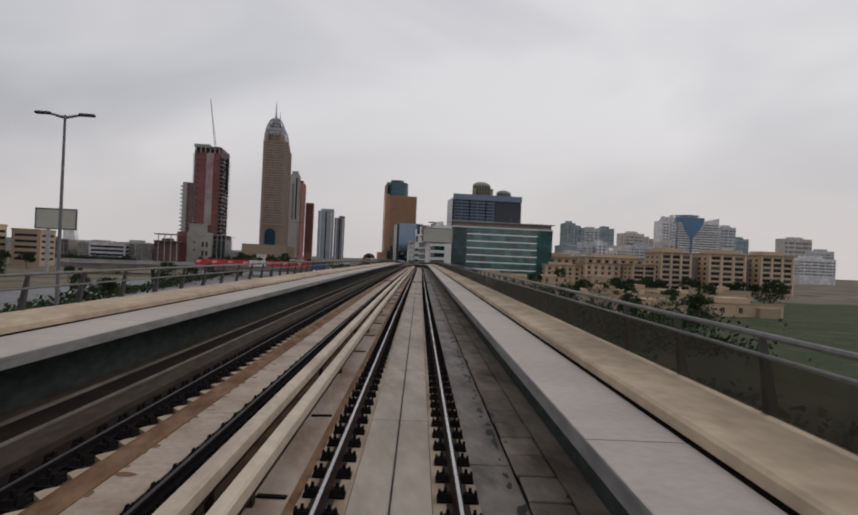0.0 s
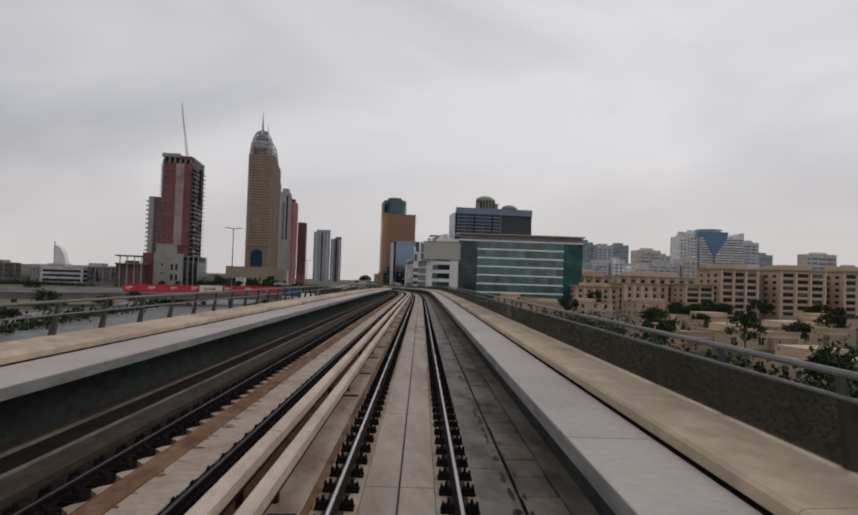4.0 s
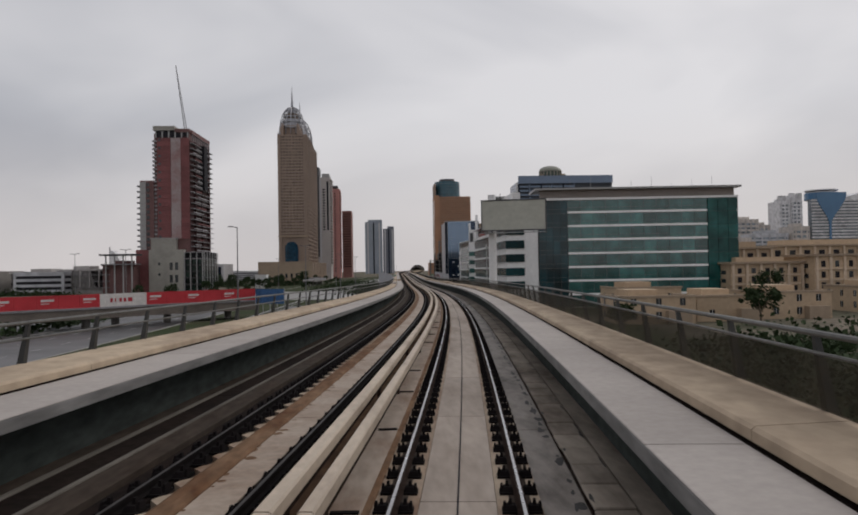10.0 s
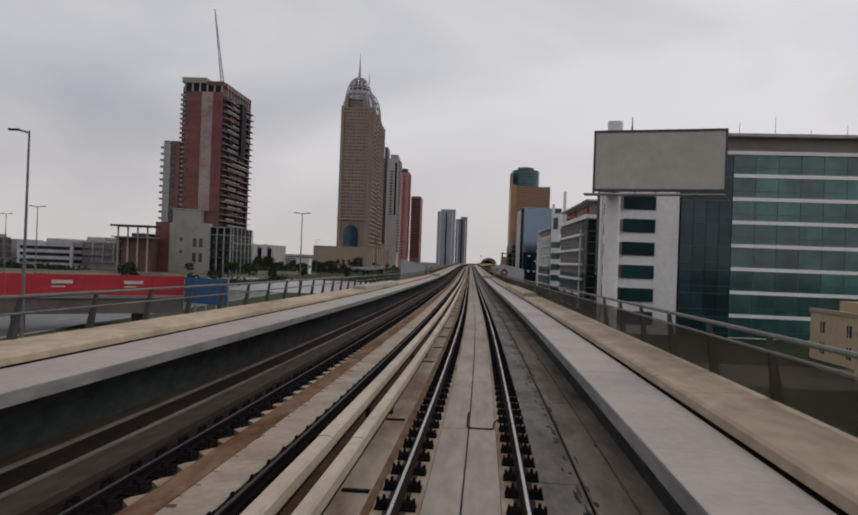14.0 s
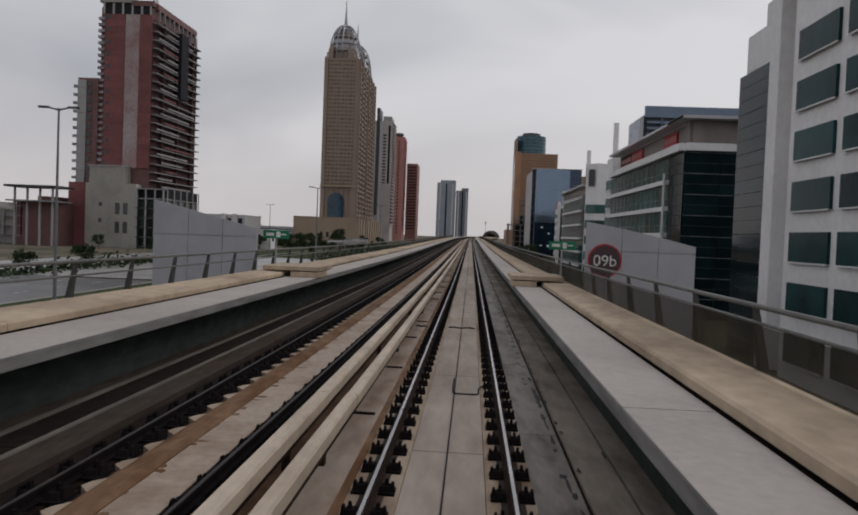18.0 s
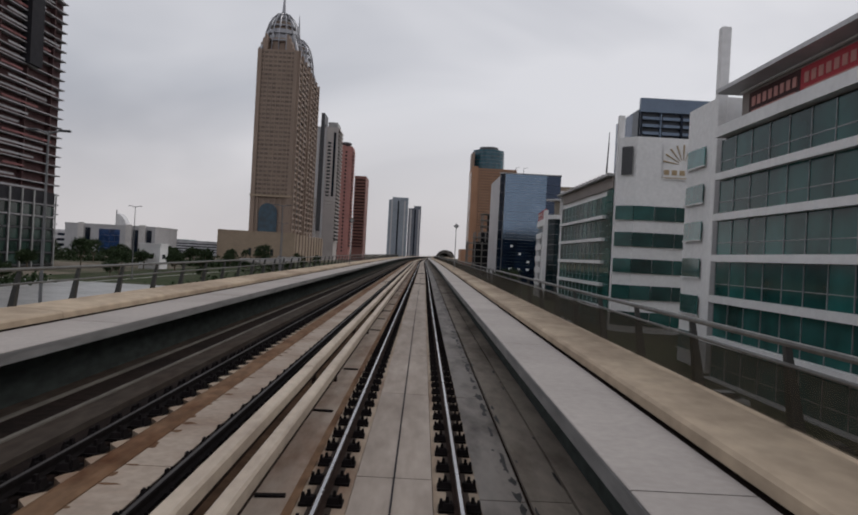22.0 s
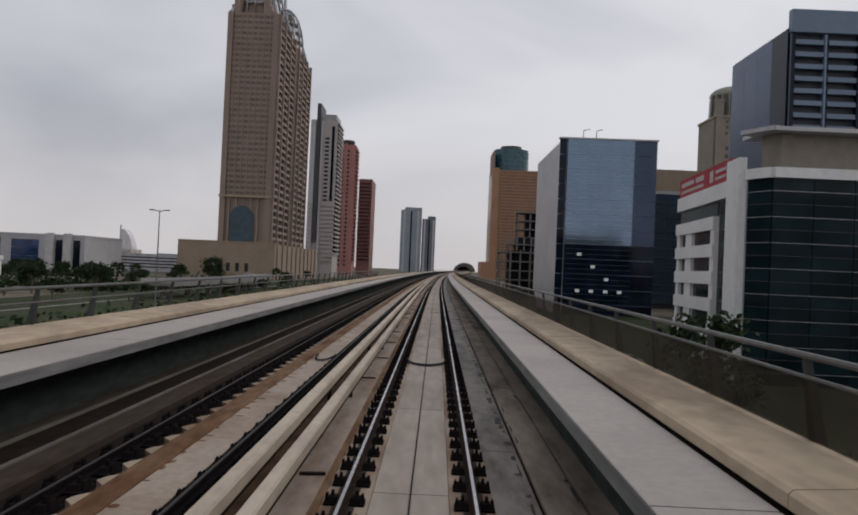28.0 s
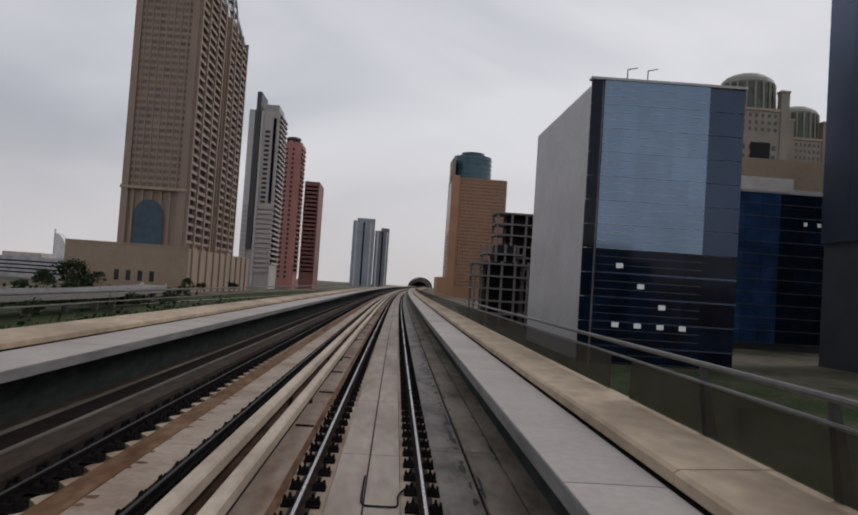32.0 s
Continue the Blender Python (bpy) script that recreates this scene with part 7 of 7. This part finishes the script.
# far sail-shaped tower
sv = thing("sail_tower", -1000, 3000, CITY_Z, "far pale sail-shaped tower with haze in its colour", "tower")
bm = bmesh.new()
prof = [(-1014, CITY_Z), (-970, CITY_Z)] + [(-1011 + 41 * math.cos(a * math.pi / 16), CITY_Z + 98 * math.sin(a * math.pi / 16)) for a in range(1, 9)] + [(-1014, 93)]
vs = [bm.verts.new((x, 3000, z)) for x, z in prof]
face = bm.faces.new(vs)
ext = bmesh.ops.extrude_face_region(bm, geom=[face])
bmesh.ops.translate(bm, verts=[v for v in ext["geom"] if isinstance(v, bmesh.types.BMVert)], vec=(0, 40, 0))
part("sail", bm, HAZE[3], sv)
block("mast", sv, -1015.5, -1013, 3000, 3006, CITY_Z, 104, HAZE[0])

# trees and shrubs on the left
for i in range(46):
    y = 60 + i * 21 + random.uniform(-6, 6)
    plant(-random.uniform(43, 49) if i % 3 else -random.uniform(74, 90), y, None, 0.75)
for x, y in ((-129, 300), (-122, 296), (-118, 310), (-80, 600), (-76, 612), (-84, 690), (-96, 700), (-70, 705), (-62, 690), (-55, 708), (-110, 720), (-120, 715), (-66, 730), (-74, 640), (-48, 650), (-60, 655), (-46, 780), (-52, 800)):
    plant(x, y, None, 1.1)
hedge("median_shrubs", -46, 40, -46, 560, 2.2, 4, 5, "dark green shrubs along the road median")
hedge("verge_shrubs", -11, 40, -1, 330, 1.6, 4, 8, "dark green shrubs beside the viaduct")
hedge("planted_shrubs", 8, 500, 12, 760, 2.6, 8, 9, "dark green shrubs beside the viaduct")
hedge("planted_shrubs", -12, 560, -8, 820, 2.6, 10, 10, "dark green shrubs beyond the viaduct")
for k, (x0, y0, x1, y1, high, wide) in enumerate(((-135, 700, -62, 742, 3.2, 9), (-190, 640, -120, 690, 3.4, 8), (-240, 560, -150, 585, 3.2, 8), (-60, 715, -40, 800, 3.0, 6), (-190, 800, -110, 835, 3.6, 8))):
    hedge("tree_belt", x0, y0, x1, y1, high, wide, 40 + k, "belt of dense dark green trees beyond the road", 60, 1.3)
for i in range(22):
    plant(random.uniform(-135, -66), random.uniform(760, 838), None, 0.8)
for i in range(6):
    plant(random.uniform(-40, -16), random.uniform(600, 860), None, 0.6)

# ---- right of the line: lawns, villas, sand-coloured flats ----
flat_strip("lawn", 8, 46, GROUND_Z + 0.08, -60, 400, GRASS, "dark green lawn beside the viaduct", "lawn")
flat_strip("road", 12, 24, GROUND_Z + 0.06, 420, 1500, ASPHALT, "asphalt service road in front of the offices", "road")
flat_strip("verge", 24.3, 60, GROUND_Z + 0.05, 420, 1200, GRASS, "planted strip in front of the offices", "verge")
for lat in (11.9, 24.1):
    flat_strip("kerb", lat - 0.15, lat + 0.15, GROUND_Z + 0.2, 420, 1500, KERBSTONE, "pale concrete kerb along the service road", "kerb")
flat_strip("lawn", 46.3, 300, GROUND_Z + 0.04, -60, 330, GRASS, "planted ground between the villas", "lawn")


def villa(x0, x1, y0, deep, top, seed):
    """A flat-roofed villa: plain walls, a set-back upper room, small framed windows, a porch."""
    rng = random.Random(seed)
    t = thing("villa", (x0 + x1) / 2, y0, CITY_Z, "flat-roofed sand-coloured villa with small framed windows", "house", group="villas")
    w = x1 - x0
    block("wall", t, x0, x1, y0, y0 + deep, CITY_Z, top, YELLOW)
    block("upper_wall", t, x0 + w * 0.2, x0 + w * 0.62, y0 + deep * 0.3, y0 + deep * 0.9, top, top + 1.4, YELLOW)
    fs_, fw_ = Face((x0, y0), (x1, y0)), Face((x0, y0 + deep), (x0, y0))
    for fc in (fs_, fw_):
        fc.add("parapet", t, -0.15, fc.length + 0.15, top, top + 0.45, -0.4, 0.15, TAN)
        n = max(2, int(fc.length / 4.2))
        for i in range(n):
            u = fc.length * (i + 0.5) / n + rng.uniform(-0.4, 0.4)
            for z in (CITY_Z + 0.9, CITY_Z + 3.3):
                if z + 1.4 < top:
                    win = fc.add("window", t, u - 0.5, u + 0.5, z, z + 1.3, -0.05, 0.04, WINDOW)
                    fc.add("frame", win, u - 0.03, u + 0.03, z, z + 1.3, 0.04, 0.08, OFFWHITE)
    fs_.add("porch", t, w * 0.6, w * 0.9, CITY_Z, CITY_Z + 2.4, 0.01, 1.8, TAN)
    return t


for i, (x0, x1, y0, d, top) in enumerate(((63, 77, 312, 12, -3.3), (78.5, 91, 315, 12, -3.5), (92.5, 106, 318, 13, -3.1), (70, 84, 336, 12, -2.4), (64, 76, 195, 10, -5.0), (80, 96, 200, 11, -5.0),
                                          (100, 118, 214, 12, -4.8), (122, 138, 232, 12, -4.6), (84, 98, 240, 11, -4.9), (104, 120, 254, 12, -4.6), (140, 158, 262, 12, -4.4), (62, 76, 150, 10, -5.2), (92, 110, 168, 11, -5.0), (120, 140, 330, 14, -2.8))):
    villa(x0, x1, y0, d, top, i)


def flats(x0, x1, y0, deep, top, cols, rows, lab, wide=0.7, roof=2.2):
    """Sand-coloured flats: flat shade-dark plates for openings in framed bays, string courses, a cornice, a set-back
    roof storey.
    """
    t = thing("apartment_block", (x0 + x1) / 2, y0, CITY_Z, lab, "apartment block", group="sand-coloured flats")
    block("wall", t, x0, x1, y0, y0 + deep, CITY_Z, top, YELLOW)
    fc, fw_ = Face((x0, y0), (x1, y0)), Face((x0, y0 + deep), (x0, y0))
    w = x1 - x0
    bay, h = (w - 1.2) / cols, (top - CITY_Z - 1.6) / rows
    for k in range(rows):
        z = CITY_Z + 0.8 + k * h
        for i in range(cols):
            u = 0.6 + (i + 0.5) * bay
            fc.add("opening", t, u - bay * wide / 2, u + bay * wide / 2, z + h * 0.26, z + h * 0.84, -0.05, 0.04, RECESS_SHADE if (i + k) % 4 else WINDOW)
        fc.add("string_course", t, 0, w, z + h * 0.02, z + h * 0.14, 0, 0.3, SUNNY_SAND)
    for i in range(cols + 1):
        fc.add("pier", t, 0.6 + i * bay - 0.3, 0.6 + i * bay + 0.3, CITY_Z, top, 0, 0.5, SUNNY_SAND)
    windows(t, fw_, 0.6, deep - 0.6, CITY_Z + 1.2, top - 1, max(1, int(deep / 5)), rows, WINDOW, 0.4, 0.45)
    for f2 in (fc, fw_):
        f2.add("cornice", t, -0.5, f2.length + 0.5, top - 0.1, top + 0.45, -0.6, 0.8, TAN)
    if roof:
        block("roof_storey", t, x0 + w * 0.15, x1 - w * 0.2, y0 + 3, y0 + deep - 3, top + 0.02, top + roof, YELLOW)
    return t


SAND = "sand-coloured apartment block with dark framed balcony openings"
flats(146, 158.2, 346, 16, 4.6, 2, 5, SAND, 0.84, 0)
flats(158.4, 174.6, 342, 18, 11.0, 3, 7, SAND)
flats(183.2, 203, 342, 18, 11.4, 3, 7, SAND)
flats(211, 229, 343, 18, 11.8, 3, 7, SAND)
for x0, x1 in ((174.8, 183), (203.2, 210.8)):
    link = thing("stair_link", (x0 + x1) / 2, 351, CITY_Z, "brown recessed stair link between sand-coloured flats", "apartment block", group="stair links")
    block("wall", link, x0, x1, 352, 358, CITY_Z, 9.6, UPPER)
    lf = Face((x0, 352), (x1, 352))
    for k in range(6):
        lf.add("window", link, 3.2, 4.6, -5 + k * 2.4, -3.8 + k * 2.4, 0, 0.05, WINDOW)
flats(107, 126, 362, 14, 2.6, 5, 4, SAND, 0.3, 1.6)
flats(126.2, 145, 358, 14, 4.2, 5, 4, SAND, 0.3, 0)
flats(118, 136, 396, 14, 7.0, 4, 4, SAND, 0.4)
flats(150, 192, 425, 16, 8.2, 8, 4, SAND, 0.4)

# white banded tower with an inverted blue glass wedge
vt = thing("wedge_tower", 437, 845, CITY_Z, "white banded office tower with an inverted blue glass wedge", "tower")
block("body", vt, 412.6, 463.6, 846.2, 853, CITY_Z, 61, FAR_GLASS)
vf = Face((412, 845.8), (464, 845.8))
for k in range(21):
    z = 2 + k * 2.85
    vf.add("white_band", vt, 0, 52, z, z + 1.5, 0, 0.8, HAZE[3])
bm = bmesh.new()
rim = []
for k in range(9):
    z = 67 - 28 * k / 8
    q = math.cos(math.pi / 2 * k / 8) ** 1.5
    rim.append((z, 16.0 - 12.4 * q, 18.0 + 14.8 * q))
rim.append((CITY_Z, 16.0, 18.0))
outline = [(412 + a, 844.2, z) for z, a, b in rim] + [(412 + b, 844.2, z) for z, a, b in rim[::-1]]
face = bm.faces.new([bm.verts.new(q) for q in outline])
ext = bmesh.ops.extrude_face_region(bm, geom=[face])
bmesh.ops.translate(bm, verts=[v for v in ext["geom"] if isinstance(v, bmesh.types.BMVert)], vec=(0, 1.4, 0))
bmesh.ops.recalc_face_normals(bm, faces=bm.faces[:])
part("glass_wedge", bm, BLUE_WEDGE, vt)
bm = bmesh.new()
tube(bm, (430, 860.5, 61), (430, 860.5, 67.5), 14.4, 14.4, 24)
part("roof_drum", bm, BLUE_WEDGE, vt)
for z0, r in ((67.5, 13.0), (69.4, 14.6)):
    bm = bmesh.new()
    tube(bm, (430, 860, z0), (430, 860, z0 + 0.9), r, r, 24)
    part("roof_ring", bm, HAZE[3], vt)
bm = bmesh.new()
blade = [(445, 845.2, 60), (464, 845.2, 60), (464, 845.2, 67.5), (445, 845.2, 62.5)]
face = bm.faces.new([bm.verts.new(q) for q in blade])
ext = bmesh.ops.extrude_face_region(bm, geom=[face])
bmesh.ops.translate(bm, verts=[v for v in ext["geom"] if isinstance(v, bmesh.types.BMVert)], vec=(0, 30, 0))
bmesh.ops.recalc_face_normals(bm, faces=bm.faces[:])
part("side_blade", bm, HAZE[3], vt)

# blocks behind, paled by haze put into their colours
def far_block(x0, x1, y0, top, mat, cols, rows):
    t = thing("far_block", (x0 + x1) / 2, y0, CITY_Z, "distant haze-coloured city block with rows of windows", "building", group="distant blocks")
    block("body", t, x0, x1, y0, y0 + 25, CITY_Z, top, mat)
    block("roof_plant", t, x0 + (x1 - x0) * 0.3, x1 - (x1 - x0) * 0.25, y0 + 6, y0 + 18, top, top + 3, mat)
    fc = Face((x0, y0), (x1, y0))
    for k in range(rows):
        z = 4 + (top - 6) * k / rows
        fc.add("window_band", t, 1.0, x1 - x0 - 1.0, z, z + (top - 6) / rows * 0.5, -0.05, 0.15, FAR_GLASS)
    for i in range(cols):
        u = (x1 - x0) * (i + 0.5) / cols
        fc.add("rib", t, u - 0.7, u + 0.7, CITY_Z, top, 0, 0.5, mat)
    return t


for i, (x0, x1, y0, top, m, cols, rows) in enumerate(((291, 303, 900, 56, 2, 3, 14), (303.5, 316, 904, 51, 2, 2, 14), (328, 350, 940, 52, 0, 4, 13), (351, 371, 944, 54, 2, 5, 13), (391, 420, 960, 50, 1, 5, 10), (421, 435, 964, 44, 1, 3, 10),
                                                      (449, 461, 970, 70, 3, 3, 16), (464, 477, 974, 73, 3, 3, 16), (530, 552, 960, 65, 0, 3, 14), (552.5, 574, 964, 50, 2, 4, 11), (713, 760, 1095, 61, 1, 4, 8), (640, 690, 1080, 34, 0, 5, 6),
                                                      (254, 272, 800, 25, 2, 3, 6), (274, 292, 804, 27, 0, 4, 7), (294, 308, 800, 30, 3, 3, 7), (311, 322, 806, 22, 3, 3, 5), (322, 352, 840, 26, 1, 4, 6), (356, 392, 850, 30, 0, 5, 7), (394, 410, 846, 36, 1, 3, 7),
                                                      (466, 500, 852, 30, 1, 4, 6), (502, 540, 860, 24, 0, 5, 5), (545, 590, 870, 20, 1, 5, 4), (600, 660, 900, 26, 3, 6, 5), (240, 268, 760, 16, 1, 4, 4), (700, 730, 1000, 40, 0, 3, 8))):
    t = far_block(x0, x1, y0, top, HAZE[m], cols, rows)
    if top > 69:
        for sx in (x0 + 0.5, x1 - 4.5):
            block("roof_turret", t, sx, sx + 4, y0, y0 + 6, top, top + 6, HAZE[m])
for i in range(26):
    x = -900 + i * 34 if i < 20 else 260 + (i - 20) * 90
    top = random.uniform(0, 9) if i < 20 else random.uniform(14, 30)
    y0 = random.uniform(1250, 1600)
    t = thing("far_block", x, y0, CITY_Z, "low haze-coloured block on the skyline", "building", group="distant blocks")
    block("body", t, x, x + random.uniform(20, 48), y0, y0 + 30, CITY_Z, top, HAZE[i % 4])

# parked cars along the service road
def car(x, y, turn, paint):
    """A saloon: lower body, glazed cabin, four wheels, lights."""
    t = thing("car", x, y, CITY_Z, "parked " + paint[0] + " saloon car", "car", group="parked cars")
    m = pose(x, y, CITY_Z + 0.05, 0, 0, turn)
    t.matrix_basis = m
    k = 1 / 1.235
    bm = bmesh.new()
    side = [(-2.2, 0.35), (2.2, 0.35), (2.25, 0.75), (1.2, 0.92), (-1.7, 0.95), (-2.2, 0.85)]
    top = [(-1.55, 0.95), (1.15, 0.92), (0.45, 1.42), (-0.95, 1.44)]
    for prof, hw0, hw1, name, mat in ((side, 0.88, 0.88, "body", paint[1]), (top, 0.78, 0.66, "cabin", WINDOW)):
        bm = bmesh.new()
        a = [bm.verts.new((-(hw0 if z < 1.1 else hw1) * k, y_ * k, z * k)) for y_, z in prof]
        b = [bm.verts.new(((hw0 if z < 1.1 else hw1) * k, y_ * k, z * k)) for y_, z in prof]
        n = len(prof)
        bm.faces.new(a)
        bm.faces.new(b[::-1])
        for i in range(n):
            bm.faces.new((a[(i + 1) % n], a[i], b[i], b[(i + 1) % n]))
        bmesh.ops.recalc_face_normals(bm, faces=bm.faces[:])
        bmesh.ops.bevel(bm, geom=bm.edges[:], offset=0.07, segments=2, affect="EDGES")
        part(name, bm, mat, t, at=m)
    bm = bmesh.new()
    cuboid(bm, -0.62 * k, 0.62 * k, -0.9 * k, 0.42 * k, 1.44 * k, 1.47 * k)
    part("roof", bm, paint[1], t, at=m)
    for sx in (-0.8, 0.8):
        for sy in (-1.35, 1.4):
            bm = bmesh.new()
            tube(bm, ((sx - 0.1) * k, sy * k, 0.32 * k), ((sx + 0.1) * k, sy * k, 0.32 * k), 0.32 * k, 0.32 * k, 14)
            part("wheel", bm, BLACK, t, at=m)
    return t


PAINTS = [("white", WHITE), ("silver", STEEL), ("dark grey", DARKTRIM), ("white", WHITE)]
for i, (x, y) in enumerate(((50, 430), (50, 437), (50.5, 444), (51, 458), (52, 520), (52.4, 527), (52.5, 541), (53, 600), (53, 607), (52, 716), (52, 724))):
    car(x, y, 80 if i % 3 else 96, PAINTS[i % 4])

# trees on the right
for i in range(26):
    y = random.uniform(282, 330)
    plant(106 + (y - 282) * 0.9 + random.uniform(-3, 8), y, None, 0.85)
for x, y in ((62, 186), (78, 188), (98, 204), (120, 224), (82, 232), (100, 246), (138, 254), (160, 268), (60, 142), (80, 152), (112, 176), (166, 330), (172, 334), (190, 332), (196, 335), (206, 338), (218, 334), (140, 348), (134, 346), (112, 352), (60, 300), (86, 306)):
    plant(x, y, None, 1.0)
hedge("lawn_shrubs", 30, 20, 36, 230, 1.6, 5, 3, "dark green shrubs on the lawn")
hedge("street_shrubs", 58, 120, 62, 280, 2.6, 5, 4, "dark green shrubs along the side street")
hedge("office_shrubs", 46, 420, 50, 760, 1.4, 3, 6, "dark green shrubs in front of the offices")
for x, y in ((48, 560), (50, 568)):
    plant(x, y, None, 0.9)
for k, (x0, y0, x1, y1, wide) in enumerate(((48, 90, 56, 250, 9), (60, 130, 90, 180, 8), (64, 225, 96, 232, 6), (108, 292, 148, 332, 8), (60, 262, 84, 272, 6))):
    hedge("garden_thicket", x0, y0, x1, y1, 3.2, wide, 20 + k, "dense dark green garden trees and shrubs between the villas", 110, 0.75)

# city placed along camera sight lines, then enlarged by 1.235 about the starting eye
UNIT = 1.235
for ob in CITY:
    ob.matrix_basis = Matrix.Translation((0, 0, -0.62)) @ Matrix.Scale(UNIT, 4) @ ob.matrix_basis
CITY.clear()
